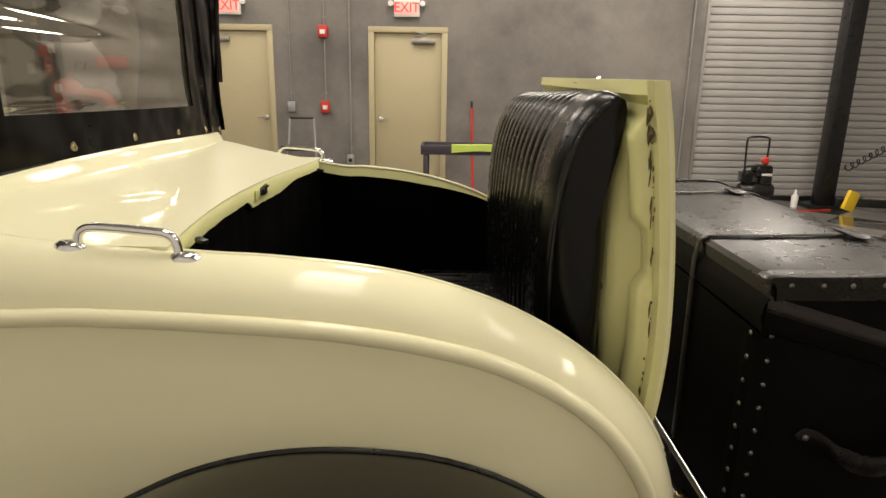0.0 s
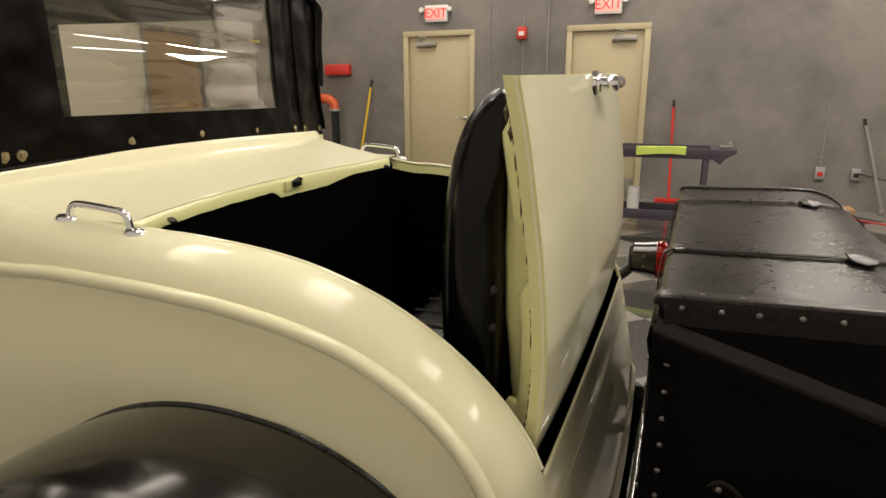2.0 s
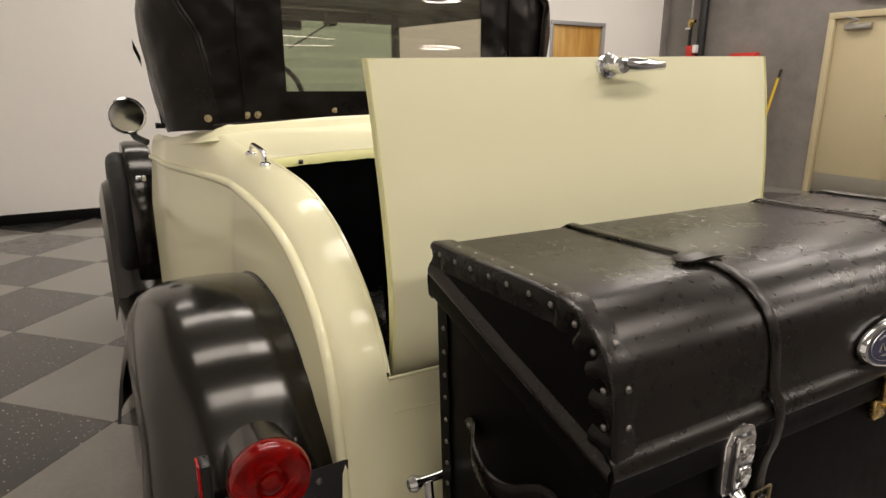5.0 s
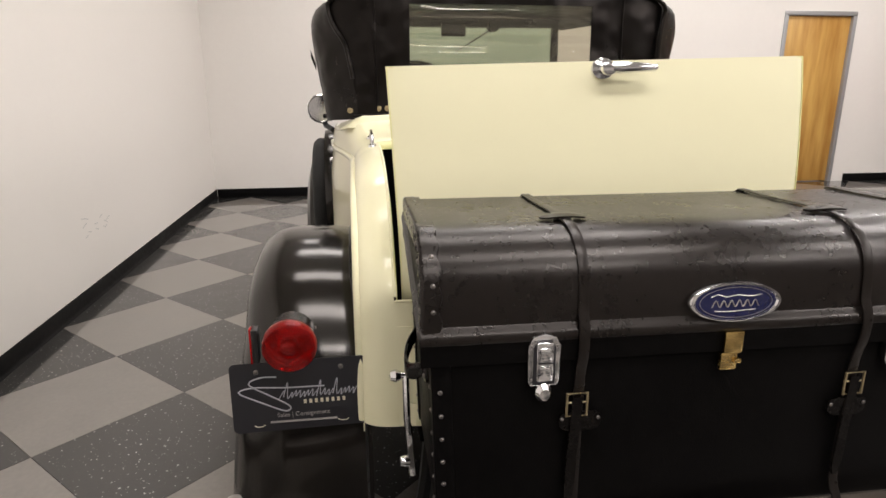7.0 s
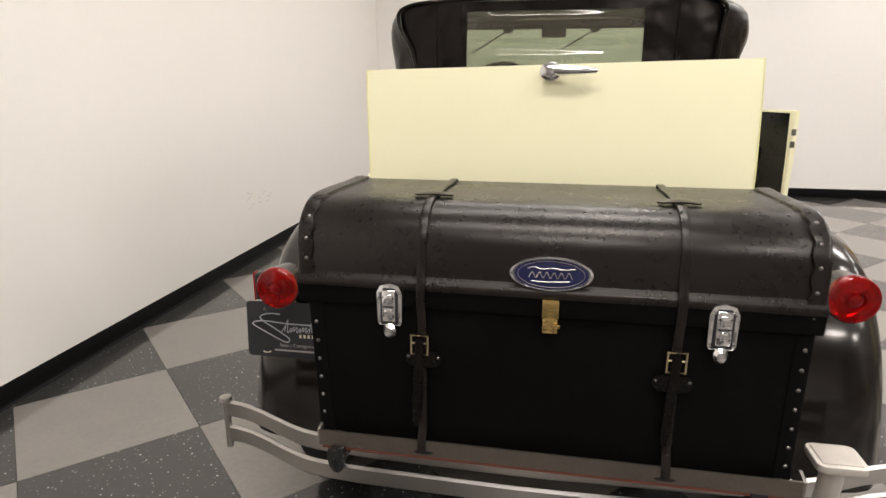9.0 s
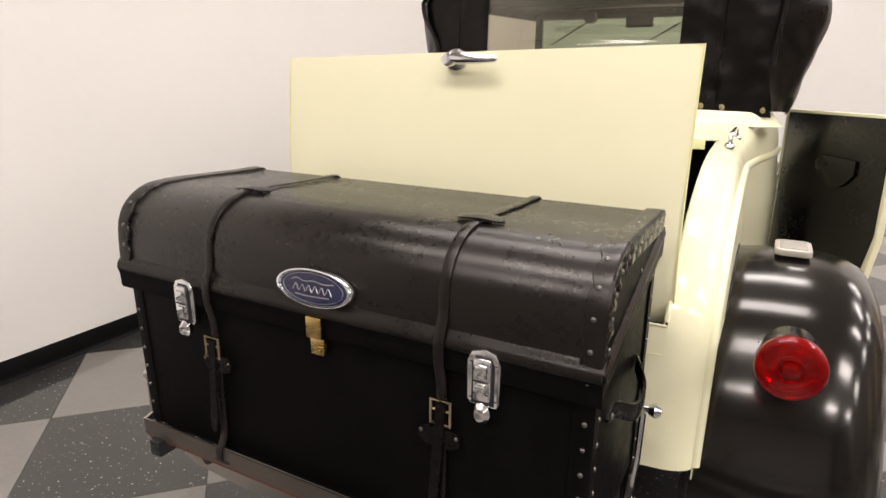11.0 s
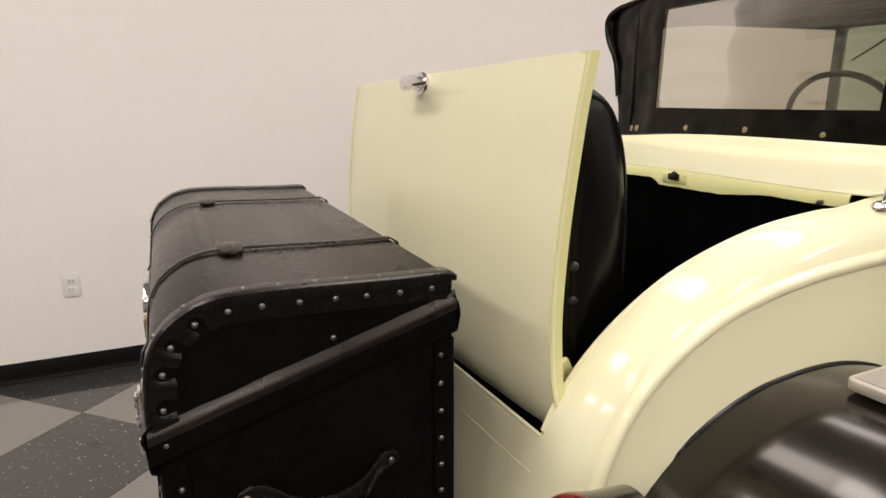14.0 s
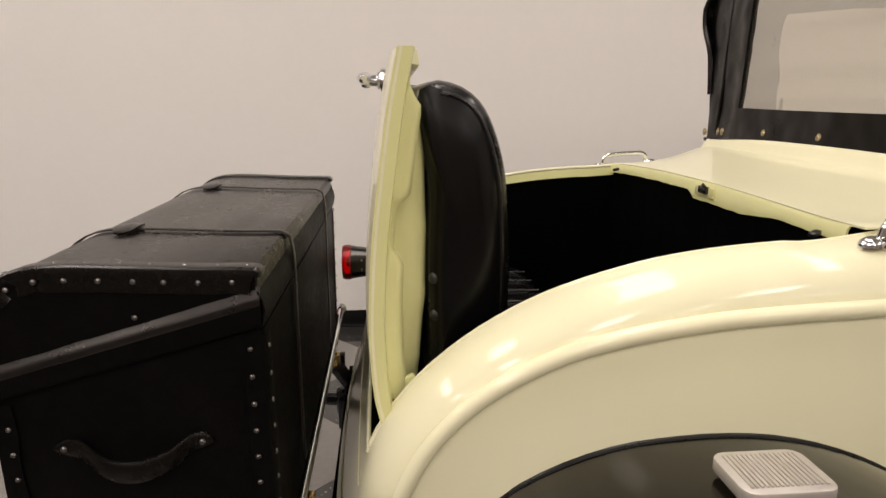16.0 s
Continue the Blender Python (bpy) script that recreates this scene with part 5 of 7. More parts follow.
# ---- soft top ----
OUT = [(-0.645, 1.205), (-0.662, 1.30), (-0.678, 1.40), (-0.690, 1.48), (-0.690, 1.54), (-0.668, 1.59), (-0.60, 1.622), (-0.45, 1.635), (-0.2, 1.642), (0.0, 1.645),
       (0.2, 1.645), (0.45, 1.642), (0.62, 1.632), (0.700, 1.60), (0.722, 1.55), (0.720, 1.48), (0.700, 1.40), (0.672, 1.30), (0.645, 1.205)]
oc = smooth_path(OUT, 80)


REAR_L = ([1.20, 1.30, 1.40, 1.46, 1.53, 1.60], [0.528, 0.540, 0.556, 0.568, 0.612, 0.620])
REAR_R = ([1.20, 1.224, 1.29, 1.36, 1.50, 1.60], [0.606, 0.604, 0.590, 0.584, 0.590, 0.600])
OUT_L = ([1.205, 1.30, 1.40, 1.48, 1.54, 1.60], [0.645, 0.662, 0.678, 0.690, 0.690, 0.66])
OUT_R = ([1.205, 1.30, 1.40, 1.48, 1.55, 1.60], [0.645, 0.672, 0.700, 0.720, 0.722, 0.70])


def rear_ratio(y, z):
    """How far the top is drawn in at its rear edge."""
    a, b = (REAR_L, OUT_L) if y < 0 else (REAR_R, OUT_R)
    return float(np.interp(z, *a) / np.interp(z, *b))


def top_row(x, g, low):
    row = []
    r = min(1.0, max(0.0, (x + 0.64) / 0.14)) ** 1.5
    for y, z in oc:
        if z < low:
            continue
        y = y * (1 - r + r * rear_ratio(y, z))
        f = max(0.0, (1.5 - z) / 0.295)
        fold = (0.012 * noise.noise(Vector((x * 9, z * 7, 2 if y < 0 else 5))) + 0.006 * noise.noise(Vector((x * 22, z * 13, 8 if y < 0 else 3)))) * (0.3 < abs(y)) * min(1, 4 * max(0.0, 1.62 - z))
        dz = f * ((0.026 if y > 0 else -0.004) + 0.09 * min(0.0, x + 0.53)) + (0.02 if x < -0.9 and z > 1.5 else 0)
        row.append((x, y * g + fold, z + dz))
    return row


bm = B()
side = [top_row(x, g, 0) for x, g in ((-0.497, 1.0), (-0.510, 1.0), (-0.535, 1.0), (-0.57, 1.0), (-0.60, 1.0), (-0.64, 1.0), (-0.68, 1.0), (-0.74, 1.003), (-0.785, 1.004))]
grid(bm, side)
grid(bm, [[p for p, q in zip(side[-1], oc) if q[1] > 1.575]] + [top_row(x, g, 1.575) for x, g in ((-1.0, 0.985), (-1.2, 0.955), (-1.45, 0.905), (-1.70, 0.85))])
bmesh.ops.remove_doubles(bm, verts=bm.verts, dist=0.0005)
top = part("soft_top", thicken(bm, 0.004), VINYL, car, "black vinyl soft top, raised", sharp=50)
bm = B()
tube(bm, [(-0.79, -0.655, 1.205), (-0.80, -0.668, 1.33)], 0.006, 8)
iron = part("top_iron", bm, CHROME, top)
bm = B()
tube(bm, [(-0.497 + 0.004 * noise.noise(Vector((y * 9, z * 9, 4))), y * rear_ratio(y, z) * 1.004, z + 0.002) for y, z in oc if z > 1.34], 0.0075, 8)
part("top_binding", bm, VINYL, top, "rolled black vinyl edge binding")
bm = B()
tube(bm, [(-0.79, -0.645, 1.20), (-0.79, -0.672, 1.20)], 0.009, 10)
part("iron_knob", bm, BASE, iron)
bm = B()
grid(bm, [[(-0.80, -0.690 - 0.018 * k / 3, 1.375 + 0.05 * k / 3 + o) for k in range(4)] for o in (0.0, 0.028)])
part("loose_flap", thicken(bm, 0.003), VINYL, top)

# rear curtain with its window
WY0, WY1, WZ0, WZ1 = -0.346, 0.316, 1.307, 1.594


def curtain_x(y, z):
    return -0.462 - 0.010 * (z - 1.25) / 0.35 - 0.05 * (abs(y) / 0.6) ** 2.5 + 0.004 * noise.noise(Vector((y * 6, z * 9, 1)))


def half_at(z, s=-1):
    c = oc[:40] if s < 0 else oc[:39:-1]
    return rear_ratio(s, z) * abs(float(np.interp(z, c[:, 1], c[:, 0]))) + 0.004


bm = B()
zs = [1.232, 1.245, 1.27, 1.29, WZ0, 1.36, 1.42, 1.48, 1.54, WZ1, 1.615, 1.63]
cols = 60
grid_v = []
for z in zs:
    w, wr = half_at(z) - 0.004, half_at(z, 1) - 0.004
    row = []
    for k in range(cols + 1):
        u = -1 + 2 * k / cols
        if k <= 20:
            y = -w + (WY0 + w) * k / 20
        elif k <= 40:
            y = WY0 + (WY1 - WY0) * (k - 20) / 20
        else:
            y = WY1 + (wr - WY1) * (k - 40) / 20
        sag = 0.020 * (abs(y) / 0.6) ** 2 if z < 1.26 else 0.0
        wav = 0.013 * noise.noise(Vector((y * 11, z * 3.5, 7))) * min(1, max(0, (abs(y) - 0.34) / 0.05)) * min(1, max(0, (z - 1.24) / 0.05))
        row.append(bm.verts.new((curtain_x(y, z) + wav, y, z - sag)))
    grid_v.append(row)
wi = [zs.index(WZ0), zs.index(WZ1)]
for a in range(len(zs) - 1):
    for k in range(cols):
        if wi[0] <= a < wi[1] and 20 <= k < 40:
            continue
        bm.faces.new((grid_v[a][k], grid_v[a][k + 1], grid_v[a + 1][k + 1], grid_v[a + 1][k]))
curtain = part("rear_curtain", thicken(bm, 0.004), VINYL, top, "black vinyl rear curtain with brass snaps", sharp=50)
bm = B()
tube(bm, [(curtain_x(y, 1.23) + 0.002, y, 1.231 - 0.020 * (abs(y) / 0.6) ** 2) for y in np.linspace(-0.55, 0.55, 40)], 0.006, 8)
part("hem", bm, VINYL, curtain)
bm = B()
rows = [[(curtain_x(y, z) - 0.003 + 0.004 * noise.noise(Vector((y * 3, z * 12, 3))), y, z) for y in np.linspace(WY0 - 0.006, WY1 + 0.006, 30)] for z in np.linspace(WZ0 - 0.006, WZ1 + 0.006, 24)]
grid(bm, rows)
film = part("window", bm, FILM, curtain, "clear yellowed vinyl rear window", tidy=True)
film.visible_shadow = False
for y in (-0.562, -0.457, -0.429, -0.206, -0.006, 0.203, 0.398, 0.459, 0.575):
    bm = B()
    z = 1.252 - 0.02 * (abs(y) / 0.6) ** 2
    lathe(bm, [(0.0105, 0), (0.0105, 0.002), (0.006, 0.0025), (0.005, 0.005), (0, 0.006)], Matrix.Translation((curtain_x(y, z) + 0.0015, y, z)) @ TO_REAR, 14)
    part("snap", bm, SNAPS, curtain, "aged brass snap fastener")
for y in (-0.47, 0.44):
    bm = B()
    tube(bm, [(curtain_x(y, z) + 0.004, y + 0.01 * noise.noise(Vector((0, z * 6, y))), z) for z in np.linspace(1.235, 1.62, 16)], 0.004, 6)
    part("seam", bm, VINYL, curtain)
# moulding on the deck below the curtain, swept round to the belt
PM = [(-0.82, -0.628, 1.172), (-0.70, -0.620, 1.184), (-0.60, -0.600, 1.196), (-0.545, -0.576, 1.204)]
PM += [(curtain_x(y, 1.23), y, 1.240 - (0.028 if y < 0 else 0.012) * (abs(y) / 0.6) ** 2) for y in np.linspace(-0.54, 0.54, 19)]
PM += [(-0.535, 0.585, 1.228), (-0.58, 0.615, 1.224), (-0.64, 0.632, 1.216), (-0.74, 0.645, 1.204), (-0.86, 0.652, 1.192)]
mould = smooth_path(PM, 70)
bm = B()
rows = []
for i, p in enumerate(mould):
    d = mould[min(i + 1, 69)] - mould[max(i - 1, 0)]
    n = np.array((d[1], -d[0], 0)) / np.hypot(d[0], d[1])
    k = float(np.interp(p[1], [-0.615, -0.52, 0.60, 0.645], [0.0, 1.0, 1.0, 0.0]))
    rows.append([tuple(p + n * o * k + np.array((0, 0, h * k - 0.035 * (1 - k)))) for o, h in ((-0.012, 0.0), (0.006, -0.003), (0.013, -0.012), (0.018, -0.026), (0.027, -0.035), (0.044, -0.043))])
grid(bm, rows)
part("deck_moulding", thicken(bm, 0.003), CREAM, deck, sharp=50)

# inside the cabin
bm = B()
box(bm, (0.03, 1.06, 0.04), (-1.63, 0, 1.20), 0.008)
for s in (-1, 1):
    box(bm, (0.03, 0.04, 0.44), (-1.63, s * 0.55, 1.42), 0.008)
box(bm, (0.03, 1.14, 0.05), (-1.63, 0, 1.63), 0.008)
ws = part("windscreen_frame", bm, BASE, car, "black windscreen frame")
bm = B()
box(bm, (0.005, 1.06, 0.40), (-1.63, 0, 1.42))
part("windscreen", bm, GLASS, ws, "greenish windscreen glass").visible_shadow = False
for y in (-0.27, 0.20):
    bm = B()
    tube(bm, [(-1.60, y, 1.60), (-1.60, y - 0.20, 1.48)], 0.004, 6)
    tube(bm, [(-1.62, y, 1.61), (-1.57, y, 1.61)], 0.03, 12)
    part("wiper", bm, BASE, ws)
bm = B()
box(bm, (0.015, 0.13, 0.06), (-1.55, -0.02, 1.585), 0.008)
part("inner_mirror", bm, BASE, ws)
bm = B()
tube(bm, [(-1.25 + 0.06 * math.cos(a), -0.26 + 0.20 * math.sin(a), 1.245 + 0.17 * math.cos(a)) for a in (2 * math.pi * k / 36 for k in range(36))], 0.011, 8, closed=True)
sw = part("steering_wheel", bm, BASE, car, "black steering wheel")
bm = B()
tube(bm, [(-1.25, -0.26, 1.245), (-1.58, -0.26, 0.97)], 0.02, 8)
part("steering_column", bm, BASE, sw)
bm = B()
box(bm, (0.16, 1.06, 0.50), (-0.66, 0, 0.93), 0.05, (0, -10, 0), 4)
box(bm, (0.50, 1.06, 0.16), (-0.95, 0, 0.70), 0.05, (0, 0, 0), 4)
part("front_seat", bm, SEAT, car, "black vinyl front bench seat")
bm = B()
box(bm, (1.3, 1.0, 0.03), (-1.15, 0, 0.50), 0.005)
part("cabin_floor", bm, LINER_SHADE, car)
bm = B()
rows = []
for x, w, z in ((-1.34, 0.60, 1.20), (-1.62, 0.56, 1.19), (-1.70, 0.52, 1.15), (-2.1, 0.40, 1.10), (-2.55, 0.30, 1.06)):
    rows.append([(x, w * math.sin(a), 0.55 + (z - 0.55) * max(0.0, math.cos(a)) ** 0.35 if abs(a) < 1.57 else 0.55) for a in np.linspace(-math.pi / 2, math.pi / 2, 25)])
grid(bm, rows)
part("bonnet", thicken(bm, 0.003), CREAM, car, "cream painted cowl and bonnet")
bm = B()
box(bm, (0.05, 0.62, 0.52), (-2.58, 0, 0.80), 0.02)
part("radiator_shell", bm, CHROME, car)


# open right-hand door
def open_door():
    m = pose(-1.33, 0.655, 0, 0, 0, 29.3)
    bm = B()
    prof = [(0.03, 0.55), (0.62, 0.58), (0.664, 0.80), (0.668, 1.0), (0.668, 1.218), (0.03, 1.207)]
    prism(bm, prof, lambda p, q, d: m @ Vector((p, d, q)), -0.012, 0.014, 0.006)
    d = part("side_door", bm, CREAM, car, "cream door standing wide open", sharp=40)
    bm = B()
    prism(bm, [(0.06, 0.57), (0.60, 0.60), (0.655, 0.82), (0.650, 1.0), (0.643, 1.207), (0.06, 1.195)], lambda p, q, dd: m @ Vector((p, dd, q)), -0.018, -0.0125, 0.003)
    t = part("door_trim", bm, SEAT, d, "black vinyl door trim")
    bm = B()
    rows = []
    for p in np.linspace(0.30, 0.52, 12):
        c = 1 - ((p - 0.41) / 0.11) ** 2
        rows.append([m @ Vector((p, -0.026 - 0.012 * c * (1 - abs(2 * k / 8 - 1)), 1.055 - (0.05 + 0.06 * c) * k / 8)) for k in range(9)])
    grid(bm, rows)
    part("map_pocket", thicken(bm, 0.003), SEAT, t, "gathered vinyl map pocket")
    for q in (1.13, 1.08):
        bm = B()
        box(bm, (0.010, 0.018, 0.026), m @ Vector((0.665, -0.004, q)), 0.002, (0, 0, 29.3))
        part("door_latch", bm, STEEL, d)


open_door()


# ---- lamps, plate, bumper and rack ----
def tail_lamp(s, y, z, x, name):
    m = Matrix.Translation((x, y, z)) @ TO_REAR
    bm = B()
    lathe(bm, [(0, -0.100), (0.030, -0.099), (0.046, -0.086), (0.050, -0.045), (0.0535, -0.026), (0.0542, -0.020), (0.0515, -0.019), (0.051, -0.022)], m, 32)
    l = part(name, bm, BLACK, car, "round tail lamp with a black drum body")
    bm = B()
    ribs = [(0.0505 - 0.0026 * k, 0.0070 + 0.0002 * k + (0.0005 if k % 2 else -0.0003)) for k in range(12)]
    lathe(bm, [(0.0540, -0.021), (0.0560, -0.018), (0.0566, -0.006), (0.0555, 0.002), (0.0530, 0.0062)] + ribs + [(0.0195, 0.0060), (0.0185, 0.0030), (0.0165, 0.0030), (0.0155, 0.0085), (0.012, 0.0105), (0.006, 0.0116), (0, 0.0120)], m, 40)
    part("lens", bm, LENS, l, "ribbed red glass lens")
    bm = B()
    lathe(bm, [(0.0512, -0.021), (0.047, -0.030), (0.036, -0.036), (0.022, -0.046), (0.010, -0.050), (0, -0.051)], m, 32)
    part("reflector_bowl", bm, CHROME, l, "silvered bowl behind the lens")
    bm = B()
    lathe(bm, [(0.013, -0.049), (0.013, -0.030), (0.017, -0.022), (0.018, -0.012), (0.013, -0.005), (0, -0.002)], m, 20)
    part("bulb", bm, PLATE, l, "dark bulb holder")
    bm = B()
    tube(bm, smooth_path([(x - 0.07, y, z - 0.01), (x - 0.11, y, z - 0.05), (x - 0.17, y * 0.99, z - 0.10)], 10), 0.016, 10)
    part("bracket", bm, BASE, l)
    for k in range(2):
        rivet(l, (x - 0.055, y - s * 0.050, z - 0.012 + 0.03 * k), TO_LEFT if s > 0 else TO_RIGHT, "screw", 0.9)
    return l


lamp_left = tail_lamp(-1, -0.7005, 0.814, 0.592, "tail_lamp")
lamp_right = tail_lamp(1, 0.688, 0.867, 0.588, "tail_lamp")
bm = B()
box(bm, (0.032, 0.014, 0.075), (0.535, -0.776, 0.800), 0.003)
rf = part("reflector_bracket", bm, BASE, lamp_left)
bm = B()
box(bm, (0.026, 0.004, 0.078), (0.537, -0.785, 0.800), 0.001)
part("reflector", bm, REDLENS, rf, "flat red side reflector")

# show plate below the left lamp
PL = Matrix.Translation((0.492, -0.696, 0.652)) @ pose(0, 0, 0, 0.8, -6, 0)
bm = B()
out = []
for cx, cy, a0 in ((0.140, 0.070, 0), (-0.140, 0.070, 90), (-0.140, -0.070, 180), (0.140, -0.070, 270)):
    for k in range(6):
        a = radians(a0 + 18 * k)
        out.append((cx + 0.012 * math.cos(a), cy + 0.012 * math.sin(a)))
prism(bm, out, lambda p, q, d: PL @ Vector((d, p, q)), -0.0008, 0.0008)
plate = part("licence_plate", bm, PLATE, car, "black dealer show plate with silver script")
for sx in (-1, 1):
    rivet(plate, PL @ Vector((0.001, sx * 0.094, 0.060)), PL.to_3x3().to_4x4() @ TO_REAR, "bolt", 1.5)
    bm = B()
    tube(bm, [PL @ Vector((0.001, sx * 0.094 - 0.012, -0.066)), PL @ Vector((0.001, sx * 0.094 - 0.006, -0.070)), PL @ Vector((0.001, sx * 0.094 + 0.006, -0.070)), PL @ Vector((0.001, sx * 0.094 + 0.012, -0.066))], 0.0012, 5)
    part("slot_edge", bm, CREAMPRINT, plate)


def strokes(name, lines, material, parent, m, r):
    bm = B()
    for line in lines:
        tube(bm, [m @ Vector((0.0012, p, q)) for p, q in smooth_path(line, 6 * len(line))], r, 6, flat=1.0)
    return part(name, bm, material, parent)


SW = [[(-0.050, 0.046), (-0.083, 0.047), (-0.110, 0.038), (-0.105, 0.026), (-0.069, 0.004), (-0.028, -0.022), (-0.024, -0.033), (-0.040, -0.035), (-0.092, -0.010), (-0.133, 0.012), (-0.126, 0.021), (-0.092, 0.024), (-0.029, 0.019), (0.055, 0.017)]]
wave = []
for k in range(37):
    p = -0.046 + 0.166 * k / 36
    tall = 0.022 if k in (3, 19, 27) else 0.0
    wave.append((p + (0.006 if k % 2 else -0.001), (0.010 + tall if k % 2 else -0.006) + 0.002 * math.sin(k)))
SW.append(wave + [(0.128, 0.010)])
strokes("script_logo", SW[:1], SILVER, plate, PL, 0.0019)
strokes("script_logo", SW[1:], SILVER, plate, PL, 0.0011)
bm = B()
for k in range(8):
    box(bm, (0.0006, 0.0065, 0.010), PL @ Vector((0.0013, 0.010 + 0.0125 * k, -0.017)))
part("lower_logo_bars", bm, CREAMPRINT, plate)
text_mesh("plate_text", "Sales | Consignment", 0.0145, GREYPRINT, PL @ Matrix.Translation((0.0012, 0.005, -0.046)) @ Matrix(((0, 0, 1, 0), (1, 0, 0, 0), (0, 1, 0, 0), (0, 0, 0, 1))), plate, 0.0003)
bm = B()
box(bm, (0.0006, 0.15, 0.005), PL @ Vector((0.0012, 0.005, -0.062)))
part("small_print_bar", bm, GREYPRINT, plate)


def bumper():
    half = [(0.700, -0.818), (0.710, -0.76), (0.733, -0.70), (0.768, -0.628), (0.800, -0.55), (0.815, -0.44), (0.822, -0.257), (0.828, 0.0)]
    full = half + [(x, -y) for x, y in half[-2::-1]]
    path = smooth_path(full, 60)
    first = None
    for z in (0.512, 0.4386):
        bm = B()
        rows = []
        for x, y in path:
            rows.append([(x, y, z - 0.024), (x + 0.005, y, z - 0.018), (x + 0.006, y, z + 0.018), (x, y, z + 0.024), (x - 0.004, y, z + 0.022), (x - 0.004, y, z - 0.022)])
        vs = grid(bm, rows, wrap=True)
        cap(bm, vs[0])
        cap(bm, vs[-1])
        b = part("bumper_bar", bm, NICKEL, car, "plain bright metal bumper bar", sharp=30)
        first = first or b
    for s in (-1, 1):
        bm = B()
        lathe(bm, [(0.0, 0.394), (0.009, 0.397), (0.009, 0.530), (0.017, 0.534), (0.015, 0.544), (0, 0.548)], pose(0.700, s * 0.815, 0), 16)
        part("end_bolt", bm, NICKEL, first)
        bm = B()
        lathe(bm, [(0, 0.0), (0.0235, 0.0), (0.022, 0.009), (0.018, 0.012), (0, 0.012)], Matrix.Translation((0.819, s * 0.468, 0.487)) @ TO_REAR @ Matrix.Diagonal((1.9, 1, 1, 1)), 24)
        c = part("clamp", bm, BASE, first, "black oval bumper clamp")
        bm = B()
        lathe(bm, [(0.0105, 0), (0.0105, 0.003), (0.008, 0.007), (0.004, 0.009), (0, 0.0095)], Matrix.Translation((0.830, s * 0.470, 0.494)) @ TO_REAR, 14)
        part("bolt", bm, STEEL, c)
        bm = B()
        tube(bm, [(0.815, s * 0.465, 0.477), (0.6, s * 0.42, 0.475), (0.3, s * 0.37, 0.47)], 0.018, 8)
        part("bumper_arm", bm, BASE, first)
    return first


bumper()


def step_plate(x, y, z, lx, ly, tilt, name, leg):
    m = Matrix.Translation((x, y, z)) @ pose(0, 0, 0, *tilt)
    bm = B()
    out = []
    r = 0.016
    for sx, sy, a0 in ((1, 1, 0), (-1, 1, 90), (-1, -1, 180), (1, -1, 270)):
        for k in range(5):
            a = radians(a0 + 22.5 * k)
            out.append((sx * (lx / 2 - r) + r * math.cos(a), sy * (ly / 2 - r) + r * math.sin(a)))
    prism(bm, out, lambda p, q, d: m @ Vector((p, q, d)), -0.016, 0.0, 0.003)
    p = part(name, bm, STEP, car, "ribbed pale metal step plate")
    for k in range(16):
        bm = B()
        u = -lx / 2 + 0.012 + (lx - 0.024) * k / 15
        box(bm, (0.0032, ly - 0.02, 0.0025), m @ Vector((u, 0, 0.001)), 0.0, tilt)
        part("rib", bm, STEP, p)
    if leg:
        bm = B()
        tube(bm, [(x, y, z - 0.016), (x - 0.01, y, z - 0.09), (x - 0.02, y, z - 0.16)], 0.022, 10)
        part("leg", bm, STEP, p)


step_plate(0.046, 0.692, 0.951, 0.105, 0.078, (0, 0, 0), "fender_step", False)
step_plate(0.880, 0.570, 0.648, 0.085, 0.092, (0, 0, 0), "bumper_step", True)


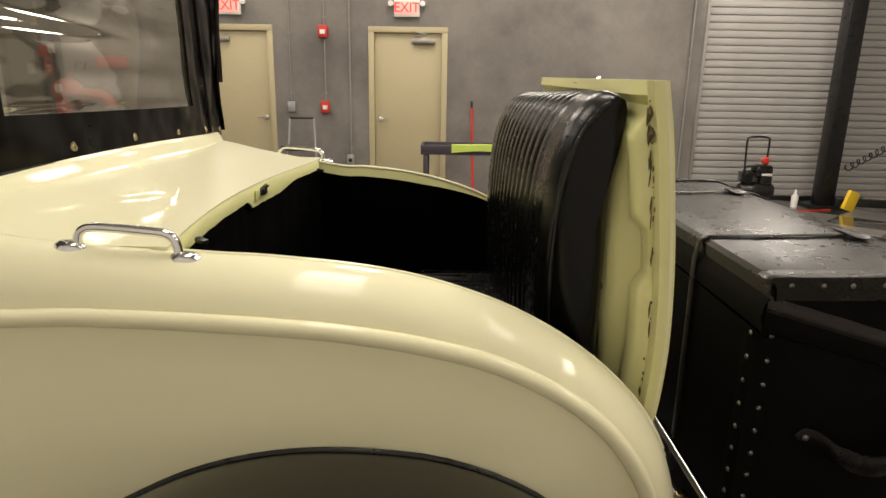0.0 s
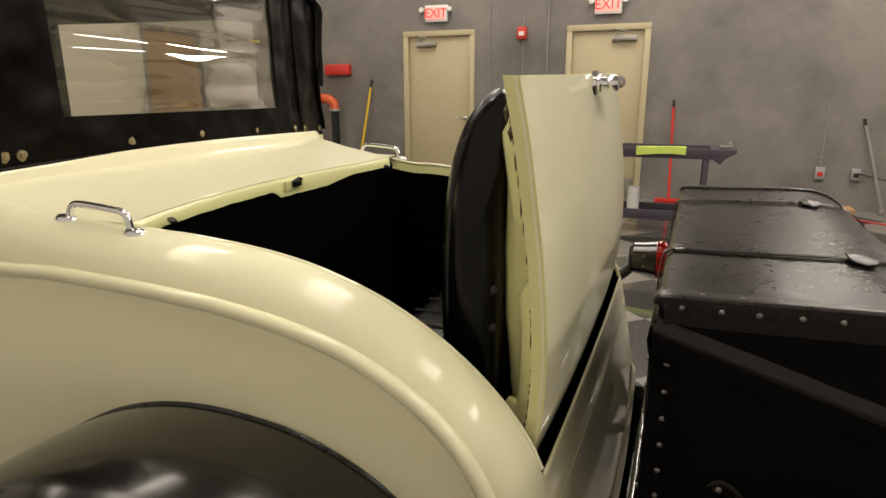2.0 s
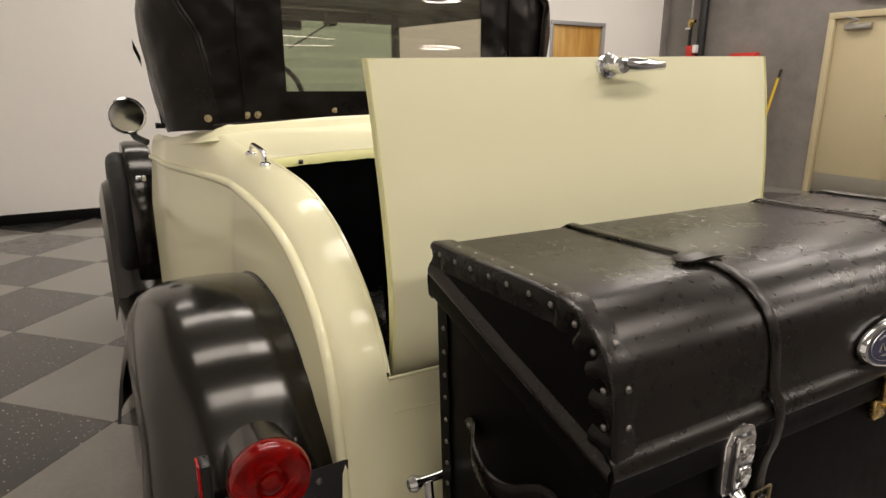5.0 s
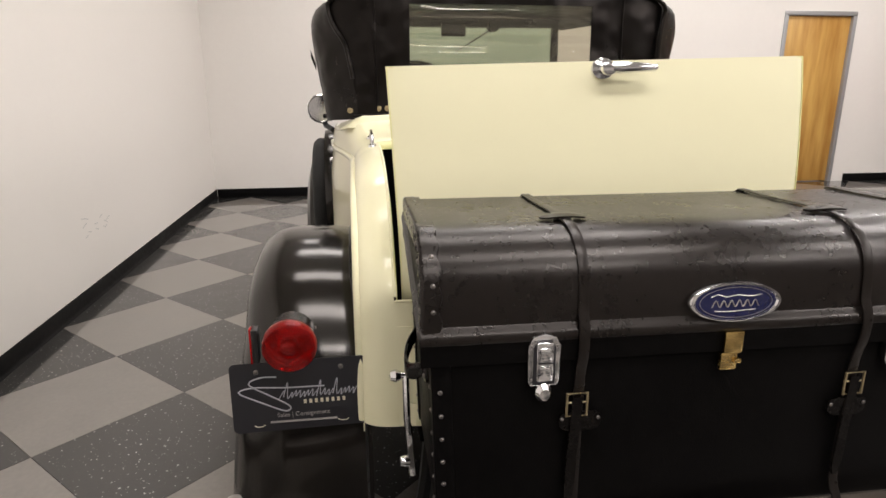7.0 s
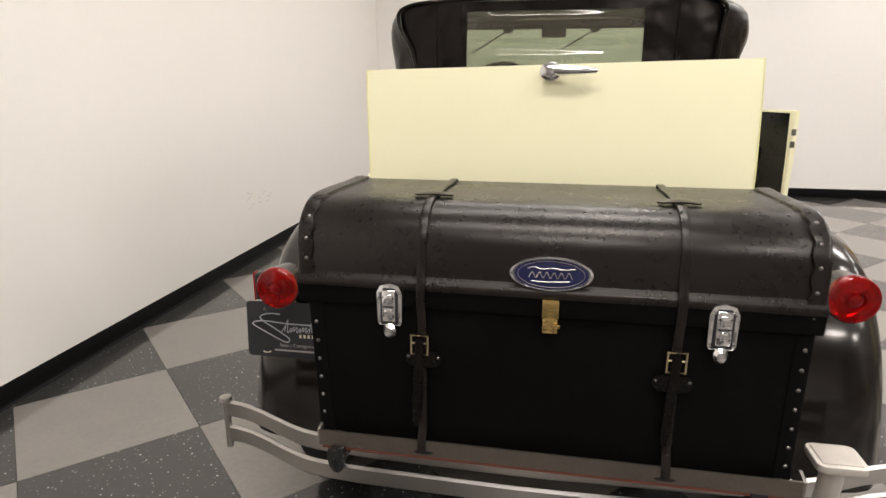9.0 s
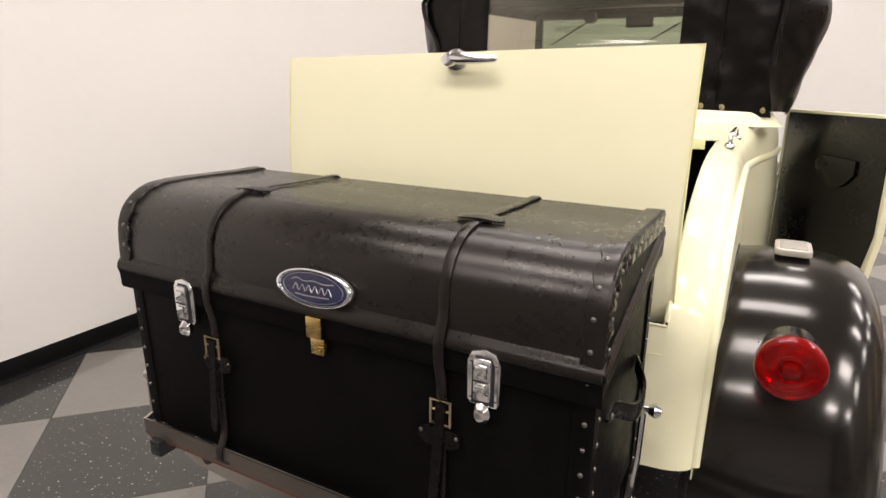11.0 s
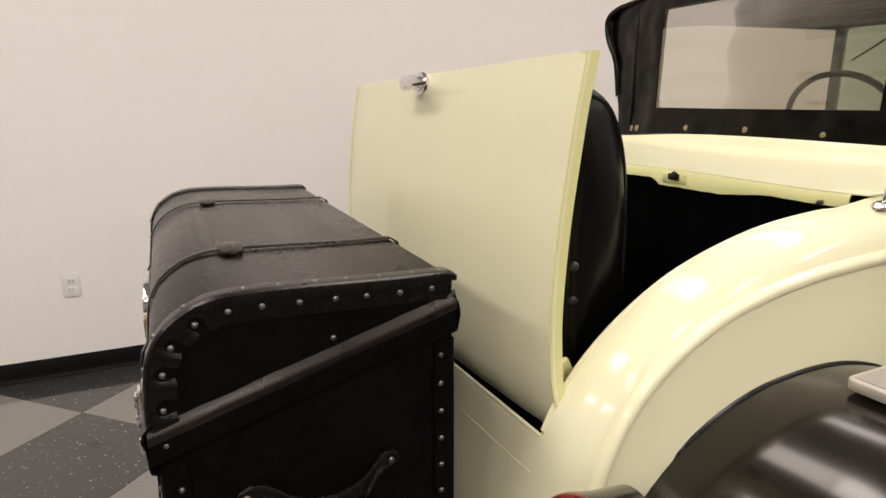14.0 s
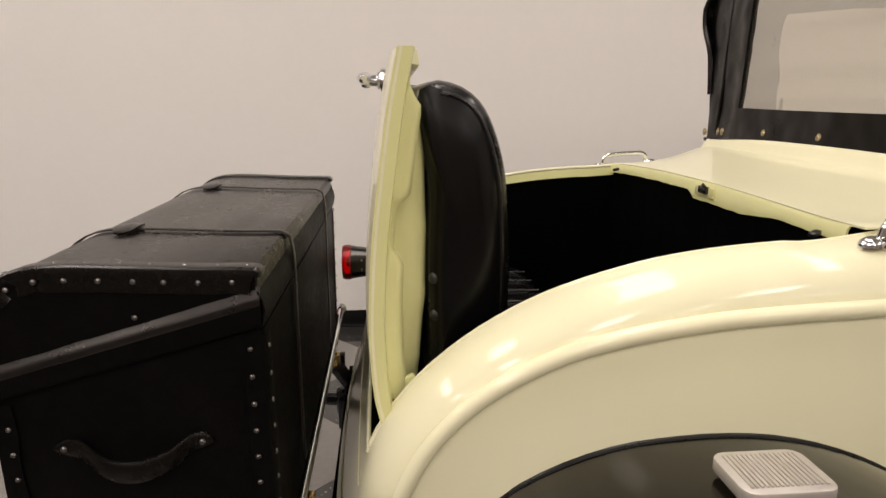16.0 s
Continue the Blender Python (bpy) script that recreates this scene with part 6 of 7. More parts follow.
def trunk_rack():
    bm = B()
    tube(bm, [(0.591, -0.480, 0.733), (0.591, 0.480, 0.733)], 0.0075, 10)
    for s in (-1, 1):
        lathe(bm, [(0, -0.014), (0.010, -0.011), (0.0145, 0), (0.010, 0.011), (0, 0.014)], Matrix.Translation((0.591, s * 0.484, 0.733)) @ TO_LEFT, 14)
    r = part("trunk_rack", bm, CHROME, car, "chrome and black folding luggage rack")
    for s in (-1, 1):
        bm = B()
        tube(bm, [(0.596, s * 0.462, 0.735), (0.612, s * 0.462, 0.64), (0.64, s * 0.455, 0.52)], 0.008, 8)
        lathe(bm, [(0, -0.012), (0.011, -0.01), (0.013, 0), (0.011, 0.01), (0, 0.012)], Matrix.Translation((0.632, s * 0.47, 0.55)) @ TO_LEFT, 12)
        part("arm", bm, CHROME, r)
        bm = B()
        box(bm, (0.42, 0.03, 0.035), (0.79, s * 0.40, 0.612), 0.004)
        part("side_rail", bm, BASE, r)
        bm = B()
        box(bm, (0.10, 0.03, 0.07), (0.555, s * 0.37, 0.50), 0.006)
        tube(bm, [(0.60, s * 0.37, 0.60), (0.55, s * 0.37, 0.52), (0.40, s * 0.37, 0.47)], 0.022, 8)
        part("mount", bm, BASE, r)
        bm = B()
        box(bm, (0.03, 0.03, 0.035), (0.60, s * 0.30, 0.655), 0.004)
        part("hinge_block", bm, BRASS, r, "brass hinge block")
    for x in (0.63, 0.80):
        bm = B()
        box(bm, (0.04, 0.80, 0.012), (x, 0, 0.636), 0.002)
        part("slat", bm, BASE, r)
    bm = B()
    prism(bm, [(0.978, 0.628), (1.004, 0.628), (1.004, 0.662), (1.000, 0.662), (1.000, 0.634), (0.978, 0.634)], lambda p, q, d: (p, d, q), -0.437, 0.474)
    f = part("front_rail", bm, RAIL, r, "tarnished metal angle rail")
    f.matrix_local = pose(-0.0112, 0.0126, 0, 0, 0, -0.9)
    bm = B()
    box(bm, (0.022, 0.90, 0.008), (0.990, 0.018, 0.6235), 0.001)
    part("rail_strip", bm, BROWN, f, "red-brown edge strip")
    # no holes are cut: a dark oval paints each slot's shade
    for y in (-0.218, 0.238):
        bm = B()
        prism(bm, [(y + 0.0195 * math.cos(a), 0.6365 + 0.0040 * math.sin(a)) for a in (2 * math.pi * k / 20 for k in range(20))], lambda p, q, d: (d, p, q), 1.002, 1.0046)
        part("slot_shade", bm, BASE, f, "dark oval in place of the shaded strap slot")
    for s in (-0.437, 0.474):
        bm = B()
        prism(bm, [(0.93, 0.634), (1.004, 0.634), (1.004, 0.662), (0.975, 0.668)], lambda p, q, d: (p, d, q), s - 0.003, s + 0.003)
        part("rail_end", bm, NICKEL, f)
        bm = B()
        c, d = s * 0.945, math.copysign(1, s)
        tube(bm, [(0.990 + 0.0065 * math.cos(a), c - d * 0.012 + 0.0065 * math.sin(a), 0.652 + 0.004 * math.cos(a)) for a in (2 * math.pi * k / 14 for k in range(14))], 0.0035, 6, closed=True)
        tube(bm, smooth_path([(0.996, c - d * 0.008, 0.650), (0.998, c + d * 0.002, 0.643), (0.994, c + d * 0.014, 0.641), (0.984, c + d * 0.020, 0.650)], 12), [0.0035] * 9 + [0.003, 0.0025, 0.0015], 6)
        part("hook", bm, NICKEL, f, "small bright metal hook")


trunk_rack()


# ---- luggage trunk ----
trunk = thing("luggage_trunk", "black leatherette luggage trunk with riveted edges and straps", "trunk", (-0.0072, CY + 0.0126, 0), (0, 0, -0.9))
TB = 0.6425
LIDP = [(0.621, 1.052), (0.619, 1.112), (0.626, 1.119), (0.70, 1.1205), (0.80, 1.1245), (0.855, 1.1262), (0.893, 1.1250), (0.912, 1.1218), (0.931, 1.1148), (0.948, 1.1040), (0.962, 1.0905), (0.972, 1.073), (0.978, 1.052), (0.9815, 1.008), (0.983, 0.955)]
HALF = 0.460


def taper(z, s):
    """Half the trunk body's width at a height, on either side."""
    f = min(1, max(0, (z - TB) / 0.40))
    return 0.4530 + 0.0010 * f if s > 0 else 0.4370 + 0.0130 * f


bm = B()
rows = []
for z, d in ((TB, 0.0), (TB + 0.01, 0.004), (0.80, 0.004), (0.93, 0.004), (1.04, 0.004)):
    wl, wr, zf = taper(z, -1), taper(z, 1), min(z, 0.955)
    rows.append([(0.620 - d, -wl, z), (0.974 + d, -wl, zf), (0.974 + d, wr, zf), (0.620 - d, wr, z)])
vs = grid(bm, rows, wrap=True)
cap(bm, vs[0])
cap(bm, vs[-1])
bmesh.ops.bevel(bm, geom=[e for e in bm.edges if abs(e.verts[0].co.z - e.verts[1].co.z) > 0.02], offset=0.006, segments=2, profile=0.5, affect="EDGES")
box_body = part("body", bm, LEATHER, trunk, sharp=30)

bm = B()
prism(bm, LIDP, lambda p, q, d: (p, d, q), -HALF, HALF, 0.004)
lid_box = part("lid", bm, TRUNKTOP, trunk, "worn black domed lid", sharp=25)
for s in (-1, 1):
    bm = B()
    prism(bm, [(x + (0.003 if x < 0.75 else -0.003), z - 0.003 if z > 0.97 else z + 0.003) for x, z in LIDP], lambda p, q, d: (p, d, q), s * (HALF + 0.0002), s * (HALF + 0.0016))
    part("lid_end", bm, LEATHER, lid_box, "smooth black end panel")
# skirt moulding round the lid's lower edge, its ridge made glossier for the highlight
for s in (-1, 1):
    bm = B()
    ridge = []
    rows = []
    for u in np.linspace(0, 1, 20):
        x = 0.617 + (0.986 - 0.617) * u
        z, h = 1.045 + (0.944 - 1.045) * u, 0.043 - 0.005 * u
        rows.append([(x, s * (HALF + d), z + h * q) for d, q in ((-0.004, -0.08), (0.0045, 0.0), (0.0056, 0.08), (0.0058, 0.40), (0.0062, 0.70), (0.0050, 0.95), (0.0005, 1.0))])
        n = 0.0005 * noise.noise(Vector((x * 24, s, 2)))
        ridge.append([(x, s * (HALF + d + n), z + h * q) for d, q in ((0.0006, 1.26), (0.0020, 1.16), (0.0052, 1.04), (0.0078, 0.93), (0.0086, 0.82), (0.0076, 0.72), (0.0056, 0.66))])
    grid(bm, rows)
    part("skirt", thicken(bm, 0.002), LEATHER, lid_box, sharp=60)
    bm = B()
    grid(bm, ridge)
    part("skirt_ridge", bm, RIDGE, lid_box, "rounded ridge in lighter, glossier leather for its highlight")
bm = B()
rows = []
for y in np.linspace(-HALF - 0.006, HALF + 0.006, 40):
    n = 0.0006 * noise.noise(Vector((3, y * 22, 1)))
    rows.append([(0.976, y, 0.934), (0.986, y, 0.936), (0.9878, y, 0.942), (0.9882 + n, y, 0.956), (0.9890 + n, y, 0.966), (0.9910 + n, y, 0.972), (0.9918 + n, y, 0.978), (0.9900, y, 0.985), (0.9850, y, 0.991), (0.9800, y, 0.993)])
grid(bm, rows)
part("front_skirt", thicken(bm, 0.002), LEATHER, lid_box, "lower edge of the lid in dark leather", sharp=60)
bm = B()
rows = []
for y in np.linspace(-HALF - 0.006, HALF + 0.006, 60):
    n = 0.0007 * noise.noise(Vector((3, y * 16, 1)))
    rows.append([(0.9806, y, 0.999 + n), (0.9828, y, 0.995 + n), (0.9862 + n, y, 0.991), (0.9896 + n, y, 0.987), (0.9918 + n, y, 0.982), (0.9926 + n, y, 0.977), (0.9920 + n, y, 0.973), (0.9900, y, 0.971)])
grid(bm, rows)
part("front_ridge", bm, RIDGE, lid_box, "rounded ridge in lighter, glossier leather for its highlight")
bm = B()
grid(bm, [[(0.626, y, 1.043), (0.617, y, 1.046), (0.613, y, 1.066), (0.615, y, 1.080), (0.621, y, 1.092)] for y in np.linspace(-HALF - 0.006, HALF + 0.006, 24)])
part("back_skirt", thicken(bm, 0.002), LEATHER, lid_box, sharp=60)
# scalloped end bindings with rivets
edge = smooth_path(LIDP[1:], 120)
arc = np.concatenate(([0], np.cumsum(np.hypot(*np.diff(edge, axis=0).T))))


def edge_normal(i):
    d = edge[min(i + 1, 119)] - edge[max(i - 1, 0)]
    n = np.array((-d[1], d[0])) / np.hypot(*d)
    return n if (edge[i][0] - 0.8) * n[0] + (edge[i][1] - 1.0) * n[1] > 0 else -n


for s, PITCH, first_x in ((-1, 0.0398, 0.6455), (1, 0.0405, 0.650)):
    A0 = float(np.interp(first_x, edge[:60, 0], arc[:60]))
    bm, over = B(), B()
    rows, strip = [], []
    for i, (x, z) in enumerate(edge):
        n = edge_normal(i)
        wv = -(0.0005 + 0.0040 * min(1, max(0, (x - 0.87) / 0.05))) * abs(math.cos(math.pi * (arc[i] - A0) / PITCH)) ** 3
        a = np.array((x, z))
        pin = a - n * (0.030 + wv)
        rows.append([(pin[0], s * (HALF + 0.001), pin[1]), (pin[0], s * (HALF + 0.005 + wv), pin[1])]
                    + [(a[0] + n[0] * o, s * (HALF + d + wv * c), a[1] + n[1] * o) for o, d, c in ((-0.014, 0.0055, 2.2), (-0.004, 0.0055, 0.3), (0.002, 0.004, 0))])
        strip.append([(a[0] + n[0] * o, s * (HALF + d + wv * c), a[1] + n[1] * o) for o, d, c in ((0.002, 0.004, 0), (0.0042, 0.0022, 0), (0.005, -0.002, 0), (0.0045, -0.014, 0), (0.004, -0.026, -1), (0.0005, -0.0275, -1))])
    grid(bm, rows)
    grid(over, strip)
    bd = part("edge_binding", bm, BINDING, lid_box, "scalloped leather edge binding", sharp=50)
    part("turned_edge", over, TRUNKTOP, bd, "brownish-black leather to match the lid", sharp=50)
    turn = TO_RIGHT if s > 0 else TO_LEFT
    k = 0
    while A0 + k * PITCH < arc[-1] - 0.01:
        i = int(np.searchsorted(arc, A0 + k * PITCH))
        x, z = edge[i]
        n = edge_normal(i)
        inset = 0.0145 if s > 0 else 0.0090
        rivet(bd, (x - n[0] * inset, s * (HALF + 0.0038), z - n[1] * inset), turn)
        if k > 5 and x > 0.93:
            rivet(bd, (x + n[0] * 0.004, s * (HALF - 0.014), z + n[1] * 0.004), pose(0, 0, 0, 0, 90 - math.degrees(math.atan2(n[1], n[0])), 0))
        if x < 0.90:
            m = int(np.searchsorted(arc, A0 + (k - 0.5) * PITCH))
            rivet(bd, (edge[m][0], s * (HALF - 0.013), edge[m][1] + 0.0036), Matrix(), scale=0.8)
        k += 1
    if s > 0:
        rivet(lid_box, (0.777, HALF + 0.001, 1.060), turn)
    # body corner strips with rivets
    for x, sg in ((0.624, -1), (0.970, 1)):
        bm = B()
        rows = []
        top_z = 1.03 if sg < 0 else 0.94
        for z in np.linspace(TB + 0.004, top_z, 14):
            w = taper(z, s)
            xo = (0.620 - 0.0055) if sg < 0 else (0.974 + 0.0055)
            wv = 0.0015 * math.sin(z * 60 + s)
            rows.append([(xo - sg * 0.030 + wv, s * (w + 0.001), z), (xo - sg * 0.030 + wv, s * (w + 0.0035), z), (xo - sg * 0.003, s * (w + 0.0035), z), (xo, s * (w - 0.001), z), (xo, s * (w - 0.026), z), (xo - sg * 0.003, s * (w - 0.027), z)])
        grid(bm, rows)
        cs = part("corner_strip", bm, LEATHER, box_body, sharp=40)
        first_z, step_z = {(-1, -1): (0.664, 0.037), (1, -1): (0.651, 0.040), (-1, 1): (0.693, 0.0396), (1, 1): (0.678, 0.0378)}[s, sg]
        for z in np.arange(first_z, top_z + (0.006 if sg < 0 else -0.01), step_z):
            w = taper(z, s)
            rivet(cs, ((0.620 if sg < 0 else 0.974) - sg * 0.016, s * (w + 0.0035), z), turn)
            rivet(cs, ((0.620 - 0.0055) if sg < 0 else (0.974 + 0.0055), s * (w - 0.009), z), TO_REAR if sg > 0 else pose(0, 0, 0, 0, -90, 0))
    # carrying handle
    y0 = taper(0.87, s) + 0.001
    pts = smooth_path([(0.904, y0 + 0.000, 0.874), (0.888, y0 + 0.001, 0.875), (0.865, y0 + 0.007, 0.873), (0.83, y0 + 0.024, 0.855), (0.79, y0 + 0.028, 0.850), (0.75, y0 + 0.022, 0.861), (0.724, y0 + 0.007, 0.877), (0.708, y0 + 0.001, 0.880), (0.694, y0 + 0.000, 0.879)], 40)
    bm = B()
    rows = []
    for i, (x, y, z) in enumerate(pts):
        hw = (0.013 + 0.003 * math.sin(math.pi * i / (len(pts) - 1))) * min(1.0, max(0.02, 1 - (1 - min(i, len(pts) - 1 - i) / 4) ** 2 if min(i, len(pts) - 1 - i) < 4 else 1.0)) ** 0.5
        rows.append([(x, s * (y + d), z + hw * q) for d, q in ((0.0, -1.0), (0.0030, -0.92), (0.0048, -0.70), (0.0052, 0.0), (0.0048, 0.70), (0.0030, 0.92), (0.0, 1.0))])
    grid(bm, rows)
    hd = part("carrying_handle", thicken(bm, 0.003), BINDING, box_body, "black leather carrying handle")
    for x, z in ((0.890, 0.875), (0.7085, 0.879)):
        rivet(hd, (x, s * (y0 + 0.0055), z), turn, scale=1.2)


def strap(y, buckle, keeper, tail, lean):
    (by, bz), (ky, kz) = buckle, keeper
    pts = [(0.611, y, 0.70), (0.611, y, 0.95), (0.610, y, 1.06), (0.6115, y, 1.092), (0.6150, y, 1.113), (0.6230, y, 1.1215)] + [(x + 0.0005, y, z + 0.003) for x, z in LIDP[3:-2]]
    pts += [(0.9825, y, 1.015), (0.9850, y, 1.003), (0.9925, y, 0.993), (0.9955, y, 0.980), (0.9950, y, 0.955), (0.9915, y, 0.932), (0.985, y, 0.905), (0.984, y, 0.80), (0.985, y, 0.695), (0.989, y, 0.676), (0.998, y, 0.6655), (1.0022, y, 0.657), (1.0018, y, 0.640)]
    path = smooth_path(pts, 70)
    bm = B()
    rows = []
    for i, p in enumerate(path):
        d = path[min(i + 1, 69)] - path[max(i - 1, 0)]
        n = Vector((d[2], 0, -d[0])).normalized()
        n = n if (p[0] - 0.8) * n.x + (p[2] - 0.9) * n.z > 0 else -n
        rows.append([Vector(p) + Vector((0, o, 0)) + n * h for o, h in ((-0.0084, 0.0), (-0.0080, 0.0018), (-0.0058, 0.0026), (0.0058, 0.0026), (0.0080, 0.0018), (0.0084, 0.0))])
    grid(bm, rows)
    st = part("strap", bm, RIDGE, trunk, "narrow black leather strap", sharp=50)
    bm = B()
    rows = []
    for i in range(13):
        u = -1 + 2 * i / 12
        w = 0.016 * (1 - abs(u) ** 3.4) ** 0.5 + 0.0005
        rows.append([(0.866 + c * w, y + u * 0.040, 1.1285 + (0.0080 - 0.0015 * abs(c)) * (1 - 0.65 * u * u)) for c in (-1, -0.8, -0.4, 0, 0.4, 0.8, 1)])
    grid(bm, rows)
    part("strap_loop", thicken(bm, 0.003), RIDGE, st, "leather strap loop")
    bm = B()
    fr = [(-0.016, -0.019), (0.016, -0.019), (0.016, 0.019), (-0.016, 0.019)]
    tube(bm, [(0.991, by + p, bz + q) for p, q in fr], 0.0024, 6, closed=True)
    tube(bm, [(0.9895, by - 0.017, bz + 0.003), (0.9895, by + 0.017, bz + 0.003)], 0.0017, 6)
    part("buckle", bm, SNAPS, st, "aged brass buckle")
    # loose end of the strap below the buckle
    bm = B()
    rows = []
    for k in range(16):
        z = bz + 0.012 - (bz + 0.012 - tail) * k / 15
        w = 0.0088 * (1 - max(0, (k - 12) / 3) ** 2 * 0.75) ** 0.5
        x = 0.9895 + 0.003 * math.sin(2.6 * k / 15) + 0.004 * max(0, (k - 8) / 7)
        rows.append([(x, by + (z - bz) * lean - w, z), (x + 0.0026, by + (z - bz) * lean - w * 0.9, z), (x + 0.0026, by + (z - bz) * lean + w * 0.9, z), (x, by + (z - bz) * lean + w, z)])
    grid(bm, rows)
    part("strap_end", bm, BINDING, st, "loose tapered strap end", sharp=50)
    bm = B()
    out = []
    for k in range(24):
        a = 2 * math.pi * k / 24
        out.append((ky + 0.034 * math.copysign(abs(math.cos(a)) ** 0.5, math.cos(a)), kz + 0.016 * math.copysign(abs(math.sin(a)) ** 0.6, math.sin(a))))
    prism(bm, out, lambda p, q, d: (d - 0.004 * max(0, abs(p - ky) - 0.012) / 0.022 + 0.006, p, q), 0.9830, 0.9870)
    kp = part("keeper", bm, BINDING, st, "leather strap keeper")
    for a in (-0.029, 0.029):
        rivet(kp, (0.9895, ky + a, kz + 0.004), TO_REAR, scale=0.8)


strap(-0.222, (-0.226, 0.863), (-0.219, 0.834), 0.692, 0.05)
strap(0.238, (0.239, 0.868), (0.2355, 0.827), 0.703, 0.06)


def latch(y):
    m = Matrix.Translation((0.981, y, 0.935))
    bm = B()
    prism(bm, [(-0.020, -0.035), (-0.024, -0.028), (-0.025, 0.030), (-0.018, 0.044), (0, 0.049), (0.018, 0.044), (0.025, 0.030), (0.024, -0.028), (0.020, -0.035)], lambda p, q, d: m @ Vector((d, p, q)), 0.0, 0.014, 0.002)
    l = part("latch", bm, CHROME, trunk, "chrome draw latch")
    bm = B()
    box(bm, (0.008, 0.026, 0.062), m @ Vector((0.017, 0, 0.006)), 0.003)
    box(bm, (0.006, 0.018, 0.02), m @ Vector((0.022, 0, 0.020)), 0.003)
    box(bm, (0.006, 0.016, 0.014), m @ Vector((0.022, 0, -0.006)), 0.002)
    c = part("catch", bm, CHROME, l)
    # dark raised pieces stand for the shade in the latch's gap and grooves
    bm = B()
    prism(bm, [(-0.017, -0.032), (-0.017, 0.028), (-0.011, 0.040), (0.011, 0.040), (0.017, 0.028), (0.017, -0.032)], lambda p, q, d: m @ Vector((d, p, q)), 0.0135, 0.0146)
    part("gap_shade", bm, PLATE, l, "dark sheet in place of the shaded gap round the catch")
    bm = B()
    for q in (0.024, 0.006, -0.012):
        box(bm, (0.002, 0.022, 0.0022), m @ Vector((0.0215, 0, q)), 0.0)
    part("groove_shade", bm, PLATE, c)
    bm = B()
    lathe(bm, [(0, 0), (0.011, 0), (0.013, 0.008), (0.008, 0.015), (0, 0.016)], m @ Matrix.Translation((0.010, 0, -0.044)) @ TO_REAR @ Matrix.Diagonal((1.2, 1, 1, 1)), 16)
    part("thumb_tab", bm, CHROME, l)
    for a in (-0.019, 0.019):
        for b in (-0.024, 0.03):
            rivet(l, m @ Vector((0.014, a, b)), TO_REAR, "screw", 0.5)


latch(-0.282)
latch(0.307)
bm = B()
box(bm, (0.008, 0.030, 0.036), (0.9945, 0.016, 0.955), 0.002)
lk = part("lock_hasp", bm, BRASS, trunk, "brass hasp lock")
bm = B()
box(bm, (0.010, 0.028, 0.030), (0.986, 0.016, 0.920), 0.003)
box(bm, (0.012, 0.012, 0.008), (0.990, 0.028, 0.922), 0.002)
part("hasp_base", bm, BRASS, lk)
# oval badge
m = Matrix.Translation((0.984, 0.014, 1.018)) @ pose(0, 0, 0, 0, -5, 0) @ TO_REAR
bm = B()
lathe(bm, [(0.0, 0.0), (0.5, 0.0), (0.5, 0.006), (0.485, 0.009), (0.455, 0.0095), (0.44, 0.007), (0, 0.007)], m @ Matrix.Diagonal((0.062, 0.150, 1, 1)), 48)
bg = part("oval_badge", bm, CHROME, trunk, "oval badge with chrome rim and blue field")
bm = B()
lathe(bm, [(0.0, 0.0065), (0.44, 0.0065), (0.43, 0.0078), (0, 0.0082)], m @ Matrix.Diagonal((0.062, 0.150, 1, 1)), 40)
part("enamel", bm, BLUE, bg, "dark blue enamel")
BADGE = m @ Matrix(((0, -1, 0, 0), (1, 0, 0, 0), (0, 0, 1, 0), (0, 0, 0, 1)))
bm = B()
tube(bm, [BADGE @ Vector((0.0585 * math.cos(a), 0.0235 * math.sin(a), 0.0082)) for a in (2 * math.pi * k / 48 for k in range(48))], 0.0006, 6, closed=True)
part("inner_ring", bm, NICKEL, bg)
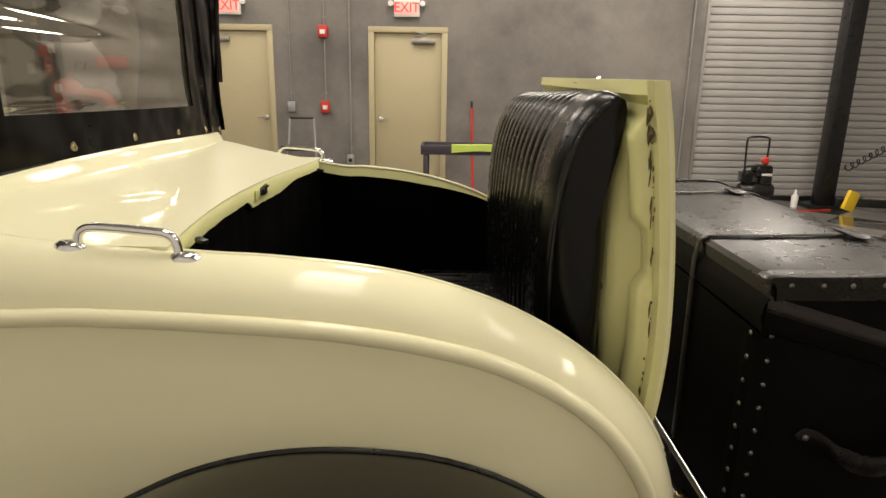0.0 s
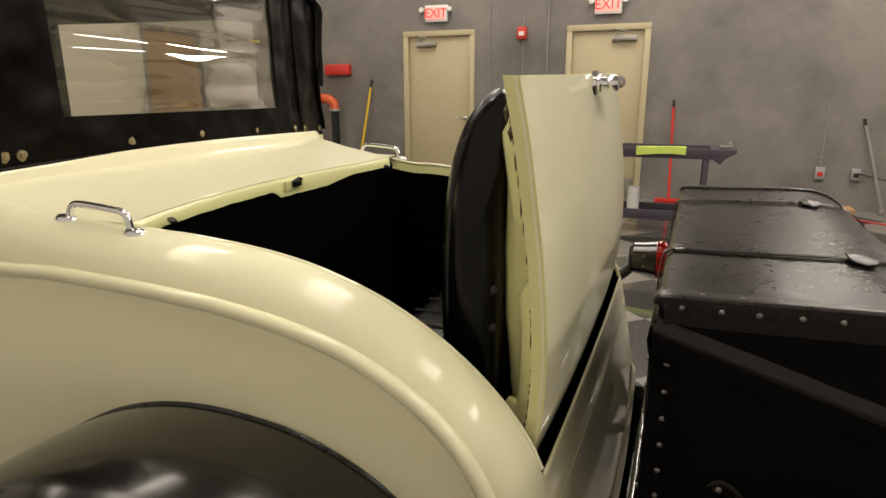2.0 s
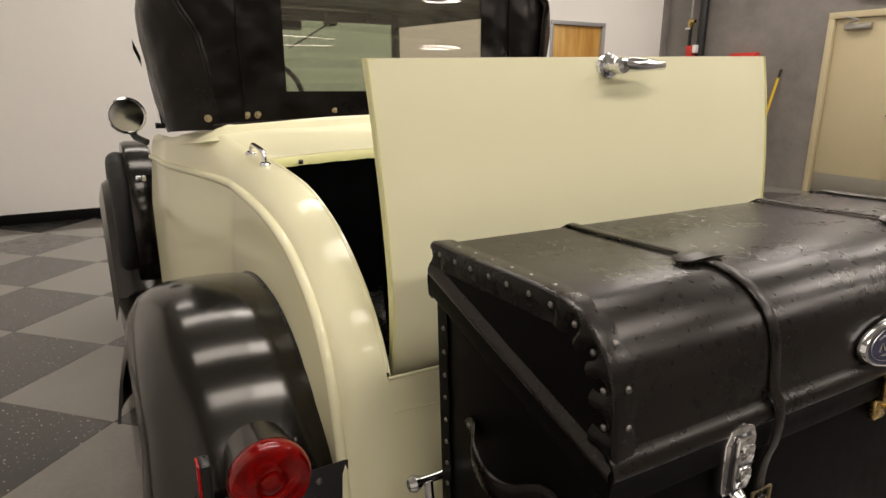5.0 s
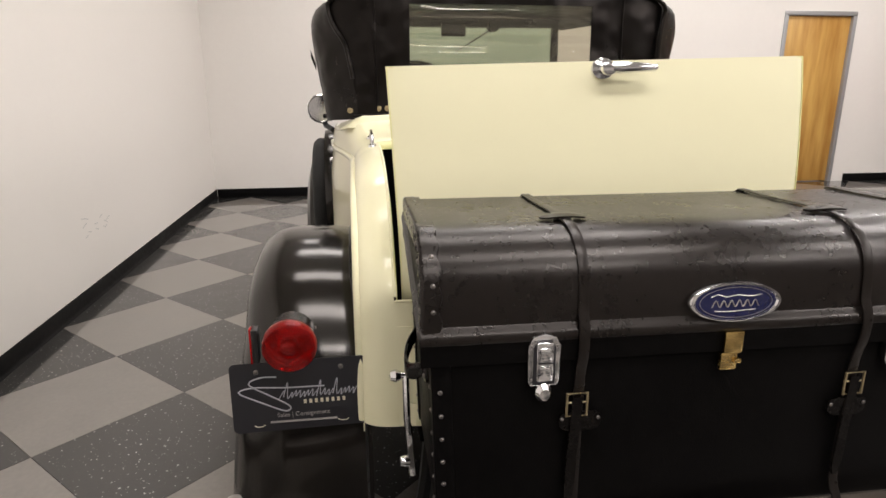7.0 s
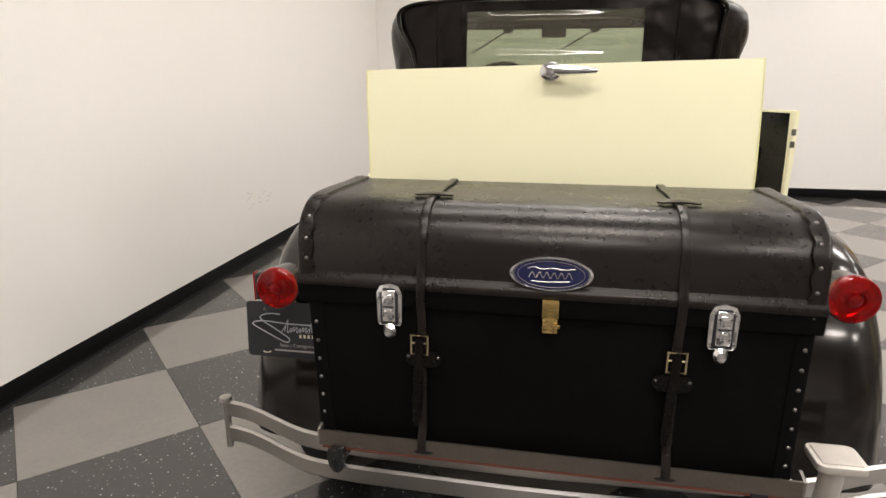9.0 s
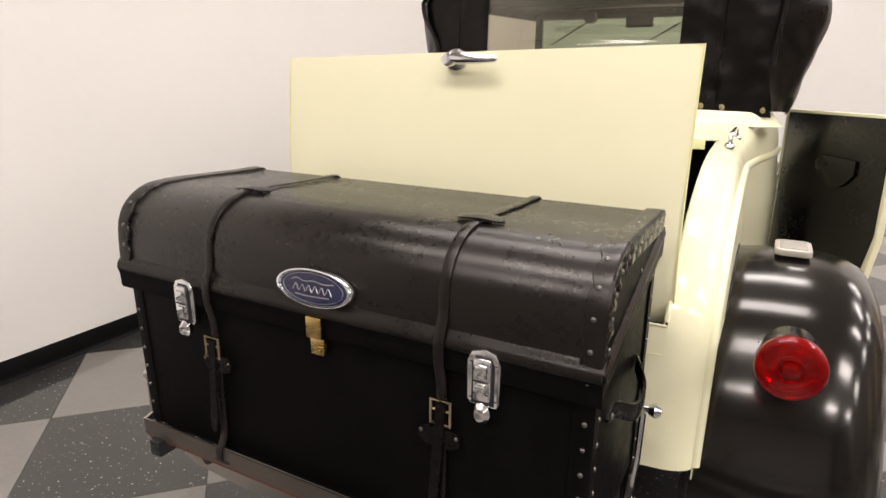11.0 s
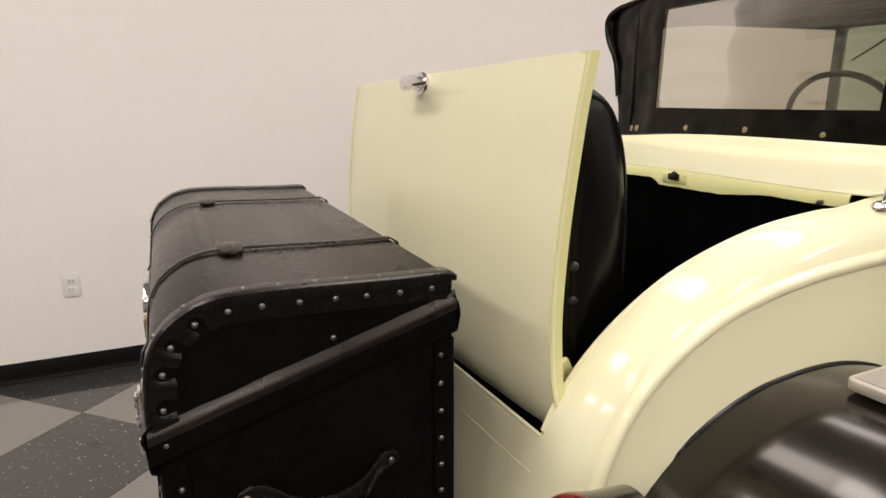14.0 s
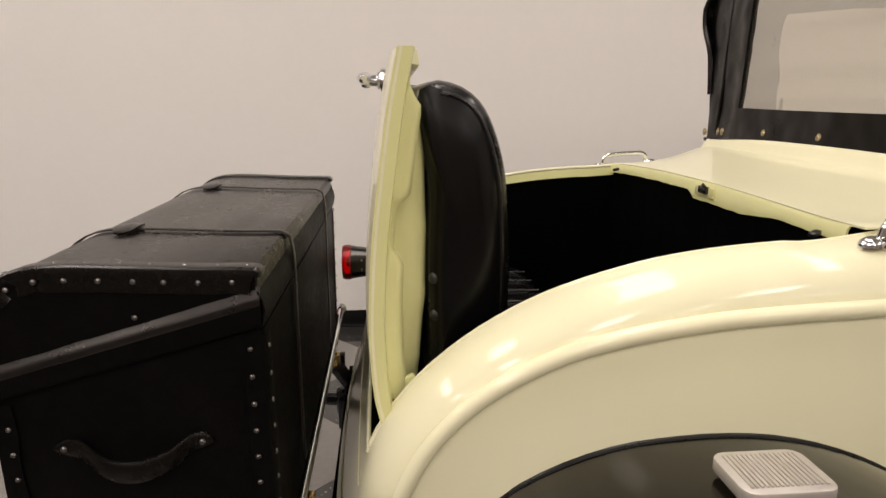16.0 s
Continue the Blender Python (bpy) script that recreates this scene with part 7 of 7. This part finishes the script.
LOGO = [[(-0.036, 0.008), (-0.026, 0.011), (-0.014, 0.008), (0.002, 0.010), (0.020, 0.008), (0.036, 0.010)],
        [(-0.034 + 0.0055 * k, 0.003 if k % 2 else -0.006) for k in range(13)], [(-0.030, -0.011), (-0.010, -0.012), (0.012, -0.011), (0.028, -0.010)]]
bm = B()
for line in LOGO:
    tube(bm, [BADGE @ Vector((p * 1.15, q * 1.15, 0.0085)) for p, q in smooth_path(line, 8 * len(line))], 0.0010, 6)
part("emblem", bm, NICKEL, bg)


# ---- floor tiles ----
def floor_tiles():
    D = 0.866
    h = D / 2 - 0.0009
    data = {}
    for key, material in (("light", TILE_L), ("dark", TILE_D)):
        bm = B()
        top = [bm.verts.new(p) for p in ((h - 0.001, 0, 0), (0, h - 0.001, 0), (-h + 0.001, 0, 0), (0, -h + 0.001, 0))]
        low = [bm.verts.new(p) for p in ((h, 0, -0.0039), (0, h, -0.0039), (-h, 0, -0.0039), (0, -h, -0.0039))]
        bm.faces.new(top)
        for i in range(4):
            bm.faces.new((top[i], top[(i + 1) % 4], low[(i + 1) % 4], low[i]))
        bmesh.ops.recalc_face_normals(bm, faces=bm.faces)
        me = bpy.data.meshes.new("floor_tile")
        bm.to_mesh(me)
        bm.free()
        me.materials.append(material)
        data[key] = me
    rest = {"light": B(), "dark": B()}
    n = 0
    for i in range(-8, 13):
        for j in range(-3, 12):
            for key, ox, oy in (("dark", D / 2, 0.0), ("light", 0.0, D / 2)):
                x, y = 0.045 + D * i + ox, 0.01 + D * j + oy
                if not (WEST - 0.4 < x < EAST + 0.4 and -1.1 < y < NORTH + 0.4):
                    continue
                if y < 6.2 and x < 3.6:
                    t = new("floor_tile", data[key])
                    t.parent = floor
                    t.location = (x, y, 0)
                    n += 1
                else:
                    bm = rest[key]
                    bm.faces.new([bm.verts.new((x + a * h, y + b * h, 0)) for a, b in ((1, 0), (0, 1), (-1, 0), (0, -1))])
    for key, material in (("light", TILE_L), ("dark", TILE_D)):
        ob = part("far_tiles", rest[key], material, floor)
        ob["kind"] = "stuff"


floor_tiles()
